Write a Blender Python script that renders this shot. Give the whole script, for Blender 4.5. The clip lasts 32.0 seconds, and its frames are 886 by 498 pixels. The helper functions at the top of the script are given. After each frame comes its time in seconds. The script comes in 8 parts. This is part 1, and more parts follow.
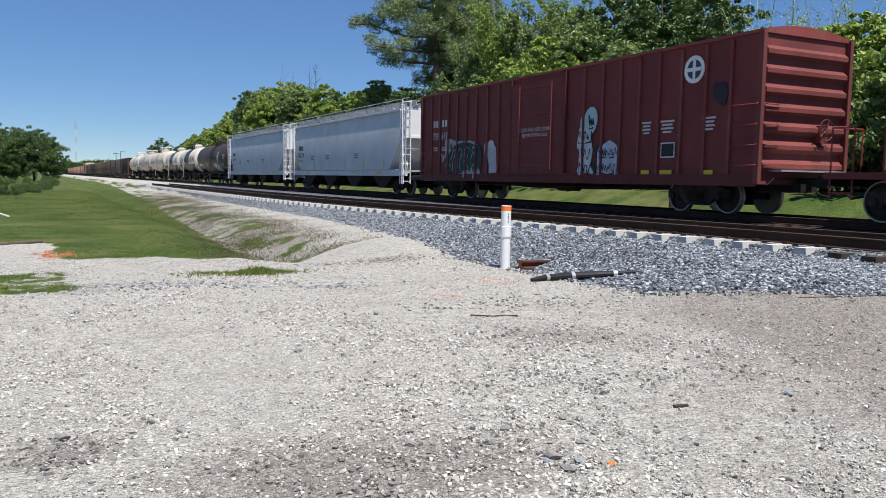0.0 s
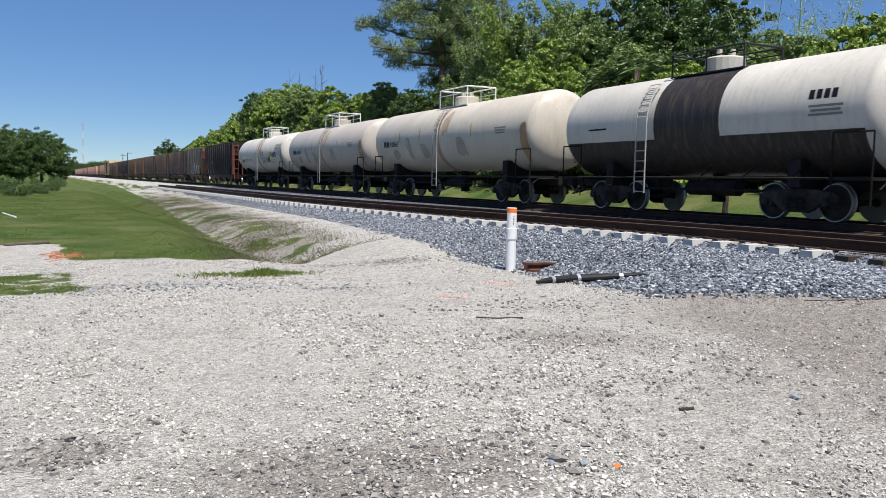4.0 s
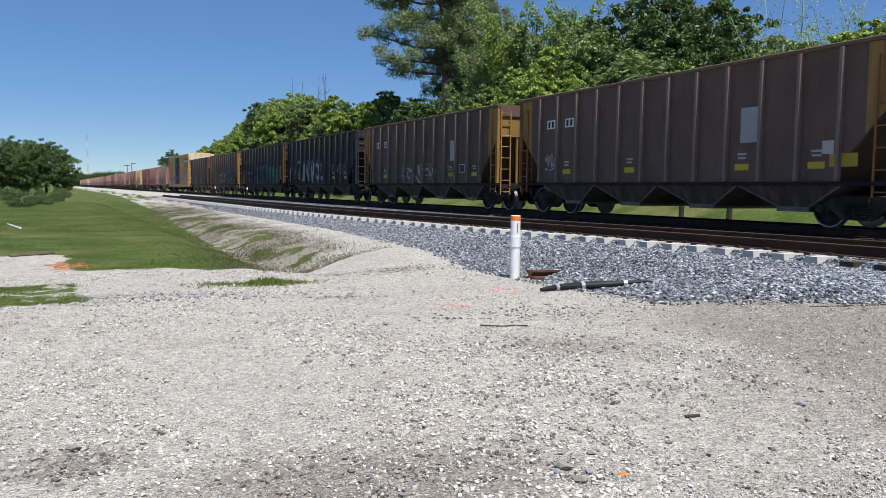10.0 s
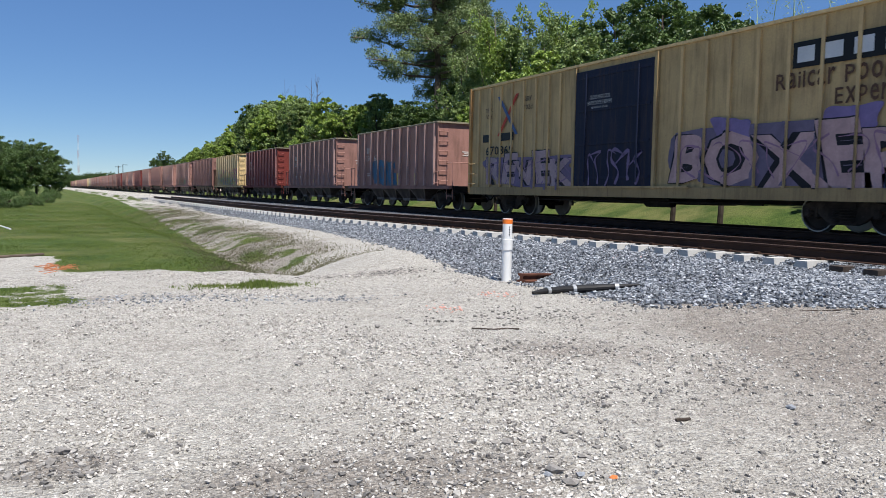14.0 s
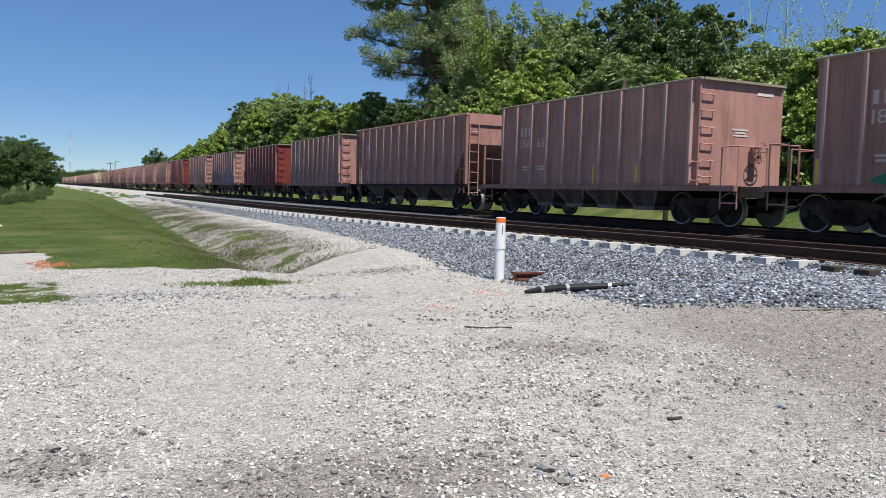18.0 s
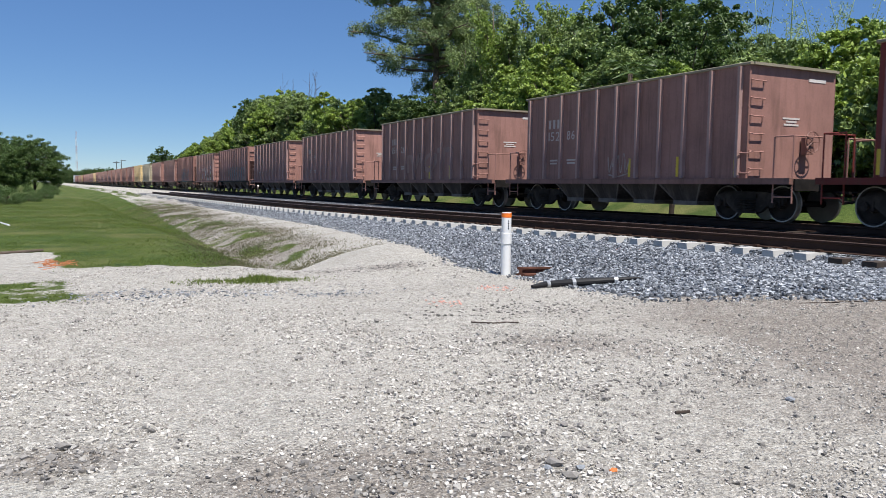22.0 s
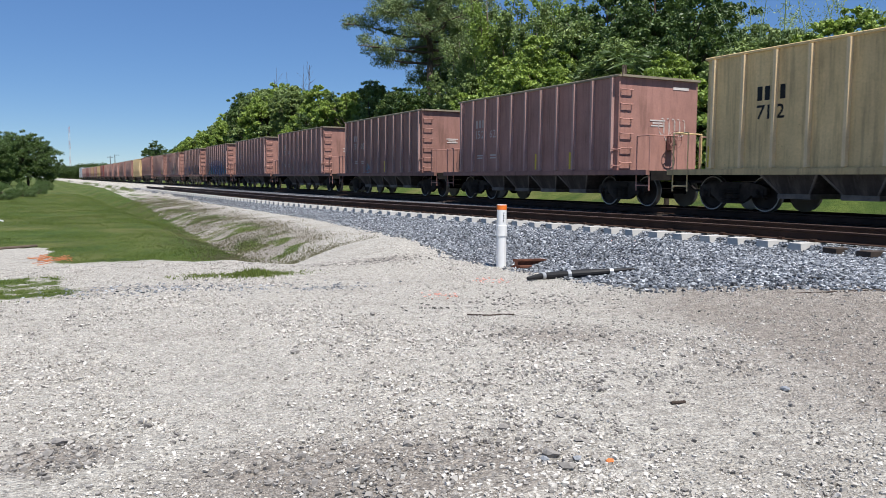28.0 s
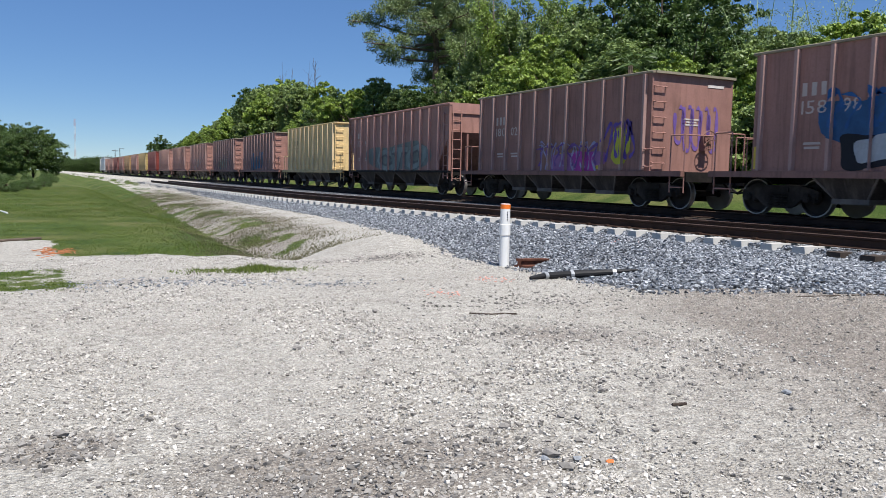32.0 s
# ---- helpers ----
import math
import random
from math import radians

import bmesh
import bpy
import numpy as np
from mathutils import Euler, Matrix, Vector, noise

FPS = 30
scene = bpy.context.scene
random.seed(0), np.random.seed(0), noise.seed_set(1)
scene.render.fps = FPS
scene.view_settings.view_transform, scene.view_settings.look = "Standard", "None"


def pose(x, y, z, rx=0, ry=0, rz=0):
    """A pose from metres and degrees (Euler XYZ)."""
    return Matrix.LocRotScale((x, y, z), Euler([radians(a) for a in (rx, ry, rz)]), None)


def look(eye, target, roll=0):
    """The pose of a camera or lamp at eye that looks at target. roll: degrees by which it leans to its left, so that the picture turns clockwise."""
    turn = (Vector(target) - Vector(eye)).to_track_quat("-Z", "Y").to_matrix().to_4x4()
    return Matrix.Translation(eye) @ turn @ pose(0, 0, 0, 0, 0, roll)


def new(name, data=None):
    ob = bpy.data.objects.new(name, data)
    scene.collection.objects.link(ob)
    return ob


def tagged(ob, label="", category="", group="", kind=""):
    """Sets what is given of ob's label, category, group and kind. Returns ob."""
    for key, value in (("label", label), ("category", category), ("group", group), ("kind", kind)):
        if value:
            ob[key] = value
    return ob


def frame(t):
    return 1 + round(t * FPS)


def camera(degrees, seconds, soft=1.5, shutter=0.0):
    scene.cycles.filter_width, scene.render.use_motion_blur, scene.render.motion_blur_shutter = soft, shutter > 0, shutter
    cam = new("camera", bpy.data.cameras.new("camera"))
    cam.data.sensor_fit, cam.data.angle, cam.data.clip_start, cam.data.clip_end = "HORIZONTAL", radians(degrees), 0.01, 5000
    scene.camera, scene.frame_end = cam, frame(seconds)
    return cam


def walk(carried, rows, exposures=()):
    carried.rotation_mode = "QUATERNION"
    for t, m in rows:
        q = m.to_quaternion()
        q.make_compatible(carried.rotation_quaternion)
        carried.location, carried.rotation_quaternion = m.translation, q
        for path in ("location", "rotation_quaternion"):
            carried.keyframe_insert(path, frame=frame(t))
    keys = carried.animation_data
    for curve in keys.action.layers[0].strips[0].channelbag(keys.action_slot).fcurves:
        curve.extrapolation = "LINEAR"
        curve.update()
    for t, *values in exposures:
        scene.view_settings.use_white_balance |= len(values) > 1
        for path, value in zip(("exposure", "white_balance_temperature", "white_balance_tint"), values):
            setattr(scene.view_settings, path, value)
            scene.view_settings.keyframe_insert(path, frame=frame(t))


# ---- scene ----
EYE = (0.0, 0.0, 1.55)


def aim(yaw, pitch, lean):
    return Matrix.Translation(EYE) @ pose(0, 0, 0, 0, 0, yaw) @ pose(0, 0, 0, 90 + pitch, 0, 0) @ pose(0, 0, 0, 0, 0, lean)


cam = camera(59.06, 32.0, soft=0.7, shutter=0.04)
# camera turns: seconds, yaw, pitch, lean
TURNS = [
    (0.0, -27.10, -5.10, 0.93), (0.5, -27.21, -5.04, 0.92), (1.0, -27.28, -4.99, 0.91), (1.5, -27.31, -4.93, 0.85),
    (2.0, -27.26, -4.88, 0.81), (2.5, -27.16, -4.89, 0.81), (3.0, -27.00, -4.93, 0.89), (3.5, -26.81, -4.96, 0.99),
    (5.5, -26.49, -4.93, 1.10), (6.0, -26.36, -4.88, 1.12), (6.5, -26.31, -4.81, 1.09), (7.0, -26.31, -4.67, 1.02),
    (7.5, -26.37, -4.52, 0.93), (8.0, -26.44, -4.41, 0.74), (8.5, -26.44, -4.36, 0.63), (9.0, -26.43, -4.36, 0.64),
    (9.5, -26.38, -4.37, 0.62), (10.0, -26.40, -4.37, 0.66), (10.5, -26.46, -4.36, 0.73), (11.0, -26.55, -4.34, 0.81),
    (11.5, -26.63, -4.29, 0.85), (12.0, -26.71, -4.27, 0.92), (12.5, -26.85, -4.23, 0.97), (13.0, -26.95, -4.20, 0.99),
    (13.5, -27.01, -4.17, 1.01), (14.0, -26.99, -4.15, 0.95), (14.5, -26.89, -4.13, 0.99), (16.5, -27.02, -4.17, 1.14),
    (17.0, -27.24, -4.21, 1.16), (17.5, -27.38, -4.23, 1.15), (18.0, -27.50, -4.25, 1.21), (18.5, -27.52, -4.31, 1.15),
    (19.0, -27.42, -4.41, 1.07), (19.5, -27.22, -4.54, 0.95), (20.0, -27.05, -4.62, 0.88), (20.5, -26.99, -4.65, 0.84),
    (21.0, -26.98, -4.62, 0.79), (21.5, -27.00, -4.58, 0.76), (22.0, -27.06, -4.58, 0.67), (22.5, -27.08, -4.62, 0.59),
    (23.0, -27.12, -4.69, 0.54), (23.5, -27.12, -4.75, 0.52), (24.0, -27.12, -4.78, 0.38), (24.5, -27.17, -4.79, 0.20),
    (25.0, -27.29, -4.82, 0.02), (25.5, -27.45, -4.92, -0.07), (27.5, -27.39, -5.22, 0.11), (28.0, -27.40, -5.12, 0.28),
    (28.5, -27.44, -4.99, 0.46), (29.0, -27.45, -4.90, 0.58), (29.5, -27.40, -4.87, 0.66), (30.0, -27.34, -4.90, 0.75),
    (30.5, -27.30, -4.94, 0.81), (31.0, -27.27, -5.04, 0.86), (31.5, -27.22, -5.15, 0.96), (32.0, -27.17, -5.25, 1.09),
]
PATH = [(t, aim(yaw, pitch, lean)) for t, yaw, pitch, lean in TURNS]
walk(cam, PATH)

# ---- light ----
SUN = Vector((0.02, -0.40, 0.916)).normalized()
world = bpy.data.worlds.new("sky")
scene.world = world
world.use_nodes = True
wn = world.node_tree.nodes
sky = wn.new("ShaderNodeTexSky")
sky.sky_type = "NISHITA"
sky.sun_disc = False
sky.sun_elevation = math.asin(SUN.z)
sky.sun_rotation = math.atan2(SUN.x, SUN.y)
sky.altitude = 900
sky.air_density = 0.75
sky.dust_density = 0.0
sky.ozone_density = 8.0
wn["Background"].inputs["Strength"].default_value = 0.096
# even out the sky's brightness from zenith to horizon
split = wn.new("ShaderNodeSeparateColor")
split.mode = "HSV"
power = wn.new("ShaderNodeMath")
power.operation = "POWER"
power.inputs[1].default_value = 0.56
gain = wn.new("ShaderNodeMath")
gain.operation = "MULTIPLY"
gain.inputs[1].default_value = 1.93
join = wn.new("ShaderNodeCombineColor")
join.mode = "HSV"
deep = wn.new("ShaderNodeHueSaturation")
deep.inputs["Saturation"].default_value = 1.04
wl = world.node_tree.links
wl.new(sky.outputs[0], split.inputs[0])
wl.new(split.outputs[0], join.inputs[0])
wl.new(split.outputs[1], join.inputs[1])
wl.new(split.outputs[2], power.inputs[0])
wl.new(power.outputs[0], gain.inputs[0])
wl.new(gain.outputs[0], join.inputs[2])
wl.new(join.outputs[0], deep.inputs["Color"])
wl.new(deep.outputs[0], wn["Background"].inputs["Color"])
sun_data = bpy.data.lights.new("sun", "SUN")
sun_data.energy, sun_data.angle, sun_data.color = 5.2, radians(0.53), (1.0, 0.965, 0.92)
sun = new("sun", sun_data)
sun.matrix_world = look((0, 0, 60), Vector((0, 0, 60)) - SUN)
scene.view_settings.exposure = 0.38


# ---- materials ----
def shader(name):
    m = bpy.data.materials.new(name)
    m.use_nodes = True
    nt = m.node_tree
    return m, nt, nt.nodes["Principled BSDF"]


def noise_node(nt, vec, scale, detail=4.0, rough=0.6):
    n = nt.nodes.new("ShaderNodeTexNoise")
    n.inputs["Scale"].default_value = scale
    n.inputs["Detail"].default_value = detail
    n.inputs["Roughness"].default_value = rough
    if vec is not None:
        nt.links.new(vec, n.inputs["Vector"])
    return n.outputs["Fac"]


def ramp(nt, fac, lo, hi, a=0.0, b=1.0):
    n = nt.nodes.new("ShaderNodeMapRange")
    n.inputs[1].default_value, n.inputs[2].default_value = lo, hi
    n.inputs[3].default_value, n.inputs[4].default_value = a, b
    nt.links.new(fac, n.inputs[0])
    return n.outputs[0]


def mixed(nt, fac, a, b, mode="MIX"):
    n = nt.nodes.new("ShaderNodeMix")
    n.data_type, n.blend_type = "RGBA", mode
    for sock, v in ((n.inputs[0], fac), (n.inputs[6], a), (n.inputs[7], b)):
        if isinstance(v, (int, float)):
            sock.default_value = v
        elif isinstance(v, tuple):
            sock.default_value = (*v, 1.0)
        else:
            nt.links.new(v, sock)
    return n.outputs[2]


def math_node(nt, op, a, b):
    n = nt.nodes.new("ShaderNodeMath")
    n.operation = op
    for sock, v in ((n.inputs[0], a), (n.inputs[1], b)):
        if isinstance(v, (int, float)):
            sock.default_value = v
        else:
            nt.links.new(v, sock)
    return n.outputs[0]


def place(nt, kind="Object", scale=None):
    c = nt.nodes.new("ShaderNodeTexCoord").outputs[kind]
    if scale is None:
        return c
    mp = nt.nodes.new("ShaderNodeMapping")
    mp.inputs["Scale"].default_value = scale
    nt.links.new(c, mp.inputs["Vector"])
    return mp.outputs[0]


def bumped(nt, bsdf, fac, strength, dist):
    b = nt.nodes.new("ShaderNodeBump")
    b.inputs["Strength"].default_value = strength
    b.inputs["Distance"].default_value = dist
    nt.links.new(fac, b.inputs["Height"])
    nt.links.new(b.outputs[0], bsdf.inputs["Normal"])


def surface(name, col=None, rough=0.6, metal=0.0, var=0.25, scale=0.8, fine=25.0, bump=0.2, dist=0.01, grime=None, amount=0.5, streak=True):
    """Weathered surface. col None: the colour set on the object. grime: colour of dirt that runs down in streaks."""
    m, nt, bsdf = shader(name)
    co = place(nt)
    if col is None:
        base = nt.nodes.new("ShaderNodeObjectInfo").outputs["Color"]
    else:
        rgb = nt.nodes.new("ShaderNodeRGB")
        rgb.outputs[0].default_value = (*col, 1)
        base = rgb.outputs[0]
    big, small = noise_node(nt, co, scale), noise_node(nt, co, fine, 6.0)
    shade = math_node(nt, "MULTIPLY", ramp(nt, big, 0.3, 0.7, 1 - var, 1 + var), ramp(nt, small, 0.3, 0.7, 1 - var * 0.5, 1 + var * 0.5))
    n = nt.nodes.new("ShaderNodeVectorMath")
    n.operation = "SCALE"
    nt.links.new(base, n.inputs[0])
    nt.links.new(shade, n.inputs["Scale"])
    out = n.outputs[0]
    if grime is not None:
        st = noise_node(nt, place(nt, "Object", (2.5, 5.0, 0.35) if streak else (1.5, 1.5, 1.5)), 1.6, 6.0, 0.65)
        out = mixed(nt, ramp(nt, st, 0.48, 0.75, 0.0, amount), out, grime)
        sp = noise_node(nt, co, 9.0, 8.0, 0.7)
        out = mixed(nt, ramp(nt, sp, 0.62, 0.72, 0.0, amount), out, tuple(c * 0.6 for c in grime))
    nt.links.new(out, bsdf.inputs["Base Color"])
    bsdf.inputs["Metallic"].default_value = metal
    bsdf.inputs["Specular IOR Level"].default_value = 0.22
    nt.links.new(ramp(nt, small, 0.3, 0.7, max(0.05, rough - 0.12), min(1.0, rough + 0.12)), bsdf.inputs["Roughness"])
    if bump:
        bumped(nt, bsdf, small, bump, dist)
    return m


M_PAINT = surface("weathered_paint", None, 0.66, 0, 0.18, 0.7, 18, 0.15, 0.004, (0.075, 0.045, 0.032), 0.55)
M_RIB = surface("rib_paint", None, 0.6, 0, 0.14, 0.9, 18, 0.15, 0.004, (0.20, 0.14, 0.10), 0.45)
M_TANK = surface("tank_paint", None, 0.45, 0, 0.10, 0.5, 14, 0.08, 0.003, (0.26, 0.19, 0.13), 0.28)
M_SOOT = surface("sooty_tank_paint", None, 0.55, 0, 0.14, 0.5, 14, 0.08, 0.003, (0.022, 0.017, 0.016), 0.45)
M_PLAIN = surface("clean_paint", None, 0.5, 0, 0.10, 1.0, 20, 0.05, 0.002)
M_SPRAY = surface("spray_paint", None, 0.5, 0, 0.18, 2.0, 14, 0.03, 0.001)
M_UNDER = surface("underframe_steel", (0.013, 0.011, 0.010), 0.8, 0.0, 0.4, 2.0, 30, 0.3, 0.006, (0.045, 0.036, 0.03), 0.6, False)
M_TRUCK = surface("truck_casting", (0.028, 0.023, 0.020), 0.85, 0.0, 0.4, 3.0, 30, 0.4, 0.008, (0.105, 0.085, 0.07), 0.7, False)
M_WHEEL = surface("wheel_steel", (0.028, 0.023, 0.020), 0.8, 0.0, 0.3, 3.0, 40, 0.2, 0.004, (0.05, 0.036, 0.028), 0.4, False)
M_TREAD = surface("wheel_tread", (0.30, 0.275, 0.25), 0.45, 0.6, 0.1, 3.0, 40, 0.1, 0.002)
M_RAIL = surface("rail_rust", (0.050, 0.027, 0.018), 0.8, 0.1, 0.35, 1.5, 45, 0.3, 0.004, (0.03, 0.02, 0.016), 0.6, False)
M_RAILTOP = surface("rail_head", (0.12, 0.075, 0.055), 0.45, 0.4, 0.2, 0.6, 50, 0.1, 0.001)
M_TIE = surface("concrete_tie", (0.47, 0.455, 0.425), 0.85, 0, 0.12, 2.0, 40, 0.3, 0.004, (0.30, 0.27, 0.24), 0.4, False)
M_WOOD = surface("creosote_timber", (0.055, 0.042, 0.034), 0.85, 0, 0.35, 3.0, 35, 0.5, 0.008, (0.14, 0.11, 0.09), 0.5, False)
M_PVC = surface("white_pipe", (0.80, 0.80, 0.78), 0.38, 0, 0.05, 2.0, 25, 0.05, 0.001, (0.45, 0.40, 0.33), 0.25)
M_ORANGE = surface("orange_paint", (0.85, 0.20, 0.03), 0.5, 0, 0.1, 4.0, 30, 0.05, 0.001)
M_PINK = surface("pink_spray", (0.70, 0.36, 0.29), 0.8, 0, 0.35, 8.0, 40, 0.1, 0.002)
M_ORSTONE = surface("orange_stone", (0.60, 0.19, 0.06), 0.8, 0, 0.3, 12.0, 60, 0.3, 0.003)
M_NET = surface("faded_orange_plastic", (0.52, 0.20, 0.09), 0.6, 0, 0.2, 4.0, 30, 0.05, 0.001)
M_RUSTPIPE = surface("rusty_steel", (0.12, 0.05, 0.032), 0.85, 0.1, 0.4, 4.0, 40, 0.4, 0.004)
M_RUBBER = surface("black_hose", (0.018, 0.018, 0.019), 0.55, 0, 0.2, 4.0, 40, 0.2, 0.003)
M_GALV = surface("galvanised_steel", (0.45, 0.46, 0.47), 0.5, 0.6, 0.15, 3.0, 30, 0.1, 0.002)
M_BARK = surface("bark", (0.11, 0.085, 0.065), 0.95, 0, 0.35, 2.0, 18, 0.7, 0.02)


def leafy(name, dark, light, rough=0.55):
    m, nt, bsdf = shader(name)
    rnd = nt.nodes.new("ShaderNodeNewGeometry").outputs["Random Per Island"]
    co = place(nt)
    big = noise_node(nt, co, 0.35, 3.0)
    tone = math_node(nt, "ADD", math_node(nt, "MULTIPLY", rnd, 0.55), math_node(nt, "MULTIPLY", ramp(nt, big, 0.3, 0.7), 0.45))
    col = mixed(nt, tone, dark, light)
    nt.links.new(col, bsdf.inputs["Base Color"])
    bsdf.inputs["Roughness"].default_value = rough
    tr = nt.nodes.new("ShaderNodeBsdfTranslucent")
    nt.links.new(mixed(nt, 0.65, col, light), tr.inputs["Color"])
    mx = nt.nodes.new("ShaderNodeMixShader")
    mx.inputs[0].default_value = 0.17
    nt.links.new(bsdf.outputs[0], mx.inputs[1])
    nt.links.new(tr.outputs[0], mx.inputs[2])
    nt.links.new(mx.outputs[0], nt.nodes["Material Output"].inputs["Surface"])
    return m


M_LEAF = leafy("oak_leaves", (0.022, 0.052, 0.012), (0.115, 0.185, 0.038))
M_LEAF2 = leafy("bright_leaves", (0.050, 0.108, 0.016), (0.37, 0.48, 0.085))
M_LEAF3 = leafy("dull_leaves", (0.045, 0.088, 0.024), (0.30, 0.39, 0.115))
M_NEEDLE = leafy("pine_needles", (0.045, 0.085, 0.036), (0.28, 0.35, 0.12))
M_BAMBOO = leafy("bamboo_leaves", (0.14, 0.22, 0.09), (0.36, 0.46, 0.20))
M_GRASS = leafy("grass_blades", (0.045, 0.080, 0.012), (0.185, 0.235, 0.042))
M_DRY = leafy("dry_weeds", (0.055, 0.058, 0.026), (0.21, 0.19, 0.095))


def stony(name, a, b, c, rough=0.9):
    m, nt, bsdf = shader(name)
    rnd = nt.nodes.new("ShaderNodeNewGeometry").outputs["Random Per Island"]
    co = place(nt)
    col = mixed(nt, ramp(nt, rnd, 0.0, 0.75), a, b)
    col = mixed(nt, ramp(nt, rnd, 0.78, 1.0), col, c)
    col = mixed(nt, ramp(nt, noise_node(nt, co, 60.0, 5.0), 0.35, 0.7, 0.0, 0.35), col, tuple(x * 0.6 for x in a))
    nt.links.new(col, bsdf.inputs["Base Color"])
    bsdf.inputs["Roughness"].default_value = rough
    bumped(nt, bsdf, noise_node(nt, co, 80.0, 5.0), 0.4, 0.004)
    return m


M_BALLAST = stony("ballast_stone", (0.045, 0.050, 0.058), (0.33, 0.352, 0.38), (0.58, 0.60, 0.62))
M_GRAVEL = stony("white_gravel", (0.33, 0.306, 0.270), (0.70, 0.665, 0.605), (0.17, 0.152, 0.135))
M_DARKSTONE = stony("dark_stone", (0.13, 0.122, 0.112), (0.30, 0.28, 0.255), (0.46, 0.44, 0.40))


def ground_material():
    """White crushed limestone, brown dirt, grey ballast and grass soil, blended by the zones laid on the sheet."""
    m, nt, bsdf = shader("ground")
    co = place(nt)
    att = nt.nodes.new("ShaderNodeAttribute")
    att.attribute_name = "zone"
    sep = nt.nodes.new("ShaderNodeSeparateColor")
    nt.links.new(att.outputs["Color"], sep.inputs[0])
    grit, mid, big, patch = noise_node(nt, co, 42.0, 8.0, 0.75), noise_node(nt, co, 7.0, 6.0, 0.65), noise_node(nt, co, 0.7, 5.0, 0.6), noise_node(nt, co, 0.22, 4.0)
    cells = []
    for sc in (48.0, 22.0, 95.0):
        vor = nt.nodes.new("ShaderNodeTexVoronoi")
        vor.inputs["Scale"].default_value = sc
        nt.links.new(co, vor.inputs["Vector"])
        bw = nt.nodes.new("ShaderNodeSeparateColor")
        nt.links.new(vor.outputs["Color"], bw.inputs[0])
        cells.append((vor.outputs["Distance"], bw.outputs[0]))
    tint = math_node(nt, "ADD", math_node(nt, "MULTIPLY", cells[0][1], 0.5), math_node(nt, "MULTIPLY", cells[2][1], 0.5))
    # shade in the gaps between pebbles, darkened in colour
    gap_shade = math_node(nt, "MAXIMUM", ramp(nt, cells[0][0], 0.25, 0.75), ramp(nt, cells[2][0], 0.3, 0.8))
    white = mixed(nt, ramp(nt, grit, 0.35, 0.65), (0.63, 0.595, 0.52), (0.90, 0.862, 0.775))
    white = mixed(nt, ramp(nt, mid, 0.45, 0.75, 0.0, 0.4), white, (0.48, 0.44, 0.38))
    white = mixed(nt, ramp(nt, big, 0.52, 0.68, 0.0, 0.5), white, (0.46, 0.41, 0.35))
    white = mixed(nt, ramp(nt, tint, 0.62, 0.9, 0.0, 0.5), white, (0.34, 0.31, 0.27))
    white = mixed(nt, ramp(nt, tint, 0.1, 0.4, 0.55, 0.0), white, (0.80, 0.76, 0.68))
    white = mixed(nt, math_node(nt, "MULTIPLY", gap_shade, 0.25), white, (0.24, 0.21, 0.18))
    # fine dark dots painted as the shadow sides of small stones
    shade_speck = noise_node(nt, co, 150.0, 4.0, 0.7)
    white = mixed(nt, ramp(nt, shade_speck, 0.58, 0.70, 0.0, 0.75), white, (0.16, 0.14, 0.125))
    # shaded and sunlit sides of larger lumps, put into the colour
    lump = noise_node(nt, co, 26.0, 6.0, 0.8)
    white = mixed(nt, ramp(nt, lump, 0.57, 0.64, 0.0, 0.75), white, (0.20, 0.175, 0.145))
    white = mixed(nt, ramp(nt, lump, 0.44, 0.36, 0.0, 0.8), white, (0.90, 0.875, 0.81))
    dirt = mixed(nt, ramp(nt, grit, 0.35, 0.68), (0.30, 0.265, 0.225), (0.60, 0.545, 0.48))
    dirt = mixed(nt, ramp(nt, mid, 0.4, 0.7, 0.0, 0.6), dirt, (0.40, 0.35, 0.295))
    dirt = mixed(nt, ramp(nt, tint, 0.6, 0.9, 0.0, 0.6), dirt, (0.16, 0.135, 0.12))
    dirt = mixed(nt, ramp(nt, tint, 0.05, 0.35, 0.5, 0.0), dirt, (0.62, 0.57, 0.51))
    dirt = mixed(nt, ramp(nt, lump, 0.55, 0.64, 0.0, 0.6), dirt, (0.15, 0.13, 0.11))
    bal = mixed(nt, ramp(nt, cells[1][1], 0.2, 0.8), (0.045, 0.048, 0.054), (0.22, 0.232, 0.252))
    # near-black cell rims paint the shade between ballast stones
    bal = mixed(nt, ramp(nt, cells[1][0], 0.3, 0.8, 0.0, 0.7), bal, (0.04, 0.04, 0.045))
    turf = mixed(nt, ramp(nt, mid, 0.3, 0.7), (0.038, 0.068, 0.012), (0.110, 0.150, 0.034))
    turf = mixed(nt, ramp(nt, patch, 0.42, 0.62, 0.0, 0.85), turf, (0.145, 0.145, 0.052))
    turf = mixed(nt, ramp(nt, big, 0.45, 0.65, 0.0, 0.8), turf, (0.030, 0.062, 0.011))
    edge = math_node(nt, "MULTIPLY", math_node(nt, "SUBTRACT", mid, 0.5), 0.9)

    def mask(ch, soft=0.08):
        return ramp(nt, math_node(nt, "ADD", sep.outputs[ch], edge), 0.5 - soft, 0.5 + soft)

    col = mixed(nt, mask(2, 0.32), white, dirt)
    grain = noise_node(nt, co, 60.0, 9.0, 0.85)
    vs = nt.nodes.new("ShaderNodeVectorMath")
    vs.operation = "SCALE"
    nt.links.new(col, vs.inputs[0])
    coarse = noise_node(nt, co, 11.0, 7.0, 0.8)
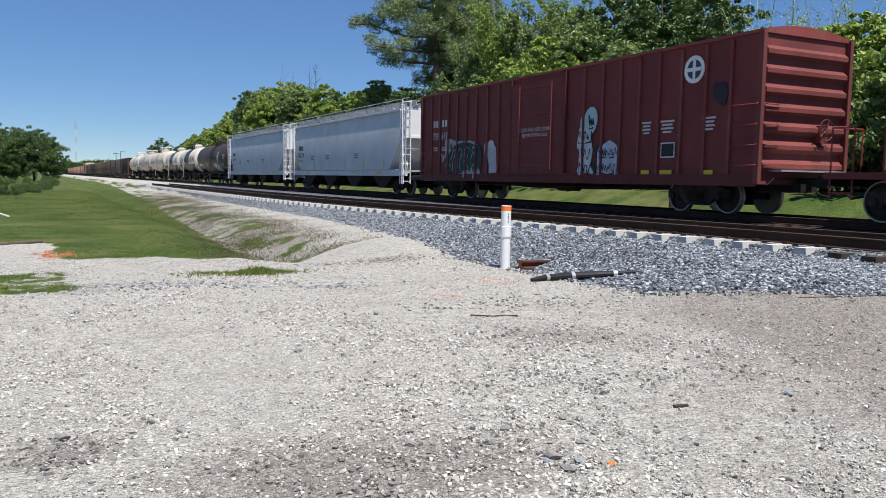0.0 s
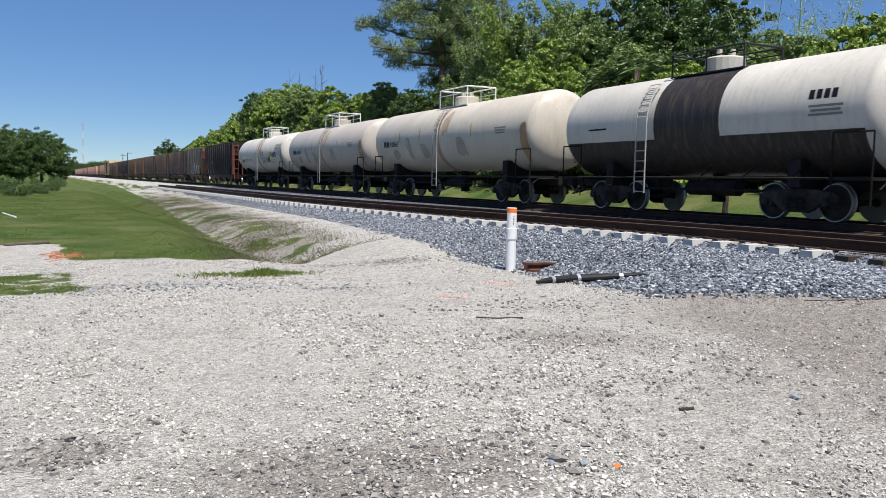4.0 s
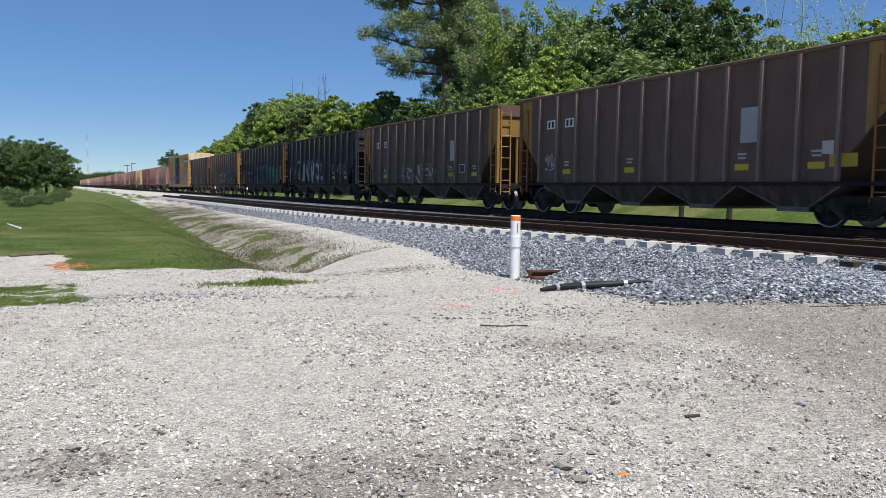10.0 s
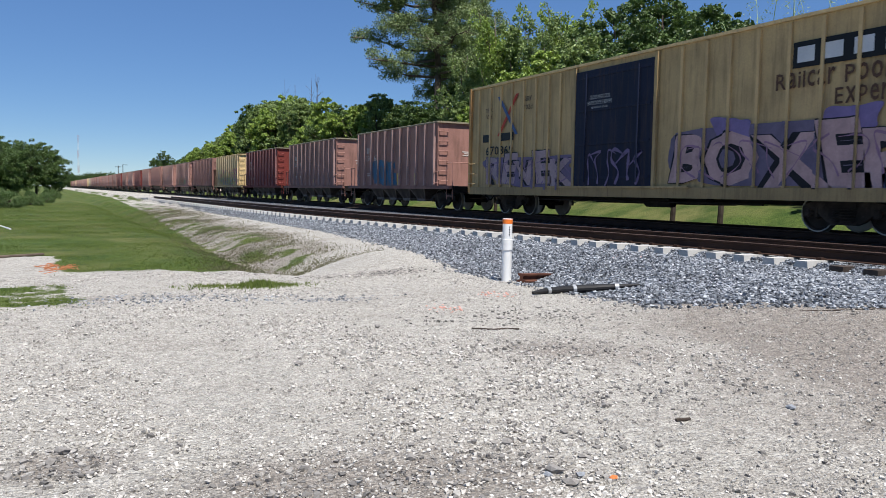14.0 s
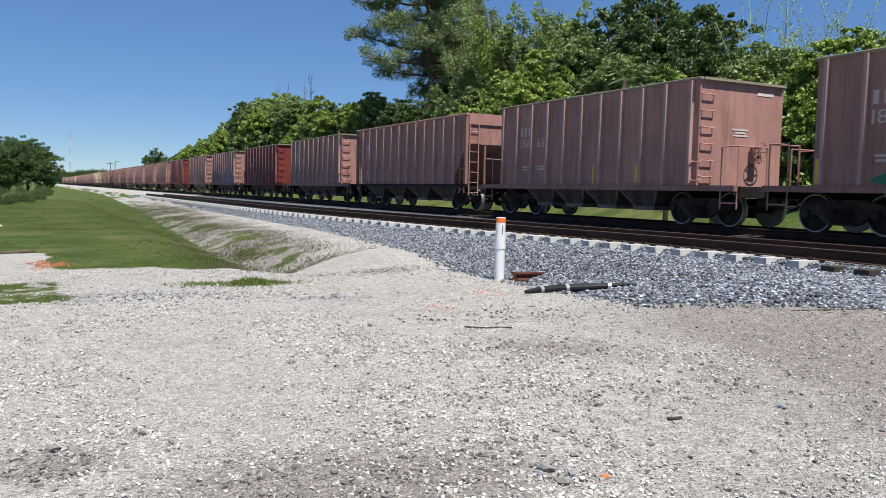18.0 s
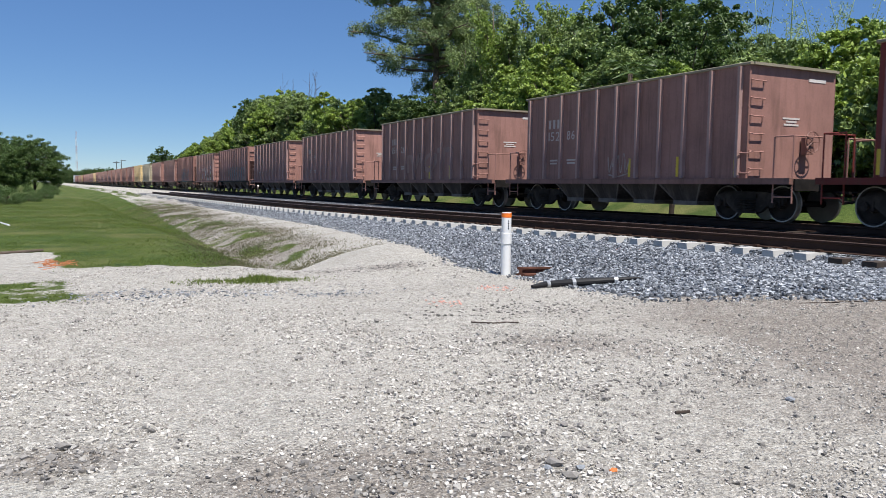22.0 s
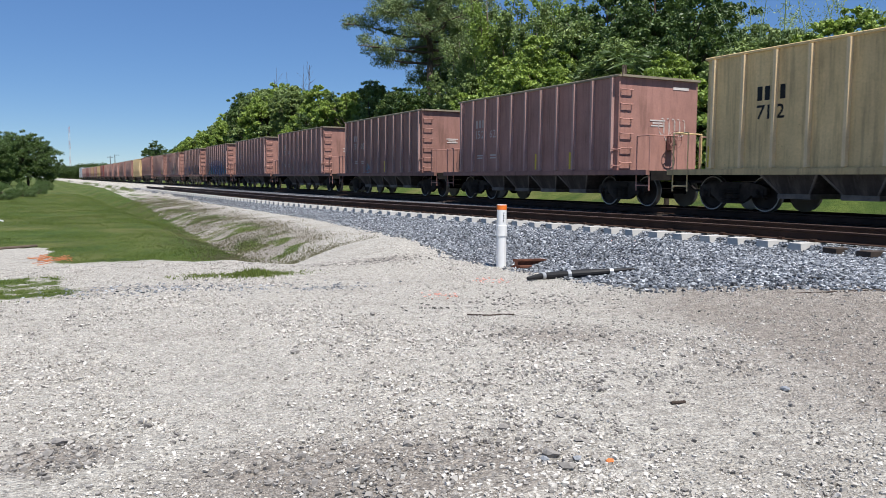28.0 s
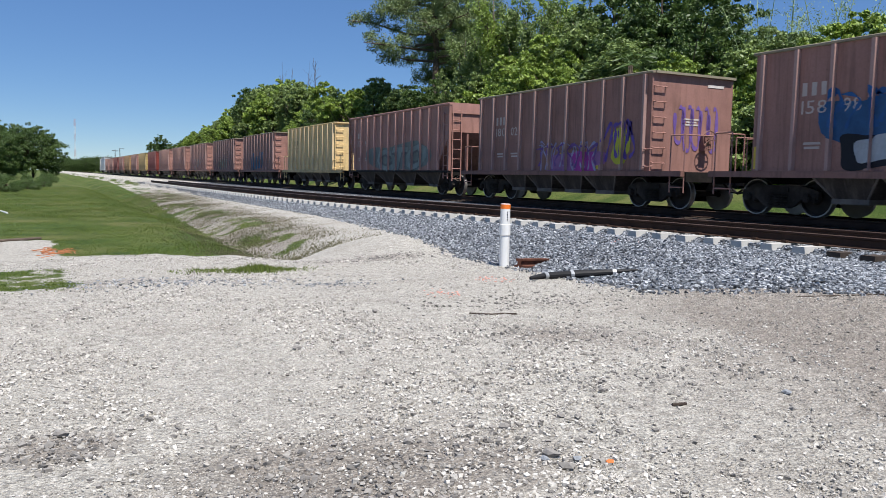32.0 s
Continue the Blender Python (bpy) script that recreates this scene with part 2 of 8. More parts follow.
    nt.links.new(math_node(nt, "MULTIPLY", ramp(nt, grain, 0.37, 0.63, 0.34, 1.02), ramp(nt, coarse, 0.37, 0.63, 0.74, 1.22)), vs.inputs["Scale"])
    col = vs.outputs[0]
    col = mixed(nt, mask(1), col, bal)
    col = mixed(nt, mask(0), col, turf)
    nt.links.new(col, bsdf.inputs["Base Color"])
    bsdf.inputs["Roughness"].default_value = 0.95
    bsdf.inputs["Specular IOR Level"].default_value = 0.2
    h = math_node(nt, "SUBTRACT", math_node(nt, "ADD", math_node(nt, "MULTIPLY", grit, 0.5), math_node(nt, "MULTIPLY", mid, 0.8)), math_node(nt, "MULTIPLY", math_node(nt, "ADD", cells[0][0], cells[1][0]), 0.55))
    bumped(nt, bsdf, h, 0.9, 0.04)
    return m


M_GROUND = ground_material()


# ---- mesh helpers ----
class Mesh:
    """Collects vertices and faces of one mesh."""

    def __init__(self):
        self.v, self.f, self.m = [], [], []

    def add(self, verts, faces, mat=0):
        o = len(self.v)
        self.v += [tuple(p) for p in verts]
        self.f += [tuple(i + o for i in q) for q in faces]
        self.m += [mat] * len(faces)
        return self

    def box(self, x0, x1, y0, y1, z0, z1, mat=0, c=0.0):
        """A box; c: bevel of its long edges along y when given."""
        if c:
            return self.prism([(x0 + c, z0), (x1 - c, z0), (x1, z0 + c), (x1, z1 - c), (x1 - c, z1), (x0 + c, z1), (x0, z1 - c), (x0, z0 + c)], y0, y1, "y", mat)
        p = [(x, y, z) for z in (z0, z1) for y in (y0, y1) for x in (x0, x1)]
        return self.add(p, [(0, 2, 3, 1), (4, 5, 7, 6), (0, 1, 5, 4), (2, 6, 7, 3), (0, 4, 6, 2), (1, 3, 7, 5)], mat)

    def prism(self, poly, a, b, axis="y", mat=0):
        """A polygon drawn out from a to b. axis y: polygon in x, z; axis x: polygon in y, z; axis z: polygon in x, y."""
        n = len(poly)
        put = {"y": lambda p, q: (p[0], q, p[1]), "x": lambda p, q: (q, p[0], p[1]), "z": lambda p, q: (p[0], p[1], q)}[axis]
        v = [put(p, a) for p in poly] + [put(p, b) for p in poly]
        f = [tuple(range(n - 1, -1, -1)), tuple(range(n, 2 * n))] + [(i, (i + 1) % n, n + (i + 1) % n, n + i) for i in range(n)]
        return self.add(v, f, mat)

    def tube(self, a, b, r, n=8, r2=None, mat=0, caps=True):
        a, b = Vector(a), Vector(b)
        r2 = r if r2 is None else r2
        w = (b - a).normalized()
        u = w.orthogonal().normalized()
        t = w.cross(u)
        ring = [u * math.cos(2 * math.pi * i / n) + t * math.sin(2 * math.pi * i / n) for i in range(n)]
        v = [a + k * r for k in ring] + [b + k * r2 for k in ring]
        f = [(i, (i + 1) % n, n + (i + 1) % n, n + i) for i in range(n)]
        if caps:
            f += [tuple(range(n - 1, -1, -1)), tuple(range(n, 2 * n))]
        return self.add(v, f, mat)

    def path(self, pts, r, n=6, mat=0):
        for a, b in zip(pts, pts[1:]):
            self.tube(a, b, r, n, mat=mat)
        return self

    def sweep(self, pts, r0, r1, n=6, mat=0):
        """One tapered tube through the points."""
        pts = [Vector(p) for p in pts]
        k, v, f = len(pts), [], []
        for i, p in enumerate(pts):
            w = (pts[min(k - 1, i + 1)] - pts[max(0, i - 1)]).normalized()
            u = (Vector((1, 0, 0)) if abs(w.x) < 0.8 else Vector((0, 1, 0))).cross(w).normalized()
            t, r = w.cross(u), r0 + (r1 - r0) * i / (k - 1)
            v += [p + (u * math.cos(2 * math.pi * j / n) + t * math.sin(2 * math.pi * j / n)) * r for j in range(n)]
        for i in range(k - 1):
            f += [(i * n + j, i * n + (j + 1) % n, (i + 1) * n + (j + 1) % n, (i + 1) * n + j) for j in range(n)]
        f += [tuple(range(n - 1, -1, -1)), tuple(range((k - 1) * n, k * n))]
        return self.add(v, f, mat)

    def lathe(self, prof, n=20, axis="x", at=(0, 0, 0), mat=0, caps=True):
        """Turns (along, radius) pairs about an axis."""
        v = []
        for s, r in prof:
            for i in range(n):
                a = 2 * math.pi * i / n
                c, d = r * math.cos(a), r * math.sin(a)
                p = (s, c, d) if axis == "x" else ((c, s, d) if axis == "y" else (c, d, s))
                v.append((p[0] + at[0], p[1] + at[1], p[2] + at[2]))
        f = []
        for k in range(len(prof) - 1):
            for i in range(n):
                j = (i + 1) % n
                f.append((k * n + i, k * n + j, (k + 1) * n + j, (k + 1) * n + i))
        if caps:
            f += [tuple(range(n)), tuple(range((len(prof) - 1) * n, len(prof) * n))]
        return self.add(v, f, mat)

    def data(self, name, mats, smooth=False):
        me = bpy.data.meshes.new(name)
        me.from_pydata(self.v, [], self.f)
        for m in mats if isinstance(mats, (list, tuple)) else [mats]:
            me.materials.append(m)
        me.polygons.foreach_set("material_index", self.m)
        if smooth:
            me.polygons.foreach_set("use_smooth", [True] * len(self.f))
        me.validate()
        bm = bmesh.new()
        bm.from_mesh(me)
        bmesh.ops.recalc_face_normals(bm, faces=bm.faces)
        bm.to_mesh(me)
        bm.free()
        return me


def part(name, mesh, material, parent, label="", at=(0, 0, 0), colour=None, smooth=False):
    """Links a mesh as one object under a thing or part. mesh: a Mesh, or mesh data to be shared."""
    ob = new(name, mesh.data(name, material, smooth) if isinstance(mesh, Mesh) else mesh)
    ob.parent = parent
    ob.location = at
    if colour is not None:
        ob.color = (*colour, 1)
    if label:
        ob["label"] = label
    return ob


def smooth_by_angle(me, deg=35):
    bm = bmesh.new()
    bm.from_mesh(me)
    for e in bm.edges:
        e.smooth = len(e.link_faces) == 2 and e.calc_face_angle(0) < radians(deg)
    for p in bm.faces:
        p.smooth = True
    bm.to_mesh(me)
    bm.free()
    return me


# ---- the lie of the land ----
def near_rail(y):
    """Across-track place of the near rail of the siding."""
    return float(np.interp(y, (-40, 7, 10, 13, 17, 25, 32, 45, 90), (11.7, 11.35, 11.25, 11.0, 10.5, 9.75, 9.25, 9.1, 9.0)))


def step(x, a, b):
    t = np.clip((x - a) / (b - a), 0, 1)
    return t * t * (3 - 2 * t)


LATTICE = np.random.RandomState(77).rand(128, 128)


def drift(x, y, scale, shift=0.0):
    """Smooth noise from 0 to 1, in patches of about scale metres."""
    out, amp, total = 0.0, 1.0, 0.0
    for k in range(3):
        u, w = np.asarray(x, float) / scale * 2 ** k + shift + 9.3 * k, np.asarray(y, float) / scale * 2 ** k + shift * 1.7 + 4.1 * k
        i, j = np.floor(u).astype(int), np.floor(w).astype(int)
        a, b = u - i, w - j
        a, b = a * a * (3 - 2 * a), b * b * (3 - 2 * b)
        i, j = i % 128, j % 128
        p, q = (i + 1) % 128, (j + 1) % 128
        out = out + amp * ((LATTICE[i, j] * (1 - a) + LATTICE[p, j] * a) * (1 - b) + (LATTICE[i, q] * (1 - a) + LATTICE[p, q] * a) * b)
        total += amp
        amp *= 0.5
    return out / total


RAIL_Z = 0.75
TRACK_X = 17.3
YS_R = np.linspace(-40, 90, 261)
XS_R = np.array([near_rail(y) for y in YS_R])
XS_R = np.convolve(np.pad(XS_R, 8, mode="edge"), np.ones(17) / 17, mode="valid")


def rail_x(y):
    return np.interp(y, YS_R, XS_R)


def land(x, y):
    """Height of the ground."""
    x, y = np.asarray(x, float), np.asarray(y, float)
    xr = rail_x(y)
    far = step(y, 13.0, 17.0)
    toe = np.interp(y, (5, 6.5, 8, 14, 18, 24, 60), (9.3, 8.4, 7.3, 7.2, 7.6, 8.2, 8.4))
    rise = 0.13 * np.clip(x - 6.4, 0, 3.2) * (1 - step(y, 7.0, 10.5))
    base = rise
    ditch = -0.30 * np.exp(-(((x - 4.5) / 0.75) ** 2)) * far - 0.10 * far * (1 - step(x, 3.0, 6.0))
    bank = 0.22 * step(x, 4.9, toe) * far
    bed = np.maximum(base + (0.42 - base) * step(x, toe, xr - 0.65), (0.22 + (0.42 - 0.22) * np.clip((x - toe) / (xr - 0.65 - toe), 0, 1)) * far * (x > toe))
    z = np.where(x > toe, bed, base + bank + ditch)
    z = np.where(x > xr - 0.65, 0.42 + 0.085 * step(x, xr - 0.50, xr - 0.30), z)
    z = np.where(x > TRACK_X + 2.0, 0.505 - 0.35 * step(x, TRACK_X + 2.0, TRACK_X + 4.2), z)
    z = z + np.where(x > TRACK_X + 4.0, 1.15 * step(x, TRACK_X + 4.2, TRACK_X + 8.2) * (1 - step(y, 150, 220)), 0.0)
    z = z + 0.16 * np.exp(-(((x - 6.6) / 0.9) ** 2) - ((y - 15.0) / 1.3) ** 2)
    z = z + 0.03 * np.sin(x * 0.9 + 1.3) * np.sin(y * 0.7) * (x < toe) * (1 - step(y, 11.0, 16.0))
    return z


def zones(x, y):
    """Grass, ballast, dirt: 0 to 1."""
    xr = rail_x(y)
    toe = np.interp(y, (5, 6.5, 8, 14, 18, 24, 60), (9.3, 8.4, 7.3, 7.2, 7.6, 8.2, 8.4))
    bal = step(x, toe - 0.25, toe + 0.25) * (1 - step(x, TRACK_X + 3.0, TRACK_X + 4.0)) * (1 - 0.85 * step(y, 70, 95))
    lim = np.interp(y, (15, 16.5, 19, 25, 40, 48, 67, 110), (3.1, 3.6, 4.1, 4.55, 5.1, 5.5, 6.1, 7.6))
    yw = y + 2.4 * (drift(x, y * 0.5, 0.9) - 0.5)
    g = (1 - step(x, lim - 0.3, lim + 0.3)) * step(yw, 15.5, 16.7)
    g = np.maximum(g, (1 - step(x, 0.15, 0.6)) * step(y, 10.7, 11.3) * (1 - step(y, 13.2, 14.2)) * 0.72)
    g = np.maximum(g, np.exp(-(((x - 2.9) / 0.7) ** 2) - ((y - 12.55) / 0.22) ** 2) * 0.5)
    weeds = (0.20 + 0.48 * drift(x * 1.6, y * 0.55, 0.9, 3.0)) * step(x, lim - 0.3, lim) * (1 - step(x, lim + 1.3, lim + 2.6)) * step(y, 16, 18)
    g = np.maximum(g, weeds)
    g = g * (1 - step(y, 15.2, 15.8) * (1 - step(y, 20.2, 20.8)) * (1 - step(x, -0.1, 0.45)) * step(x, -2.6, -2.0))
    g = np.maximum(g, step(x, TRACK_X + 3.2, TRACK_X + 4.2))
    g = np.maximum(g, step(-x, 6, 9) * step(y, -5, 3))
    d = step(x - 0.45 * (y - 6.0), 5.2, 7.4) * (1 - step(y, 8.0, 9.6))
    d = np.maximum(d, 1.10 * np.exp(-(((x - 1.7) / 1.1) ** 2) - ((y - 3.7) / 0.65) ** 2))
    d = np.maximum(d, 1.05 * np.exp(-(((x - 0.05) / 0.35) ** 2) - ((y - 4.75) / 0.25) ** 2))
    d = np.maximum(d, 0.55 * np.exp(-(((x - 4.6) / 1.2) ** 2) - ((y - 6.2) / 0.7) ** 2))
    d = np.maximum(d, 0.42 * step(x - 0.55 * (y - 3.0), 1.6, 3.6) * (1 - step(y, 6.5, 9.0)))
    # dirt tone painted here for the shadowed weeds before the mound
    d = np.maximum(d, 0.70 * np.exp(-(((x - 5.6) / 0.9) ** 2) - ((y - 13.6) / 0.35) ** 2))
    d = np.maximum(d, 0.60 * np.exp(-(((x - 1.4) / 1.2) ** 2) - ((y - 11.6) / 0.30) ** 2))
    d = np.maximum(d, (0.55 + 0.5 * drift(x, y, 1.4, 6.0)) * step(x, lim - 0.4, lim + 0.1) * (1 - step(x, lim + 1.6, lim + 3.0)) * step(y, 16, 18) * (1 - step(y, 55, 75)))
    wob = 0.9 * (drift(x, y, 0.55) - 0.5)
    g = np.where((g > 0.02) & (g < 0.98), np.clip(g + wob, 0, 1), g)
    g = np.where((y > 15) & (x < 5) & (g > 0.97), g - 0.45 * np.clip(drift(x, y * 0.5, 1.3, 8.0) * 3 - 1.9, 0, 1), g)
    d = np.clip(d + 0.8 * (drift(x, y, 1.1, 2.0) - 0.5) * (d > 0.05) + 0.25 * np.clip(drift(x, y * 0.7, 1.6, 5.0) * 3 - 1.6, 0, 1), 0, 1)
    bal = np.where((bal > 0.02) & (bal < 0.98), np.clip(bal + wob, 0, 1), bal)
    return g, bal, d


def axis_steps(lo, hi, fine, far_lo, far_hi, grow=1.16):
    mid = list(np.arange(lo, hi, fine))
    up, s, p = [], fine, hi
    while p < far_hi:
        up.append(p)
        s *= grow
        p += s
    down, s, p = [], fine, lo
    while p > far_lo:
        s *= grow
        p -= s
        down.append(max(p, far_lo))
    return np.array(down[::-1] + mid + up + [far_hi])


def make_ground():
    xs, ys = axis_steps(-3.0, 13.0, 0.11, -3000, 3000, 1.2), axis_steps(1.5, 22.0, 0.12, -3000, 4500, 1.045)
    gx, gy = np.meshgrid(xs, ys)
    z = land(gx, gy)
    rng = np.random.RandomState(3)
    z = z + (rng.rand(*z.shape) - 0.5) * 0.018 * (np.abs(gy - 10) < 14)
    nx, ny = len(xs), len(ys)
    v = np.stack([gx.ravel(), gy.ravel(), z.ravel()], 1)
    i = np.arange(nx * ny).reshape(ny, nx)
    q = np.stack([i[:-1, :-1], i[:-1, 1:], i[1:, 1:], i[1:, :-1]], -1).reshape(-1, 4)
    me = bpy.data.meshes.new("ground")
    me.from_pydata(v.tolist(), [], q.tolist())
    me.materials.append(M_GROUND)
    g, b, d = zones(gx.ravel(), gy.ravel())
    col = me.color_attributes.new("zone", "FLOAT_COLOR", "POINT")
    col.data.foreach_set("color", np.stack([g, b, d, np.ones_like(g)], 1).ravel().astype(np.float32))
    me.polygons.foreach_set("use_smooth", [True] * len(q))
    return tagged(new("ground", me), "pale crushed limestone yard with grass and ballast beside the tracks", "ground", kind="structure")


make_ground()


# ---- tracks ----
RAIL_POLY = [(-0.075, 0.0), (0.075, 0.0), (0.075, 0.012), (0.012, 0.032), (0.010, 0.135), (0.036, 0.150), (0.036, 0.178), (0.026, 0.186), (-0.026, 0.186), (-0.036, 0.178), (-0.036, 0.150), (-0.010, 0.135), (-0.012, 0.032), (-0.075, 0.012)]


def rail_mesh(line, z):
    """A rail swept along points (x, y); its top face is worn."""
    me, n = Mesh(), len(RAIL_POLY)
    for x, y in line:
        me.v += [(x + p, y, z + q) for p, q in RAIL_POLY]
    for k in range(len(line) - 1):
        for i in range(n):
            j = (i + 1) % n
            me.f.append((k * n + i, k * n + j, (k + 1) * n + j, (k + 1) * n + i))
            me.m.append(1 if i == 8 or i == 7 or i == 6 else 0)
    return me


def make_tracks():
    siding = tagged(new("siding_track"), "new railway siding on concrete ties in grey ballast", "railway track", kind="structure")
    ys = list(np.arange(-40, 20, 1.0)) + list(np.arange(20, 78.1, 3.0))
    for off, nm in ((0.0, "rail"), (1.51, "rail")):
        part(nm, rail_mesh([(float(rail_x(y)) + off, y) for y in ys], 0.56), [M_RAIL, M_RAILTOP], siding, "brown rusted steel rail")
    t = Mesh()
    t.prism([(-0.14, -0.22), (0.14, -0.22), (0.11, 0.0), (-0.11, 0.0)], -1.30, 1.30, "x")
    # the polygon of the tie is drawn in y, z and reaches across the track
    tie = t.data("concrete_tie", M_TIE)
    clip = Mesh()
    for s in (-1, 1):
        for e in (-1, 1):
            clip.box(s * 0.755 + e * 0.10 - 0.035, s * 0.755 + e * 0.10 + 0.035, -0.05, 0.05, 0.0, 0.045)
    clips = clip.data("rail_clips", M_RAIL)
    w = Mesh()
    w.box(-1.30, 1.65, -0.115, 0.115, -0.20, 0.0)
    timber = w.data("timber_tie", M_WOOD)
    rng = random.Random(5)
    y = -8.0
    while y < 77:
        x = float(rail_x(y)) + 0.755
        if y > 8.2:
            ob = part("tie", tie, None, siding, at=(x + rng.uniform(-0.02, 0.02), y, 0.555))
            ob.rotation_euler = (0, 0, radians(rng.uniform(-0.5, 0.5)))
            if y < 45:
                part("rail_clip", clips, None, ob, at=(0, 0, 0.002))
        else:
            part("timber_tie", timber, None, siding, "dark creosoted timber", at=(x + rng.uniform(-0.15, 0.05), y, 0.528)).rotation_euler = (0, 0, radians(rng.uniform(-2, 2)))
        y += 0.61
    main = tagged(new("main_track"), "main line track on dark timber ties", "railway track", kind="structure")
    for off in (-0.755, 0.755):
        part("rail", rail_mesh([(TRACK_X + off, yy) for yy in (-900, -200, 0, 200, 1200)], 0.564), [M_RAIL, M_RAILTOP], main, "polished steel rail")
    sl = Mesh()
    sl.box(-1.30, 1.30, -0.115, 0.115, -0.18, 0.0)
    sleeper = sl.data("sleeper", M_WOOD)
    for k in range(150):
        part("sleeper", sleeper, None, main, at=(TRACK_X + rng.uniform(-0.04, 0.04), -6 + k * 0.5, 0.555))


make_tracks()

# ---- the train: shared pieces ----
SIDE = 1.60
RIBW, RIBD = 0.10, 0.11
STEEL = (0.030, 0.027, 0.025)


def wheel_data():
    m = Mesh()
    m.lathe([(-0.07, 0.10), (-0.085, 0.13), (-0.03, 0.16), (-0.02, 0.36), (-0.065, 0.385), (-0.066, 0.43)], 28, caps=False)
    m.lathe([(-0.066, 0.425), (-0.068, 0.4565), (0.05, 0.462), (0.066, 0.485), (0.072, 0.44), (0.05, 0.10)], 28, mat=1, caps=False)
    m.tube((0.0, 0, 0), (-0.15, 0, 0), 0.085, 12)
    return smooth_by_angle(m.data("wheel", [M_WHEEL, M_TREAD]), 40)


WHEEL = wheel_data()


def sideframe_data():
    m = Mesh()
    top = [(-1.12, 0.44), (-1.12, 0.62), (-0.98, 0.68), (-0.55, 0.76), (0.55, 0.76), (0.98, 0.68), (1.12, 0.62), (1.12, 0.44), (0.98, 0.40), (0.72, 0.46), (0.45, 0.26), (0.30, 0.20), (-0.30, 0.20), (-0.45, 0.26), (-0.72, 0.46), (-0.98, 0.40)]
    n = len(top)
    m.prism(top, -0.06, 0.06, "x")
    for s in (-1, 1):
        m.box(-0.09, 0.09, s * 0.88 - 0.17, s * 0.88 + 0.17, 0.36, 0.58)
        m.tube((-0.05, s * 0.88, 0.455), (-0.20, s * 0.88, 0.455), 0.10, 12)
        m.tube((-0.19, s * 0.88, 0.455), (-0.22, s * 0.88, 0.455), 0.075, 8)
    m.box(-0.10, 0.02, -0.30, 0.30, 0.60, 0.70)
    m.box(-0.09, 0.02, -0.34, 0.34, 0.20, 0.27)
    for s in (-0.20, 0.0, 0.20):
        for k in range(5):
            m.tube((-0.10, s, 0.28 + k * 0.065), (-0.10, s, 0.30 + k * 0.065), 0.085, 8)
    return m.data("sideframe", M_TRUCK)


SIDEFRAME = sideframe_data()


def bolster_data():
    m = Mesh()
    m.box(-1.0, 1.0, -0.16, 0.16, 0.48, 0.74)
    for s in (-0.88, 0.88):
        m.tube((-0.9, s, 0.457), (0.9, s, 0.457), 0.075, 10)
        m.box(-0.8, 0.8, s * 0.42 - 0.06, s * 0.42 + 0.06, 0.36, 0.50)
    return m.data("bolster", M_UNDER)


BOLSTER = bolster_data()


def add_truck(car, y):
    t = part("truck", BOLSTER, None, car, "cast steel four-wheel truck", at=(0, y, 0))
    for s in (-1, 1):
        f = part("sideframe", SIDEFRAME, None, t, at=(s * 1.0, 0, 0))
        if s > 0:
            f.rotation_euler = (0, 0, math.pi)
        for e in (-0.88, 0.88):
            w = part("wheel", WHEEL, None, t, "steel wheel with bright tread", at=(s * 0.755, e, 0.457))
            if s > 0:
                w.rotation_euler = (0, 0, math.pi)
    return t


def coupler_data():
    m = Mesh()
    m.box(-0.10, 0.10, -0.55, 0.10, 0.76, 0.98)
    m.prism([(-0.16, -0.80), (0.05, -0.86), (0.17, -0.74), (0.14, -0.52), (-0.14, -0.52)], 0.72, 1.02, "z")
    m.path([(0.22, 0.0, 0.85), (0.30, -0.25, 0.55), (0.30, -0.55, 0.50), (0.25, -0.78, 0.62)], 0.03)
    m.path([(-0.25, -0.05, 0.95), (-1.2, -0.10, 0.95), (-1.45, -0.10, 0.78)], 0.018)
    return m.data("coupler", M_UNDER)


COUPLER = coupler_data()


def add_couplers(car, half):
    for s in (-1, 1):
        c = part("coupler", COUPLER, None, car, "black steel coupler with air hose", at=(0, s * (half - 0.82), 0))
        if s > 0:
            c.rotation_euler = (0, 0, math.pi)


IRONS = {}


def ladder(car, x, y, z0, z1, rungs, width=0.45, axis="y", colour=None, out=-1):
    """Grab irons on stand-off legs; axis y: on a side, x: on an end."""
    key = (width, axis, out)
    if key not in IRONS:
        m = Mesh()
        if axis == "y":
            m.path([(0, -width / 2, 0), (out * 0.09, -width / 2, -0.03), (out * 0.09, width / 2, -0.03), (0, width / 2, 0)], 0.017, 5)
        else:
            m.path([(-width / 2, 0, 0), (-width / 2, out * 0.09, -0.03), (width / 2, out * 0.09, -0.03), (width / 2, 0, 0)], 0.017, 5)
        IRONS[key] = m.data("grab_iron", M_PLAIN)
    for k in range(rungs):
        part("grab_iron", IRONS[key], None, car, at=(x, y, z0 + (z1 - z0) * k / max(1, rungs - 1)), colour=colour)


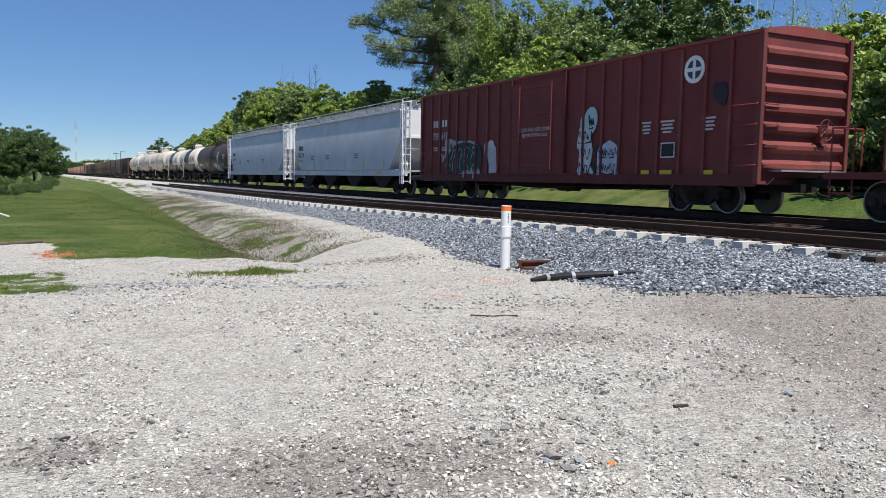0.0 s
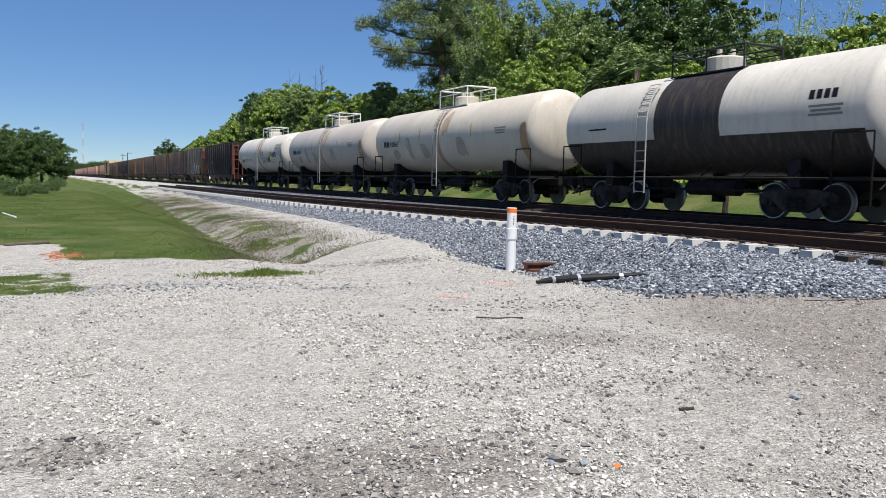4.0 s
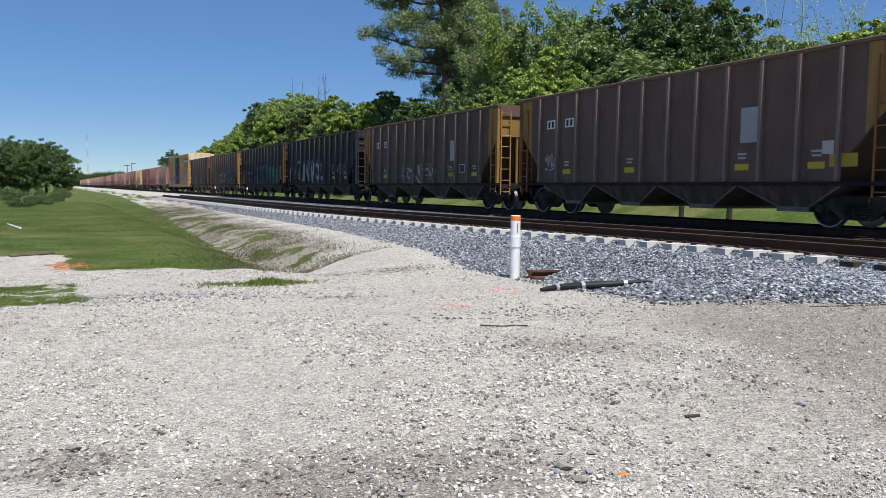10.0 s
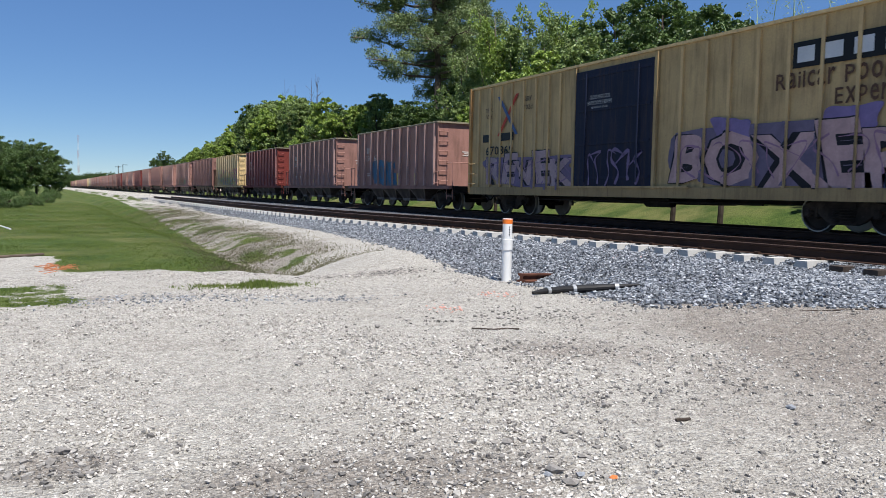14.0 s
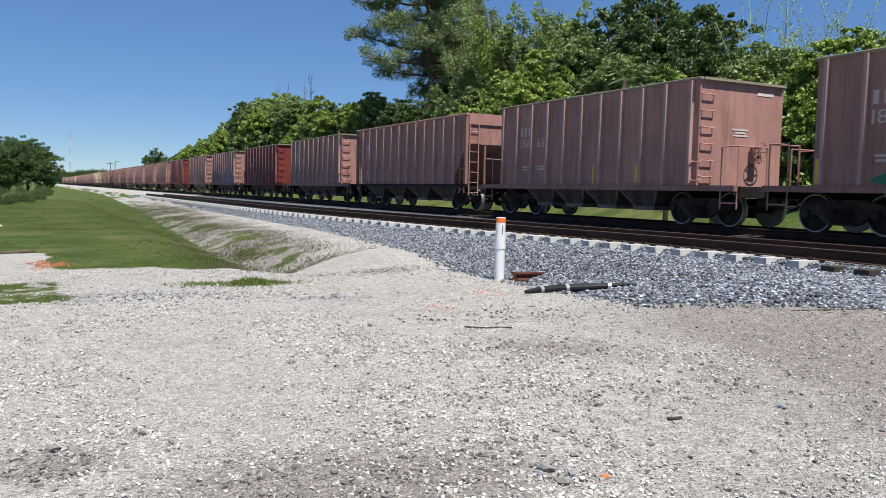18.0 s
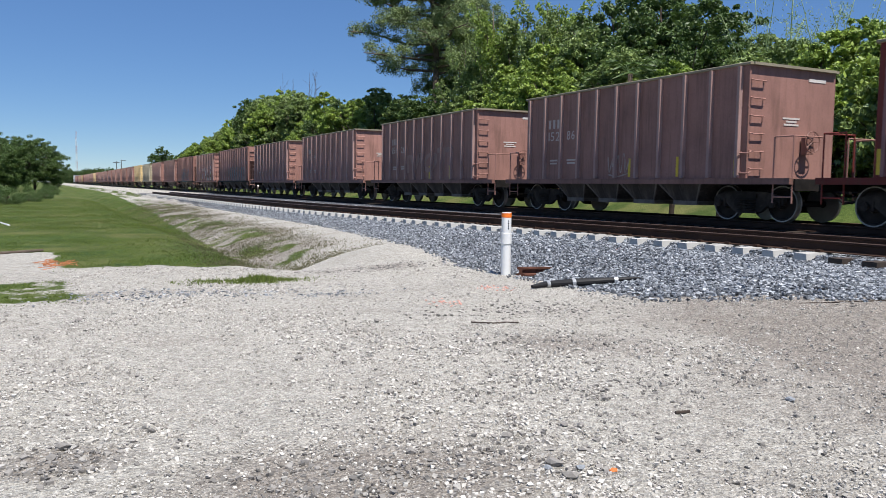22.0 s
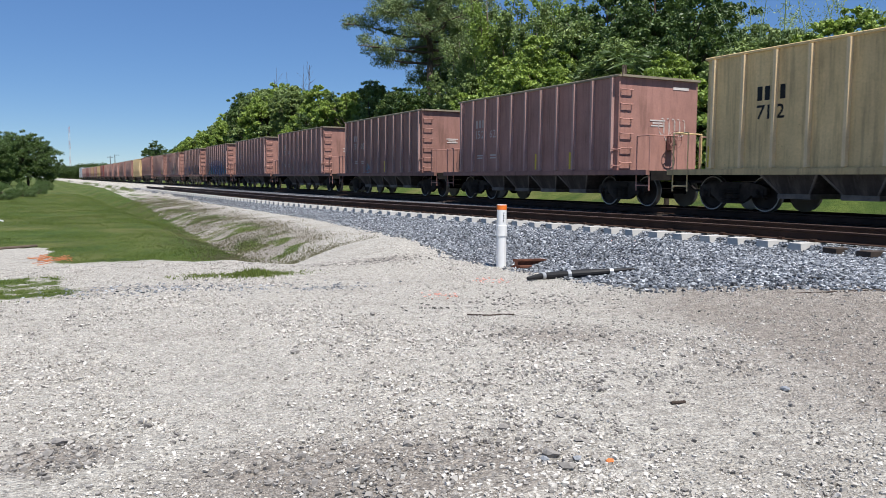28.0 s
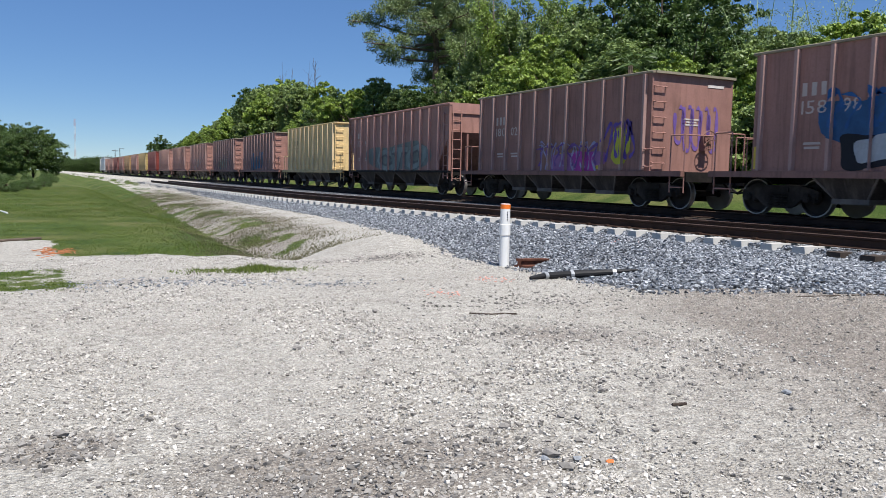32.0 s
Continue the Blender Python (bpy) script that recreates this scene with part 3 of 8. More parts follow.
def rail_ladder(car, x, y, z0, z1, rungs, width=0.42, axis="y", colour=None):
    """A ladder with two stiles."""
    key = (x, y, z0, z1, rungs, width, axis)
    if key in IRONS:
        return part("ladder", IRONS[key], None, car, "steel ladder", colour=colour)
    m = Mesh()
    for s in (-0.5, 0.5):
        p = (x, y + s * width) if axis == "y" else (x + s * width, y)
        m.box(p[0] - 0.02, p[0] + 0.02, p[1] - 0.02, p[1] + 0.02, z0, z1)
    for k in range(rungs):
        z = z0 + 0.12 + (z1 - z0 - 0.2) * k / (rungs - 1)
        a, b = ((x, y - width / 2, z), (x, y + width / 2, z)) if axis == "y" else ((x - width / 2, y, z), (x + width / 2, y, z))
        m.tube(a, b, 0.016, 5)
    IRONS[key] = m.data("ladder", M_PLAIN)
    return part("ladder", IRONS[key], None, car, "steel ladder", colour=colour)


def brake_wheel(car, at, colour):
    if at in IRONS:
        return part("brake_wheel", IRONS[at], None, car, "hand brake wheel and gear box", colour=colour)
    m = Mesh()
    n = 20
    pts = [(at[0] + 0.27 * math.cos(2 * math.pi * i / n), at[1], at[2] + 0.27 * math.sin(2 * math.pi * i / n)) for i in range(n + 1)]
    m.path(pts, 0.014, 5)
    for i in range(0, n, 4):
        m.tube(at, pts[i], 0.012, 5)
    m.tube(at, (at[0], at[1] + 0.12, at[2]), 0.04, 8)
    m.box(at[0] - 0.13, at[0] + 0.13, at[1] + 0.06, at[1] + 0.24, at[2] - 0.32, at[2] + 0.12)
    IRONS[at] = m.data("brake_wheel", M_PLAIN)
    return part("brake_wheel", IRONS[at], None, car, "hand brake wheel and gear box", colour=colour)


# ---- lettering ----
GLYPHS = {}


def glyph(ch, bold):
    """Outline of one letter of the built-in font as points and faces, and its width."""
    key = (ch, bold)
    if key not in GLYPHS:
        cu = bpy.data.curves.new("letter", "FONT")
        cu.body, cu.resolution_u, cu.offset, cu.fill_mode = ch, 2, bold, "FRONT"
        ob = bpy.data.objects.new("letter", cu)
        scene.collection.objects.link(ob)
        bpy.context.view_layer.update()
        me = bpy.data.meshes.new_from_object(ob.evaluated_get(bpy.context.evaluated_depsgraph_get()))
        v = [tuple(p.co[:2]) for p in me.vertices]
        f = [tuple(p.vertices) for p in me.polygons]
        bpy.data.objects.remove(ob)
        bpy.data.curves.remove(cu)
        bpy.data.meshes.remove(me)
        GLYPHS[key] = (v, f)
    return GLYPHS[key]


def lettering(text, height, width=None, bold=0.0, wild=0.0, seed=0, gap=0.12):
    """Flat letters in (x, y), centred. wild: how far letters lean and swell."""
    rng = random.Random(seed)
    verts, faces, x = [], [], 0.0
    for ch in text:
        if ch == " ":
            x += 0.35
            continue
        v, f = glyph(ch, bold)
        if not v:
            continue
        lo, hi = min(p[0] for p in v), max(p[0] for p in v)
        bot, top = min(p[1] for p in v), max(p[1] for p in v)
        if not wild and ch in ".,-":
            bot, top = 0.0, 0.7
        lean, grow, lift = rng.uniform(-wild, wild), 1 + rng.uniform(-wild, wild) * 0.6, rng.uniform(-wild, wild) * 0.3
        o = len(verts)
        for p in v:
            py = (p[1] - bot) / max(0.05, top - bot) * grow + lift
            verts.append((x + (p[0] - lo) + lean * (py - 0.5), py))
        faces += [tuple(i + o for i in q) for q in f]
        x += (hi - lo) + gap - wild * 0.5
    if not verts:
        return [], []
    w0 = x - gap
    k = width / w0 if width else height
    return [((p[0] - w0 / 2) * k, (p[1] - 0.5) * height) for p in verts], faces


def side_mark(car, text, y, z, height, colour, width=None, bold=0.0, x=-SIDE, wild=0.0, seed=0, name="lettering", lift=0.004, ribs=(), label="", mat=None):
    """Letters painted on the side that faces the yard; they also run over the ribs."""
    v, f = lettering(text, height, width, bold, wild, seed)
    if v:
        return flat_mark(car, [(-p[0] + y, p[1] + z) for p in v], f, x, colour, name, lift, ribs, label, mat)


def flat_mark(car, yz, faces, x, colour, name, lift, ribs, label, mat=None):
    """Paint on a side. x: the side's place, or (radius, height of the axis) of a round shell that the paint follows."""
    shell = x if isinstance(x, tuple) else None
    if shell:
        x = -shell[0]
    bm = bmesh.new()
    vs = [bm.verts.new((x - lift, a, b)) for a, b in yz]
    for q in faces:
        try:
            bm.faces.new([vs[i] for i in q])
        except ValueError:
            pass
    if ribs:
        lo, hi = min(a for a, b in yz), max(a for a, b in yz)
        for r in ribs:
            if lo < r < hi:
                for e in (-1, 1):
                    bmesh.ops.bisect_plane(bm, geom=bm.verts[:] + bm.edges[:] + bm.faces[:], plane_co=(0, r + e * (RIBW / 2), 0), plane_no=(0, 1, 0))
        proud = [p for p in bm.faces if any(abs(p.calc_center_median().y - r) < RIBW / 2 for r in ribs)]
        if proud:
            ret = bmesh.ops.split(bm, geom=proud)
            for q in {q for q in ret["geom"] if isinstance(q, bmesh.types.BMVert)}:
                q.co.x -= RIBD
    if shell:
        lo, hi = min(b for a, b in yz), max(b for a, b in yz)
        for z in np.arange(lo + 0.08, hi - 0.02, 0.08):
            bmesh.ops.bisect_plane(bm, geom=bm.verts[:] + bm.edges[:] + bm.faces[:], plane_co=(0, 0, float(z)), plane_no=(0, 0, 1))
        for q in bm.verts:
            q.co.x = -math.sqrt(max(0.04, (shell[0] + lift + 0.004) ** 2 - (q.co.z - shell[1]) ** 2))
    me = bpy.data.meshes.new(name)
    bm.to_mesh(me)
    bm.free()
    me.materials.append(mat or M_PLAIN)
    return part(name, me, None, car, label, colour=colour)


def bars(car, rows, y, z, colour, x=-SIDE, name="stencil_print"):
    """Small print too fine to read: bars. rows: widths; each 0.05 high."""
    yz, f = [], []
    for k, w in enumerate(rows):
        o = len(yz)
        zz = z - k * 0.10
        yz += [(y + w / 2, zz), (y - w / 2, zz), (y - w / 2, zz + 0.055), (y + w / 2, zz + 0.055)]
        f.append((o, o + 1, o + 2, o + 3))
    return flat_mark(car, yz, f, x, colour, name, 0.004, (), "")


def blob(cx, cy, rx, ry, rng, n=40, rough=0.18):
    """An uneven rounded outline."""
    ph = [rng.uniform(0, 6.28) for _ in range(5)]
    pts = []
    for i in range(n):
        a = 2 * math.pi * i / n
        r = 1 + rough * sum(math.sin((k + 2) * a + ph[k]) / (k + 1) for k in range(5))
        s, c = math.sin(a), math.cos(a)
        pts.append((cx + rx * r * math.copysign(abs(c) ** 0.6, c), cy + ry * r * math.copysign(abs(s) ** 0.6, s)))
    return pts


def graffiti(car, word, y, z, w, h, fill, line, ribs=(), glow=None, seed=1, x=-SIDE):
    """Spray-painted piece: a cloud behind, a fat outline and the filled letters."""
    rng = random.Random(seed)
    if glow is not None:
        pts = blob(y, z, w * 0.56, h * 0.58, rng)
        flat_mark(car, pts, [tuple(range(len(pts)))], x, glow, "graffiti_cloud", 0.004, ribs, "", M_SPRAY)
    if line is not None:
        side_mark(car, word, y, z, h * 1.04, line, w * 1.02, 0.10, x, 0.30, seed, "graffiti_outline", 0.007, ribs, "", M_SPRAY)
    side_mark(car, word, y, z, h, fill, w, 0.04, x, 0.30, seed, "graffiti", 0.010, ribs, "spray-painted letters", M_SPRAY)


def ribbon(pts, thick, smooth=6):
    """Points and faces of a bent stroke through the points."""
    fine = []
    for i in range(len(pts) - 1):
        p0, p1, p2, p3 = pts[max(0, i - 1)], pts[i], pts[i + 1], pts[min(len(pts) - 1, i + 2)]
        for j in range(smooth):
            t = j / smooth
            fine.append(tuple(0.5 * (2 * b + (c - a) * t + (2 * a - 5 * b + 4 * c - e) * t * t + (3 * b - a - 3 * c + e) * t ** 3) for a, b, c, e in zip(p0, p1, p2, p3)))
    fine.append(pts[-1])
    yz = []
    n = len(fine)
    for i, p in enumerate(fine):
        a, b = fine[max(0, i - 1)], fine[min(n - 1, i + 1)]
        d = math.hypot(b[0] - a[0], b[1] - a[1]) or 1
        w = thick * (0.65 + 0.35 * math.sin(i * 0.9))
        yz += [(p[0] - (b[1] - a[1]) / d * w / 2, p[1] + (b[0] - a[0]) / d * w / 2), (p[0] + (b[1] - a[1]) / d * w / 2, p[1] - (b[0] - a[0]) / d * w / 2)]
    return yz, [(2 * i, 2 * i + 1, 2 * i + 3, 2 * i + 2) for i in range(n - 1)]


def tag_scrawl(car, y, z, w, h, colour, seed, ribs=(), x=-SIDE, thick=0.035):
    """A quick hand-drawn tag: one stroke that jumps up and down, and a line under it."""
    rng = random.Random(seed)
    n = max(6, int(6 * w / max(0.3, h)) + rng.randrange(3))
    pts, up = [], 1
    for i in range(n):
        pts.append((y + w / 2 - w * (i + rng.uniform(-0.7, 0.7)) / (n - 1), z + up * h * rng.uniform(0.12, 0.5)))
        if rng.random() < 0.85:
            up = -up
    yz, f = ribbon(pts, thick)
    if rng.random() < 0.5:
        a, b = ribbon([(y + w * 0.5, z - h * 0.55), (y, z - h * rng.uniform(0.5, 0.7)), (y - w * 0.5, z - h * 0.5)], thick)
        f += [tuple(i + len(yz) for i in q) for q in b]
        yz += a
    flat_mark(car, yz, f, x, colour, "graffiti_tag", 0.012, ribs, "", M_SPRAY)


def strokes(car, y0, y1, z0, z1, colour, count, seed, ribs=(), thick=0.12, x=-SIDE, lift=0.010):
    """A wild tangle of fat hooked strokes, like interlocked letters."""
    rng = random.Random(seed)
    yz, f = [], []
    for k in range(count):
        c = y0 + (y1 - y0) * (k + 0.5) / count
        w = abs(y1 - y0) / count
        pts = [(c + rng.uniform(-0.5, 0.5) * w, z0 + (z1 - z0) * t + rng.uniform(-0.05, 0.05)) for t in (rng.uniform(0.0, 0.15), 0.35, 0.7, rng.uniform(0.85, 1.0))]
        pts.append((c + rng.choice((-1, 1)) * w * rng.uniform(0.6, 1.1), z0 + (z1 - z0) * rng.uniform(0.5, 0.9)))
        a, b = ribbon(pts, thick * rng.uniform(0.6, 1.2), 5)
        f += [tuple(i + len(yz) for i in q) for q in b]
        yz += a
    flat_mark(car, yz, f, x, colour, "graffiti", lift, ribs, "spray-painted letters", M_SPRAY)


def cloud(car, y, z, w, h, colour, seed, ribs=(), lift=0.004, x=-SIDE):
    pts = blob(y, z, w / 2, h / 2, random.Random(seed))
    flat_mark(car, pts, [tuple(range(len(pts)))], x, colour, "graffiti_cloud", lift, ribs, "", M_SPRAY)


def patch(car, y, z, w, h, colour, x=-SIDE, name="paint_patch", lift=0.003):
    yz = [(y + w / 2, z - h / 2), (y - w / 2, z - h / 2), (y - w / 2, z + h / 2), (y + w / 2, z + h / 2)]
    return flat_mark(car, yz, [(0, 1, 2, 3)], x, colour, name, lift, (), "")


M_CHUTE = surface("chute_steel", (0.050, 0.041, 0.036), 0.85, 0.0, 0.4, 1.5, 25, 0.3, 0.006, (0.15, 0.125, 0.11), 0.75)
M_EDGE = surface("worn_edge_steel", (0.16, 0.14, 0.125), 0.7, 0.2, 0.3, 3.0, 30, 0.2, 0.003)


def chute_data(w, zb, out=1.46, foot=1.16, toe=0.40, low=0.40):
    """A discharge chute that narrows downwards on all four sides, its gate frame and the worn bars along its edges."""
    h = w / 2 - 0.04
    body, gate, bar = Mesh(), Mesh(), Mesh()
    body.add([(-out, -h, zb), (out, -h, zb), (out, h, zb), (-out, h, zb), (-foot, -toe, low), (foot, -toe, low), (foot, toe, low), (-foot, toe, low)],
             [(3, 2, 1, 0), (4, 5, 6, 7), (0, 1, 5, 4), (1, 2, 6, 5), (2, 3, 7, 6), (3, 0, 4, 7)])
    gate.box(-foot - 0.06, foot + 0.06, -toe - 0.06, toe + 0.06, low - 0.04, low + 0.08)
    bar.tube((-out - 0.01, -h, zb), (-foot - 0.02, -toe, low + 0.06), 0.028, 6)
    return body.data("chute", M_CHUTE), gate.data("gate_frame", M_EDGE), bar.data("edge_bar", M_EDGE)


def add_chute(car, kit, y):
    c = part("chute", kit[0], None, car, "dusty tapered discharge chute", at=(0, y, 0))
    part("gate_frame", kit[1], None, c)
    for e in (-1, 1):
        part("edge_bar", kit[2], None, c).scale = (1, e, 1)


# ---- open hopper with upright ends ----
def lighter(c, k):
    return tuple(min(0.9, x * k) for x in c)


A_RIBS = [4.75 - 9.5 * k / 10 for k in range(11)]


def rock_hopper_meshes():
    d = {}
    zb, zt, hl = 1.09, 3.90, 5.0
    m = Mesh()
    m.box(-SIDE, -SIDE + 0.03, -hl, hl, zb, zt)
    d["side_sheet"] = m.data("side_sheet", M_PAINT)
    m = Mesh()
    m.box(-SIDE + 0.03, SIDE - 0.03, -hl, -hl + 0.03, zb, zt)
    d["end_sheet"] = m.data("end_sheet", M_PAINT)
    m = Mesh()
    m.box(-SIDE + 0.03, SIDE - 0.03, -hl + 0.03, hl - 0.03, zb, zb + 0.05)
    d["floor_sheet"] = m.data("floor_sheet", M_CHUTE)
    m = Mesh()
    for s in (-1, 1):
        m.box(s * SIDE - 0.06, s * SIDE + 0.06, -hl - 0.06, hl + 0.06, zt, zt + 0.07, c=0.015)
        m.box(-SIDE + 0.06, SIDE - 0.06, s * hl - 0.10, s * hl + 0.10, zt, zt + 0.07)
    d["top_chord"] = m.data("top_chord", M_RIB)
    m = Mesh()
    m.box(-SIDE - 0.07, -SIDE + 0.07, -6.35, 6.35, zb - 0.15, zb)
    d["side_sill"] = m.data("side_sill", M_PAINT)
    m = Mesh()
    m.prism([(-RIBW / 2, 0), (RIBW / 2, 0), (RIBW / 2 - 0.008, RIBD), (-RIBW / 2 + 0.008, RIBD)], zb + 0.02, zt - 0.01, "z")
    m.v = [(-y, x, z) for x, y, z in m.v]
    d["rib"] = m.data("rib", M_RIB)
    m = Mesh()
    for k in range(11):
        m.box(SIDE, SIDE + RIBD, A_RIBS[k] - 0.05, A_RIBS[k] + 0.05, zb, zt)
    d["far_ribs"] = m.data("rib", M_RIB)
    d["chute"] = chute_data(1.70, zb - 0.12)
    m = Mesh()
    m.box(-1.55, 1.55, 5.0, 6.35, zb - 0.10, zb - 0.02)
    m.box(-1.50, 1.50, 6.30, 6.38, zb - 0.30, zb - 0.02)
    m.box(-0.22, 0.22, 3.2, 6.3, 0.78, zb - 0.10)
    d["platform"] = m.data("platform", M_UNDER)
    m = Mesh()
    m.path([(-1.5, 5.75, zb - 0.6), (-1.5, 5.75, zb + 1.0), (-1.5, 6.30, zb + 1.0), (-1.5, 6.30, zb - 0.6)], 0.02)
    m.path([(-1.5, 6.30, zb + 1.0), (-0.45, 6.30, zb + 1.0), (-0.45, 6.30, zb)], 0.02)
    m.path([(-1.5, 6.30, zb - 0.45), (-1.5, 5.75, zb - 0.45)], 0.02)
    d["handrail"] = m.data("handrail", M_PLAIN)
    m = Mesh()
    m.box(-SIDE - 0.004, -SIDE, -0.06, 0.06, 0, 0.55)
    return d


HOPPER_A = rock_hopper_meshes()


def rock_hopper(name, colour, label):
    """Open aggregate hopper, upright flat ends, walkways at both ends."""
    car = tagged(new(name), label, "hopper car", "cars of the freight train")
    # ribs paler than the sheets: worn edges, and caught sunlight put into the colour
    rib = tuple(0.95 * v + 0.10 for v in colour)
    for s in (0, math.pi):
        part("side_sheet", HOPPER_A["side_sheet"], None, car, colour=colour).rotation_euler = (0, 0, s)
        # ends 1.12 times the side colour: fading, plus sunlight put into the paint
        part("end_sheet", HOPPER_A["end_sheet"], None, car, "faded end sheet, sunlight added to its colour", colour=lighter(colour, 1.12)).rotation_euler = (0, 0, s)
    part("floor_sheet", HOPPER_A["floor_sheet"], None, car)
    # pale tan carries the sun's highlight along the top edge
    part("top_chord", HOPPER_A["top_chord"], None, car, "pale top edge, sunlight in its colour", colour=(0.27, 0.235, 0.165) if colour[0] < 0.5 else lighter(colour, 1.1))
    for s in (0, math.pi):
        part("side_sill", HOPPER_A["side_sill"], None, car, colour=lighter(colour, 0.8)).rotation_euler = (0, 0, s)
    for y in A_RIBS:
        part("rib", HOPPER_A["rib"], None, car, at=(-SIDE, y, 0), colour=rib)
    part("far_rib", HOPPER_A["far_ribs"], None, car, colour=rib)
    for y in (2.55, 0.85, -0.85, -2.55):
        add_chute(car, HOPPER_A["chute"], y)
    for s in (-1, 1):
        p = part("platform", HOPPER_A["platform"], None, car)
        p.scale = (1, s, 1)
        for e in (-1, 1):
            part("handrail", HOPPER_A["handrail"], None, car, "bent pipe handrail", colour=lighter(colour, 1.15)).scale = (-e, s, 1)
    ladder(car, -SIDE + 0.28, -5.0, 1.35, 3.55, 6, 0.42, "x", lighter(colour, 1.2), -1)
    ladder(car, -SIDE, -4.99, 1.25, 1.75, 2, 0.3, "y", lighter(colour, 1.2), -1)
    ladder(car, SIDE - 0.28, 5.0, 1.35, 3.55, 6, 0.42, "x", lighter(colour, 1.2), 1)
    brake_wheel(car, (0.45, -5.28, 2.05), lighter(colour, 0.8))
    for y in (-4.4, 4.4):
        add_truck(car, y + math.copysign(0.2, y))
    add_couplers(car, 6.85)
    for y in (4.9, -0.6, -2.6, -4.65):
        patch(car, y, 1.42, 0.10, 0.55, (0.62, 0.44, 0.05))
    return car


# ---- hopper with sloped end sheets ----
def slope_hopper_meshes(half, zt, nrib, bays, zb=1.07, cut=1.35):
    d = {"half": half, "zt": zt, "zb": zb}
    side = [(-half + cut, zb), (half - cut, zb), (half - cut, zb + 0.35), (half, zt - 1.15), (half, zt), (-half, zt), (-half, zt - 1.15), (-half + cut, zb + 0.35)]
    m = Mesh()
    m.prism(side, -SIDE, -SIDE + 0.03, "x")
    d["side_sheet"] = m.data("side_sheet", M_PAINT)
    m = Mesh()
    s = -1
    m.box(-SIDE + 0.03, SIDE - 0.03, -half, -half + 0.03, zt - 1.15, zt)
    d["end_sheet"] = m.data("end_sheet", M_PAINT)
    m = Mesh()
    m.prism([(-half + 0.03, zt - 1.12), (-half + cut + 0.3, zb + 0.04), (-half + cut + 0.26, zb), (-half, zt - 1.15)], -SIDE + 0.03, SIDE - 0.03, "x")
    d["slope_sheet"] = m.data("slope_sheet", M_PAINT)
    m = Mesh()
    m.box(-SIDE + 0.03, SIDE - 0.03, -half + cut + 0.8, half - cut - 0.8, zb - 0.02, zb + 0.03)
    d["floor_sheet"] = m.data("floor_sheet", M_CHUTE)
    m = Mesh()
    k0 = zb + 0.35 + (cut - 0.75) / cut * (zt - 1.5 - zb)
    m.prism([(-half, zt - 0.01), (-half, zt - 1.15), (-half + 0.75, k0), (-half + 0.75, zt - 0.01)], -SIDE - 0.012, -SIDE, "x")
    d["corner_sheet"] = m.data("corner_sheet", M_PAINT)
    m = Mesh()
    for s in (-1, 1):
        m.box(s * SIDE - 0.07, s * SIDE + 0.07, -half - 0.05, half + 0.05, zt, zt + 0.10, c=0.02)
        m.box(-SIDE + 0.07, SIDE - 0.07, s * half - 0.06, s * half + 0.06, zt - 0.35, zt + 0.10)
    d["top_chord"] = m.data("top_chord", M_RIB)
    m = Mesh()
    m.box(-SIDE - 0.07, -SIDE + 0.07, -half, half, zb - 0.09, zb + 0.0)
    d["sill"] = m.data("side_sill", M_UNDER)
    m = Mesh()
    m.box(-SIDE + 0.07, SIDE - 0.07, -half, -half + 0.1, zb - 0.20, zb)
    d["end_sill"] = m.data("end_sill", M_UNDER)
    m = Mesh()
    m.box(-0.25, 0.25, -half - 0.2, half + 0.2, 0.72, zb - 0.1)
    d["centre_sill"] = m.data("centre_sill", M_UNDER)
    m = Mesh()
    m.box(-0.06, 0.06, -0.05, 0.05, zb, zt - 0.02)
    d["post"] = m.data("end_post", M_PAINT)
    m = Mesh()
    m.tube((0, 0, zb), (0, 0, zt - 1.2), 0.05, 6)
    d["strut"] = m.data("end_strut", M_PAINT)
    m = Mesh()
    m.prism([(-RIBW / 2, 0), (RIBW / 2, 0), (RIBW / 2 - 0.008, RIBD), (-RIBW / 2 + 0.008, RIBD)], zb + 0.02, zt - 0.01, "z")
    m.v = [(-y, x, z) for x, y, z in m.v]
    d["rib"] = m.data("rib", M_RIB)
    span = half - cut
    d["ribs"] = [span - 2 * span * k / (nrib - 1) for k in range(nrib)]
    m = Mesh()
    for y in d["ribs"]:
        m.box(SIDE, SIDE + RIBD, y - 0.05, y + 0.05, zb, zt)
    d["far_ribs"] = m.data("rib", M_RIB)
    w = span * 2 / bays
    d["bays"] = [span - w * (k + 0.5) for k in range(bays)]
    d["chute"] = chute_data(w, zb - 0.09)
    return d


HOPPER_P = slope_hopper_meshes(7.35, 4.05, 12, 4)
HOPPER_Q = slope_hopper_meshes(5.85, 4.05, 8, 3)
HOPPER_B = slope_hopper_meshes(6.15, 3.90, 12, 4, 1.09, 1.0)


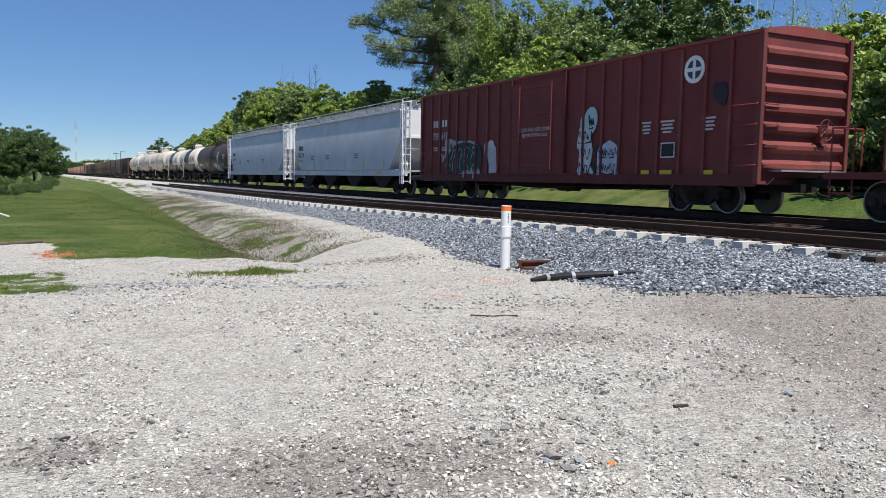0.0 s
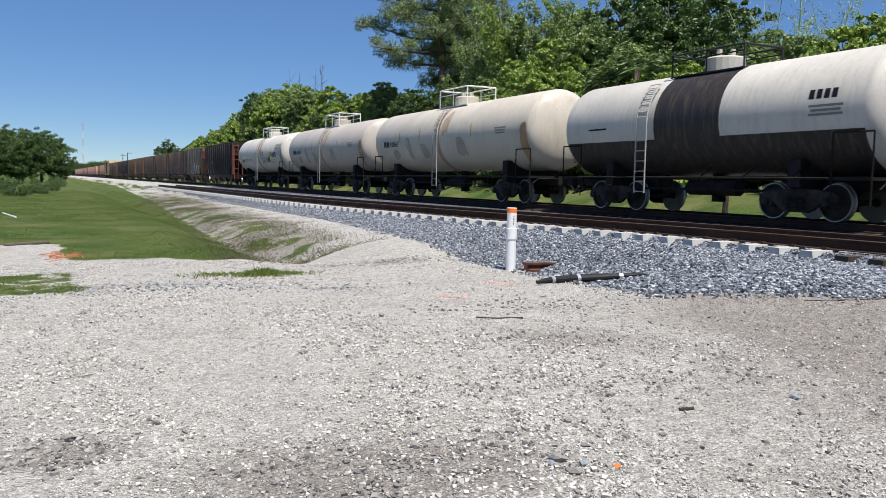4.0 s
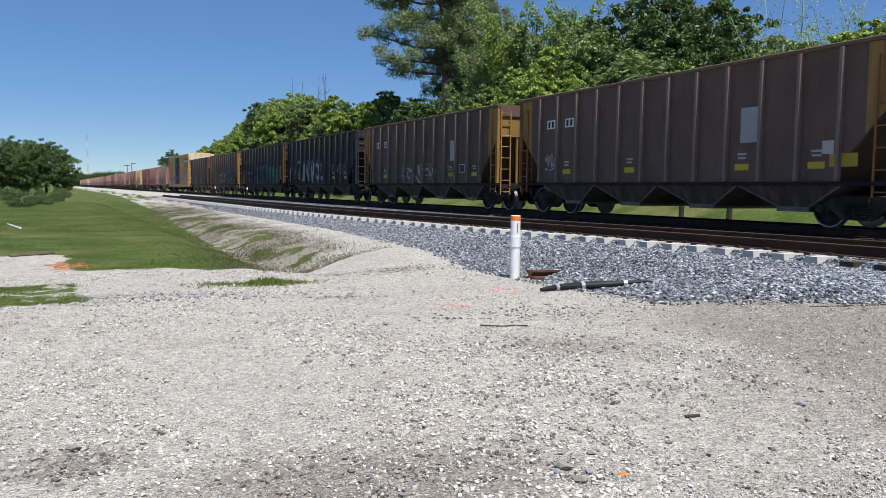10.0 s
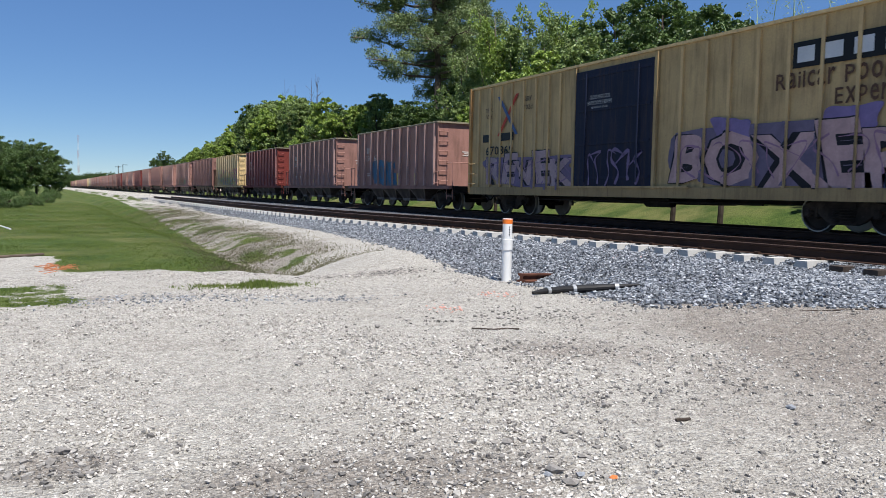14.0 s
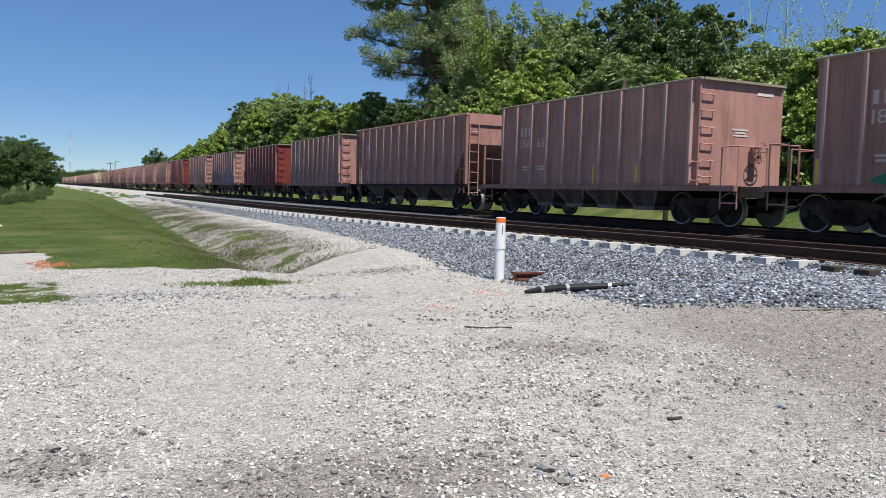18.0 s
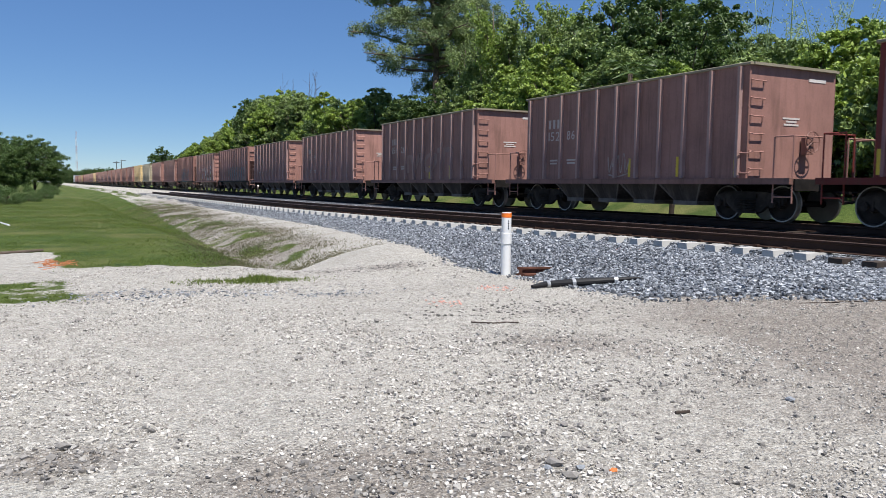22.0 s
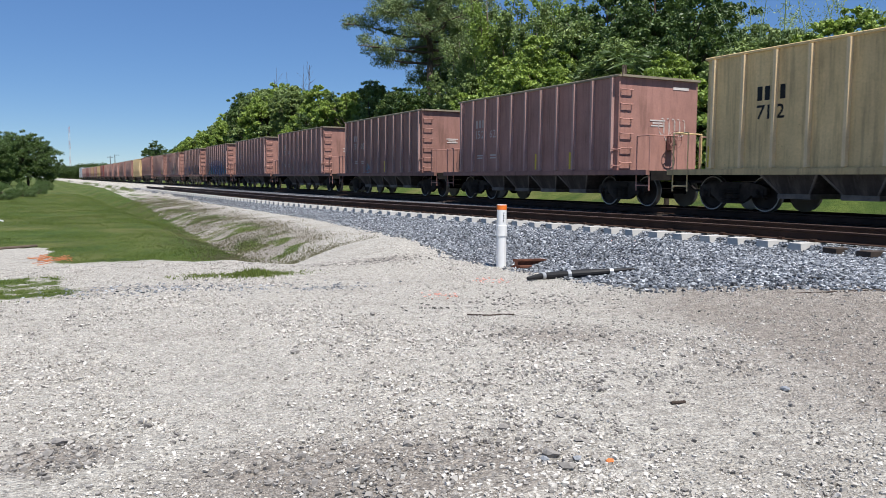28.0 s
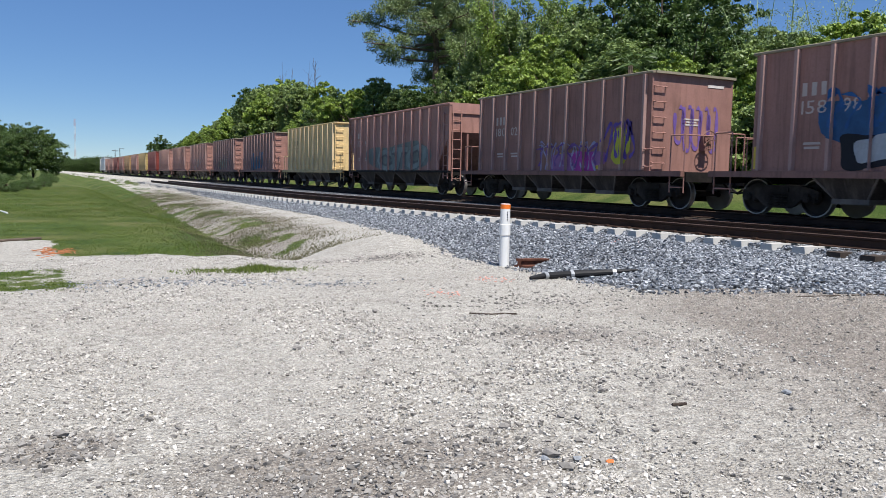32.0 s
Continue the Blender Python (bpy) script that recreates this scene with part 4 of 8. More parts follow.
def slope_hopper(name, d, colour, label, end_colour=None, half_out=None, top_end=None, corner=None):
    car = tagged(new(name), label, "hopper car", "cars of the freight train")
    half, zt, zb = d["half"], d["zt"], d["zb"]
    # rib colour lifted for wear and for sun on the rib faces
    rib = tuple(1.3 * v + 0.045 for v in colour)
    for s in (0, math.pi):
        part("side_sheet", d["side_sheet"], None, car, colour=colour).rotation_euler = (0, 0, s)
        part("end_sheet", d["end_sheet"], None, car, "upright top of the end", colour=top_end or colour).rotation_euler = (0, 0, s)
        # body colour times 0.8: shade under the end is painted in
        part("slope_sheet", d["slope_sheet"], None, car, "sloped end sheet, shade in its darker colour", colour=lighter(colour, 0.8)).rotation_euler = (0, 0, s)
    part("floor_sheet", d["floor_sheet"], None, car)
    if corner:
        part("corner_sheet", d["corner_sheet"], None, car, "ochre painted corner panel", colour=corner)
        part("corner_sheet", d["corner_sheet"], None, car, "ochre painted corner panel", colour=corner).scale = (1, -1, 1)
    part("top_chord", d["top_chord"], None, car, "slightly lighter top edge", colour=lighter(colour, 1.1))
    for s in (-1, 1):
        for e in (-1, 1):
            part("end_post", d["post"], None, car, "upright corner post", at=(e * SIDE, s * (half - 0.02), 0), colour=end_colour or colour)
            part("end_strut", d["strut"], None, car, at=(e * 0.7, s * (half - 0.05), 0), colour=end_colour or colour)
    for s in (0, math.pi):
        part("side_sill", d["sill"], None, car, "sooty side sill").rotation_euler = (0, 0, s)
        part("end_sill", d["end_sill"], None, car, "sooty end sill").rotation_euler = (0, 0, s)
    part("centre_sill", d["centre_sill"], None, car, "sooty centre sill")
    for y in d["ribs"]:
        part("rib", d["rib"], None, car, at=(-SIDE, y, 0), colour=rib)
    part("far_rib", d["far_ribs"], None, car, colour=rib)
    for y in d["bays"]:
        add_chute(car, d["chute"], y)
    lc = lighter(end_colour or colour, 1.3)
    for s in (-1, 1):
        rail_ladder(car, -SIDE + 0.32, s * (half + 0.05), zb - 0.45, zt - 0.15, 8, 0.42, "x", lc)
        rail_ladder(car, -SIDE - 0.03, s * (half - 0.30), zb - 0.35, zt - 0.3, 7, 0.40, "y", lc)
    brake_wheel(car, (0.55, -half - 0.10, 2.3), lc)
    out = half_out or half + 0.85
    ty = out - 2.05
    for s in (-1, 1):
        add_truck(car, s * ty)
    add_couplers(car, out)
    return car


# ---- covered hopper ----
def covered_hopper(name, colour, label):
    car = tagged(new(name), label, "covered hopper", "cars of the freight train")
    half, zb, zt = 9.6, 1.24, 4.30
    prof = [(1.585, zb), (1.60, zb + 0.35), (1.585, zb + 1.1), (1.545, zb + 1.8), (1.495, zb + 2.3), (1.42, zb + 2.7), (1.36, zt - 0.16), (1.20, zt), (0.6, zt + 0.20), (0.0, zt + 0.24)]
    prof = [(-x, z) for x, z in prof] + [(x, z) for x, z in prof[-2::-1]]
    n = len(prof)
    stations = [(-half, 0.0), (-half + 0.05, 0.0), (half - 0.05, 0.0), (half, 0.0)]
    m = Mesh()
    cut = 1.7
    slope = [(-half + cut + 0.6, zb), (-half + 0.25, zt - 1.5), (-half + 0.25, zt + 0.1)]
    ys = [-half + 0.25, half - 0.25]
    for y in np.linspace(-half + 0.25, half - 0.25, 13):
        m.v += [(x, float(y), z) for x, z in prof]
    for k in range(12):
        for i in range(n - 1):
            m.f.append((k * n + i, k * n + i + 1, (k + 1) * n + i + 1, (k + 1) * n + i))
            m.m.append(0)
    # the ends lean inwards towards the sill
    def pull(p):
        lean = max(0.0, (zt - 1.4 - p[2])) / (zt - 1.4 - zb) * cut
        lim = half - 0.25 - lean
        return (p[0], max(-lim, min(lim, p[1])), p[2])
    m.v = [pull(p) for p in m.v]
    m.f += [tuple(range(n)), tuple(range(12 * n, 13 * n))]
    m.m += [0, 0]
    body = m.data("body", M_PLAIN)
    part("body", smooth_by_angle(body, 30), None, car, "smooth curved grey shell", colour=colour)
    m = Mesh()
    m.box(-1.50, -1.34, -half + 0.1, half - 0.1, zt - 0.14, zt - 0.04)
    m.box(1.34, 1.50, -half + 0.1, half - 0.1, zt - 0.14, zt - 0.04)
    part("roof_rail", m, M_PLAIN, car, "pale roof edge angle", colour=(0.78, 0.79, 0.80))
    for e in (-1, 1):
        m = Mesh()
        m.box(e * 1.5 - 0.08, e * 1.5 + 0.08, -half, half, zb - 0.32, zb, c=0.03)
        part("side_sill", m, M_TANK, car, "grey side sill", colour=lighter(colour, 1.05))
    for turn in (0, math.pi):
        m = Mesh()
        m.box(-0.3, 0.3, -half - 0.2, -half + 3.2, 0.72, zb - 0.25)
        part("stub_sill", m, M_TANK, car, colour=lighter(colour, 0.6)).rotation_euler = (0, 0, turn)
        m = Mesh()
        m.box(-1.45, 1.45, -half, -half + 0.8, zb - 0.10, zb - 0.02)
        part("end_platform", m, M_TANK, car, colour=lighter(colour, 0.8)).rotation_euler = (0, 0, turn)
        m = Mesh()
        m.box(-1.45, 1.45, -half + 0.18, -half + 0.24, zt - 1.45, zt - 0.05)
        m.box(-1.50, 1.50, -half + 0.10, -half + 0.26, zt - 1.52, zt - 1.42)
        # whiter than the shell: sunlight on the upper end is put into the colour
        part("end_sheet", m, M_PLAIN, car, "clean pale upper end sheet, sunlight in its colour", colour=(0.70, 0.71, 0.72)).rotation_euler = (0, 0, turn)
        m = Mesh()
        for k in range(5):
            m.tube((0.35 + k * 0.14, -half + 0.15, zt - 0.85), (0.35 + k * 0.14, -half + 0.15, zt - 0.25), 0.012, 4)
            m.tube((0.33, -half + 0.15, zt - 0.85 + k * 0.15), (0.93, -half + 0.15, zt - 0.85 + k * 0.15), 0.012, 4)
        part("end_grating", m, M_UNDER, car, "dark wire grating").rotation_euler = (0, 0, turn)
    grate = Mesh()
    for s in (-1, 1):
        for k in range(3):
            grate.box(s * 1.05 + k * 0.17 - 0.22, s * 1.05 + k * 0.17 - 0.09, -half, half, zt + 0.27, zt + 0.31)
        for y in np.linspace(-half + 0.5, half - 0.5, 14):
            grate.box(s * 1.05 - 0.24, s * 1.05 + 0.3, float(y) - 0.03, float(y) + 0.03, zt + 0.02, zt + 0.27)
        grate.tube((s * 1.35, -half + 0.1, zt + 0.42), (s * 1.35, half - 0.1, zt + 0.42), 0.02, 6)
        for y in np.linspace(-half + 0.3, half - 0.3, 16):
            grate.tube((s * 1.35, float(y), zt + 0.1), (s * 1.35, float(y), zt + 0.42), 0.015, 5)
    part("running_board", grate, M_GALV, car, "galvanised roof walkway")
    for y in np.linspace(-6.3, 6.3, 4):
        m = Mesh()
        m.prism([(-1.55, zb - 0.2), (1.55, zb - 0.2), (0.45, 0.36), (-0.45, 0.36)], -1.38, 1.38, "x")
        m.box(-1.4, 1.4, -0.5, 0.5, 0.30, 0.38)
        part("chute", m, M_UNDER, car, "dirty outlet bay", at=(0, float(y), 0))
    lc = (0.76, 0.77, 0.78)
    for s in (-1, 1):
        rail_ladder(car, -1.50, s * (half - 0.02), 0.55, zt + 0.3, 10, 0.44, "x" if s < 0 else "x", lc)
        rail_ladder(car, -1.60, s * (half - 0.32), 0.55, zt - 0.1, 9, 0.42, "y", lc)
        m = Mesh()
        m.path([(-1.55, s * half, zb), (-1.55, s * half, zt)], 0.035)
        m.path([(1.55, s * half, zb), (1.55, s * half, zt)], 0.035)
        m.path([(-1.55, s * half, zb + 1.0), (1.55, s * half, zb + 1.0)], 0.02)
        m.path([(-1.3, s * (half - 0.3), zb), (-0.9, s * (half - 1.6), zb + 1.5)], 0.05)
        part("end_cage", m, M_PLAIN, car, "pipe end cage", colour=lighter(colour, 0.75))
        add_truck(car, s * 7.7)
    brake_wheel(car, (0.5, -half - 0.02, 2.2), lc)
    add_couplers(car, 10.5)
    return car


# ---- tank car ----
def tank_car(name, half, r, zc, colour, label, bands=(), dome="rail", belly=None, climb=0.0, shell=None):
    """Tank on stub sills. bands: (y0, y1, colour). dome: rail, box or low."""
    car = tagged(new(name), label, "tank car", "cars of the freight train")
    h = half - 0.45
    prof = [(-h - 0.55, 0.02)] + [(-h - 0.55 * math.cos(a), r * math.sin(a)) for a in np.linspace(0.15, math.pi / 2, 8)]
    prof = prof + [(s * -1, q) for s, q in prof[::-1]]
    m = Mesh()
    m.lathe(prof, 40, "y", (0, 0, zc))
    part("tank", smooth_by_angle(m.data("tank", shell or M_TANK), 40), None, car, "weathered steel tank shell", colour=colour)
    for y0, y1, col in bands:
        m = Mesh()
        m.lathe([(y0, r - 0.02), (y0, r + 0.006), (y1, r + 0.006), (y1, r - 0.02)], 40, "y", (0, 0, zc))
        part("band", smooth_by_angle(m.data("band", shell or M_TANK), 40), None, car, "contrasting painted band", colour=col)
    if belly:
        m = Mesh()
        n = 18
        for y in (-h, h):
            m.v += [((r + 0.005) * math.sin(a), y, zc - (r + 0.005) * math.cos(a)) for a in np.linspace(-1.25, 1.25, n)]
        m.f = [(i, i + 1, n + i + 1, n + i) for i in range(n - 1)]
        m.m = [0] * (n - 1)
        part("belly", m, M_TANK, car, "black lower shell", colour=belly, smooth=True)
    m = Mesh()
    top = zc + r
    m.lathe([(top - 0.12, 0.55), (top + 0.30, 0.55), (top + 0.34, 0.50), (top + 0.38, 0.2)], 20, "z")
    for k in range(4):
        m.tube((0.25 * math.cos(k * 1.6), 0.25 * math.sin(k * 1.6), top + 0.3), (0.25 * math.cos(k * 1.6), 0.25 * math.sin(k * 1.6), top + 0.55), 0.07, 8)
    part("manway", m, M_TANK, car, "manway with valves", colour=lighter(colour, 0.9))
    m = Mesh()
    zr = top + (0.68 if dome == "rail" else 0.5)
    a, b, z0 = 0.72, 1.35, top - 0.16
    for x in (-a, a):
        m.path([(x, -b, z0), (x, -b, zr), (x, b, zr), (x, b, z0)], 0.03)
        m.path([(x, 0, z0), (x, 0, zr)], 0.025)
        m.path([(x, -b, (z0 + zr) / 2 + 0.15), (x, b, (z0 + zr) / 2 + 0.15)], 0.02)
    for y in (-b, b):
        m.path([(-a, y, zr), (a, y, zr)], 0.03)
    m.box(-a, -0.5, -b, b, z0 + 0.02, z0 + 0.06)
    m.box(0.5, a, -b, b, z0 + 0.02, z0 + 0.06)
    part("platform_rail", m, M_PLAIN, car, "pipe railing round the manway", colour=(0.75, 0.74, 0.70) if dome == "rail" else (0.03, 0.03, 0.03))
    # side ladder follows the shell
    m = Mesh()
    for e in (-0.22, 0.22):
        pts = [(-(r + 0.10) * math.sin(q), e, zc + (r + 0.10) * math.cos(q)) for q in np.linspace(0.75, 1.57, 6)] + [(-r - 0.10, e, 0.55)]
        m.path(pts, 0.022, 5)
    for k in range(9):
        q = 0.75 + k * 0.1
        p = (-(r + 0.10) * math.sin(q), zc + (r + 0.10) * math.cos(q)) if k < 8 else (-r - 0.1, 0)
        if k < 8:
            m.tube((p[0], -0.22, p[1]), (p[0], 0.22, p[1]), 0.015, 5)
    for k in range(6):
        m.tube((-r - 0.10, -0.22, 0.6 + k * 0.3), (-r - 0.10, 0.22, 0.6 + k * 0.3), 0.015, 5)
    part("ladder", m, M_PLAIN, car, "curved side ladder", at=(0, climb, 0), colour=lighter(colour, 0.8))
    m = Mesh()
    for s in (-1, 1):
        m.box(-0.3, 0.3, s * (half - 3.6) - 0.1, s * half, 0.72, 1.05)
        m.box(-1.45, 1.45, s * (half - 0.75) - 0.5, s * (half - 0.75) + 0.62, 0.98, 1.05)
        m.box(-1.2, 1.2, s * (half - 2.4) - 0.18, s * (half - 2.4) + 0.18, 0.80, zc - r * 0.75)
        for x in (-1.45, 1.45):
            m.path([(x, s * (half - 1.2), 0.4), (x, s * (half - 1.2), 2.05), (x, s * (half - 0.2), 2.05), (x, s * (half - 0.2), 0.4)], 0.022)
    m.path([(-1.55, -half + 1.2, 1.02), (-1.55, half - 1.2, 1.02)], 0.03)
    m.path([(1.55, -half + 1.2, 1.02), (1.55, half - 1.2, 1.02)], 0.03)
    for y in np.linspace(-half + 2.2, half - 2.2, 6):
        m.path([(-1.55, float(y), 1.02), (-1.1, float(y), 1.3)], 0.02)
    part("stub_sill", m, M_UNDER, car, "black stub sills and side handrail")
    m = Mesh()
    m.tube((-0.5, -1.2, 0.75), (-0.5, 0.6, 0.75), 0.22, 12)
    m.tube((0, 0, 0.35), (0, 0, zc - r + 0.1), 0.20, 10)
    m.path([(-0.9, -4, 0.7), (-0.9, 4, 0.7)], 0.03)
    part("outlet_gear", m, M_UNDER, car, "bottom outlet and brake gear")
    brake_wheel(car, (0.6, -half + 0.1, 1.9), (0.06, 0.05, 0.045))
    for s in (-1, 1):
        add_truck(car, s * (half - 2.4))
    add_couplers(car, half + 0.72)
    return car


# ---- box car ----
def box_car(name, colour, end_colour, zt, label, ribs, door, door_colour, zb=0.80, half=9.6):
    car = tagged(new(name), label, "boxcar", "cars of the freight train")
    m = Mesh()
    m.box(-SIDE + 0.04, SIDE - 0.04, -half + 0.04, half - 0.04, zb + 0.02, zt)
    part("body", m, M_PAINT, car, colour=colour)
    m = Mesh()
    m.prism([(-SIDE - 0.03, zt - 0.06), (SIDE + 0.03, zt - 0.06), (SIDE + 0.03, zt + 0.02), (0.8, zt + 0.16), (0, zt + 0.20), (-0.8, zt + 0.16), (-SIDE - 0.03, zt + 0.02)], -half - 0.05, half + 0.05)
    # roof 1.5 times the side colour, a painted sunlit edge
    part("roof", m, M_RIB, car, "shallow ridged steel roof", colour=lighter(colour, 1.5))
    for k, y in enumerate(ribs):
        m = Mesh()
        m.box(-SIDE - 0.03, -SIDE + 0.05, y - 0.045, y + 0.045, zb + 0.22, zt - 0.12)
        # rib tint raised to paint in the sun on their edges
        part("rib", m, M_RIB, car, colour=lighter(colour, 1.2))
    m = Mesh()
    m.box(-0.3, 0.3, -half - 0.3, half + 0.3, 0.62, zb + 0.05)
    part("centre_sill", m, M_UNDER, car)
    for e in (-1, 1):
        m = Mesh()
        m.box(e * SIDE - 0.04, e * SIDE + 0.04, -half, half, zb - 0.06, zb + 0.24)
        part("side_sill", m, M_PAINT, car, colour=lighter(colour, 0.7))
    d0, d1 = door
    m = Mesh()
    m.box(-SIDE - 0.06, -SIDE + 0.02, d0, d1, zb + 0.28, zt - 0.25)
    dr = part("door", m, M_PAINT, car, "sliding side door", colour=door_colour)
    for k in range(4):
        z = zb + 0.55 + (zt - zb - 1.0) * k / 3
        m = Mesh()
        m.box(-SIDE - 0.085, -SIDE - 0.05, d0 + 0.1, d1 - 0.1, z - 0.04, z + 0.04)
        part("door_rib", m, M_PAINT, dr, colour=lighter(door_colour, 1.15))
    m = Mesh()
    for y in (d0 - 0.08, d1 + 0.08):
        m.box(-SIDE - 0.07, -SIDE + 0.02, y - 0.06, y + 0.06, zb + 0.2, zt - 0.1)
    m.box(-SIDE - 0.09, -SIDE - 0.02, d0 - 1.5, d1 + 1.5, zb + 0.22, zb + 0.28)
    part("door_track", m, M_PAINT, car, colour=lighter(colour, 0.85))
    for y in (d0 + 0.6, d1 - 0.6):
        m = Mesh()
        m.tube((-SIDE - 0.11, y, zb + 0.4), (-SIDE - 0.11, y, zt - 0.35), 0.025, 6)
        part("lock_rod", m, M_PLAIN, dr, colour=lighter(door_colour, 1.2))
    for s in (-1, 1):
        m = Mesh()
        nb = 7
        pitch = (zt - zb - 0.5) / nb
        poly = [(-half + 0.05, zb)]
        poly.append((-half - 0.0, zb))
        for k in range(nb):
            z = zb + 0.25 + k * pitch
            poly += [(-half, z + 0.06), (-half - 0.11, z + 0.16), (-half - 0.11, z + pitch - 0.20), (-half, z + pitch - 0.10)]
        poly += [(-half, zt + 0.05), (-half + 0.05, zt + 0.05)]
        m.prism([(s * -y, z) for y, z in poly], -SIDE + 0.12, SIDE - 0.12, "x")
        for e in (-1, 1):
            m.box(e * SIDE - 0.06, e * SIDE + 0.06, s * half - 0.12, s * half + 0.03, zb, zt)
        part("end_wall", m, M_PAINT, car, "horizontally corrugated end", colour=end_colour)
        m = Mesh()
        m.box(-1.2, 1.2, s * (half + 0.25) - 0.18, s * (half + 0.25) + 0.18, 1.12, 1.16)
        part("crossover_step", m, M_GALV, car)
        add_truck(car, s * 7.15)
    ladder(car, -SIDE - 0.02, -half + 0.35, zb + 0.5, zb + 2.0, 4, 0.75, "y", lighter(colour, 1.2), -1)
    ladder(car, -SIDE + 0.35, -half - 0.06, zb + 0.5, zb + 2.0, 4, 0.45, "x", lighter(colour, 1.2), -1)
    ladder(car, -SIDE - 0.02, half - 0.35, zb + 0.4, zb + 1.2, 3, 0.5, "y", lighter(colour, 1.2), -1)
    brake_wheel(car, (0.6, -half - 0.25, 2.2), lighter(end_colour, 0.8))
    m = Mesh()
    m.box(-0.6, 0.6, -2.5, 2.5, 0.55, 0.82)
    m.path([(-1.2, -5, 0.62), (-1.2, 5, 0.62)], 0.03)
    m.tube((-0.9, -1.5, 0.62), (-0.9, -0.4, 0.62), 0.16, 10)
    part("brake_gear", m, M_UNDER, car)
    add_couplers(car, 10.55)
    return car


# ---- the train ----
PINK = (0.325, 0.172, 0.140)
RED = (0.190, 0.038, 0.030)
TAN = (0.62, 0.455, 0.225)
DARK = (0.040, 0.035, 0.031)
WHITE = (0.72, 0.70, 0.66)
BLACK = (0.012, 0.012, 0.013)
CARS = []


def stand(car, s):
    """Keeps the car with its place along the train."""
    CARS.append((car, s))
    return car


def number_marks(car, a, b, y, z, colour=(0.50, 0.42, 0.37), h=0.30):
    """Owner's initials as plain blocks, the car number lettered below and across the next rib."""
    yz, f = [], []
    for k in range(3):
        o = len(yz)
        y0 = y + 0.33 - k * 0.25
        yz += [(y0, z + 0.36), (y0 - 0.13, z + 0.36), (y0 - 0.13, z + 0.36 + h), (y0, z + 0.36 + h)]
        f.append((o, o + 1, o + 2, o + 3))
    flat_mark(car, yz, f, -SIDE, colour, "initials_block", 0.004, (), "")
    side_mark(car, a, y, z + 0.10, h, colour, 0.66, 0.0, name="car_number")
    side_mark(car, b, y - 0.95, z + 0.10, h, colour, 0.44, 0.0, name="car_number")
    bars(car, [0.45, 0.40], y, z - 0.75, colour)
    bars(car, [0.50, 0.45], y - 1.0, z - 0.75, colour)


def end_marks(car, half=5.0):
    m = Mesh()
    for k, w in enumerate((0.62, 0.40, 0.55)):
        m.box(-0.35 - w / 2 + 0.3, -0.35 + w / 2 + 0.3, -half - 0.012, -half, 2.62 - k * 0.08, 2.665 - k * 0.08)
    m.box(0.55, 1.2, -half - 0.012, -half, 3.62, 3.70)
    part("stencil_print", m, M_PLAIN, car, "white stencilled print", colour=(0.62, 0.56, 0.52))


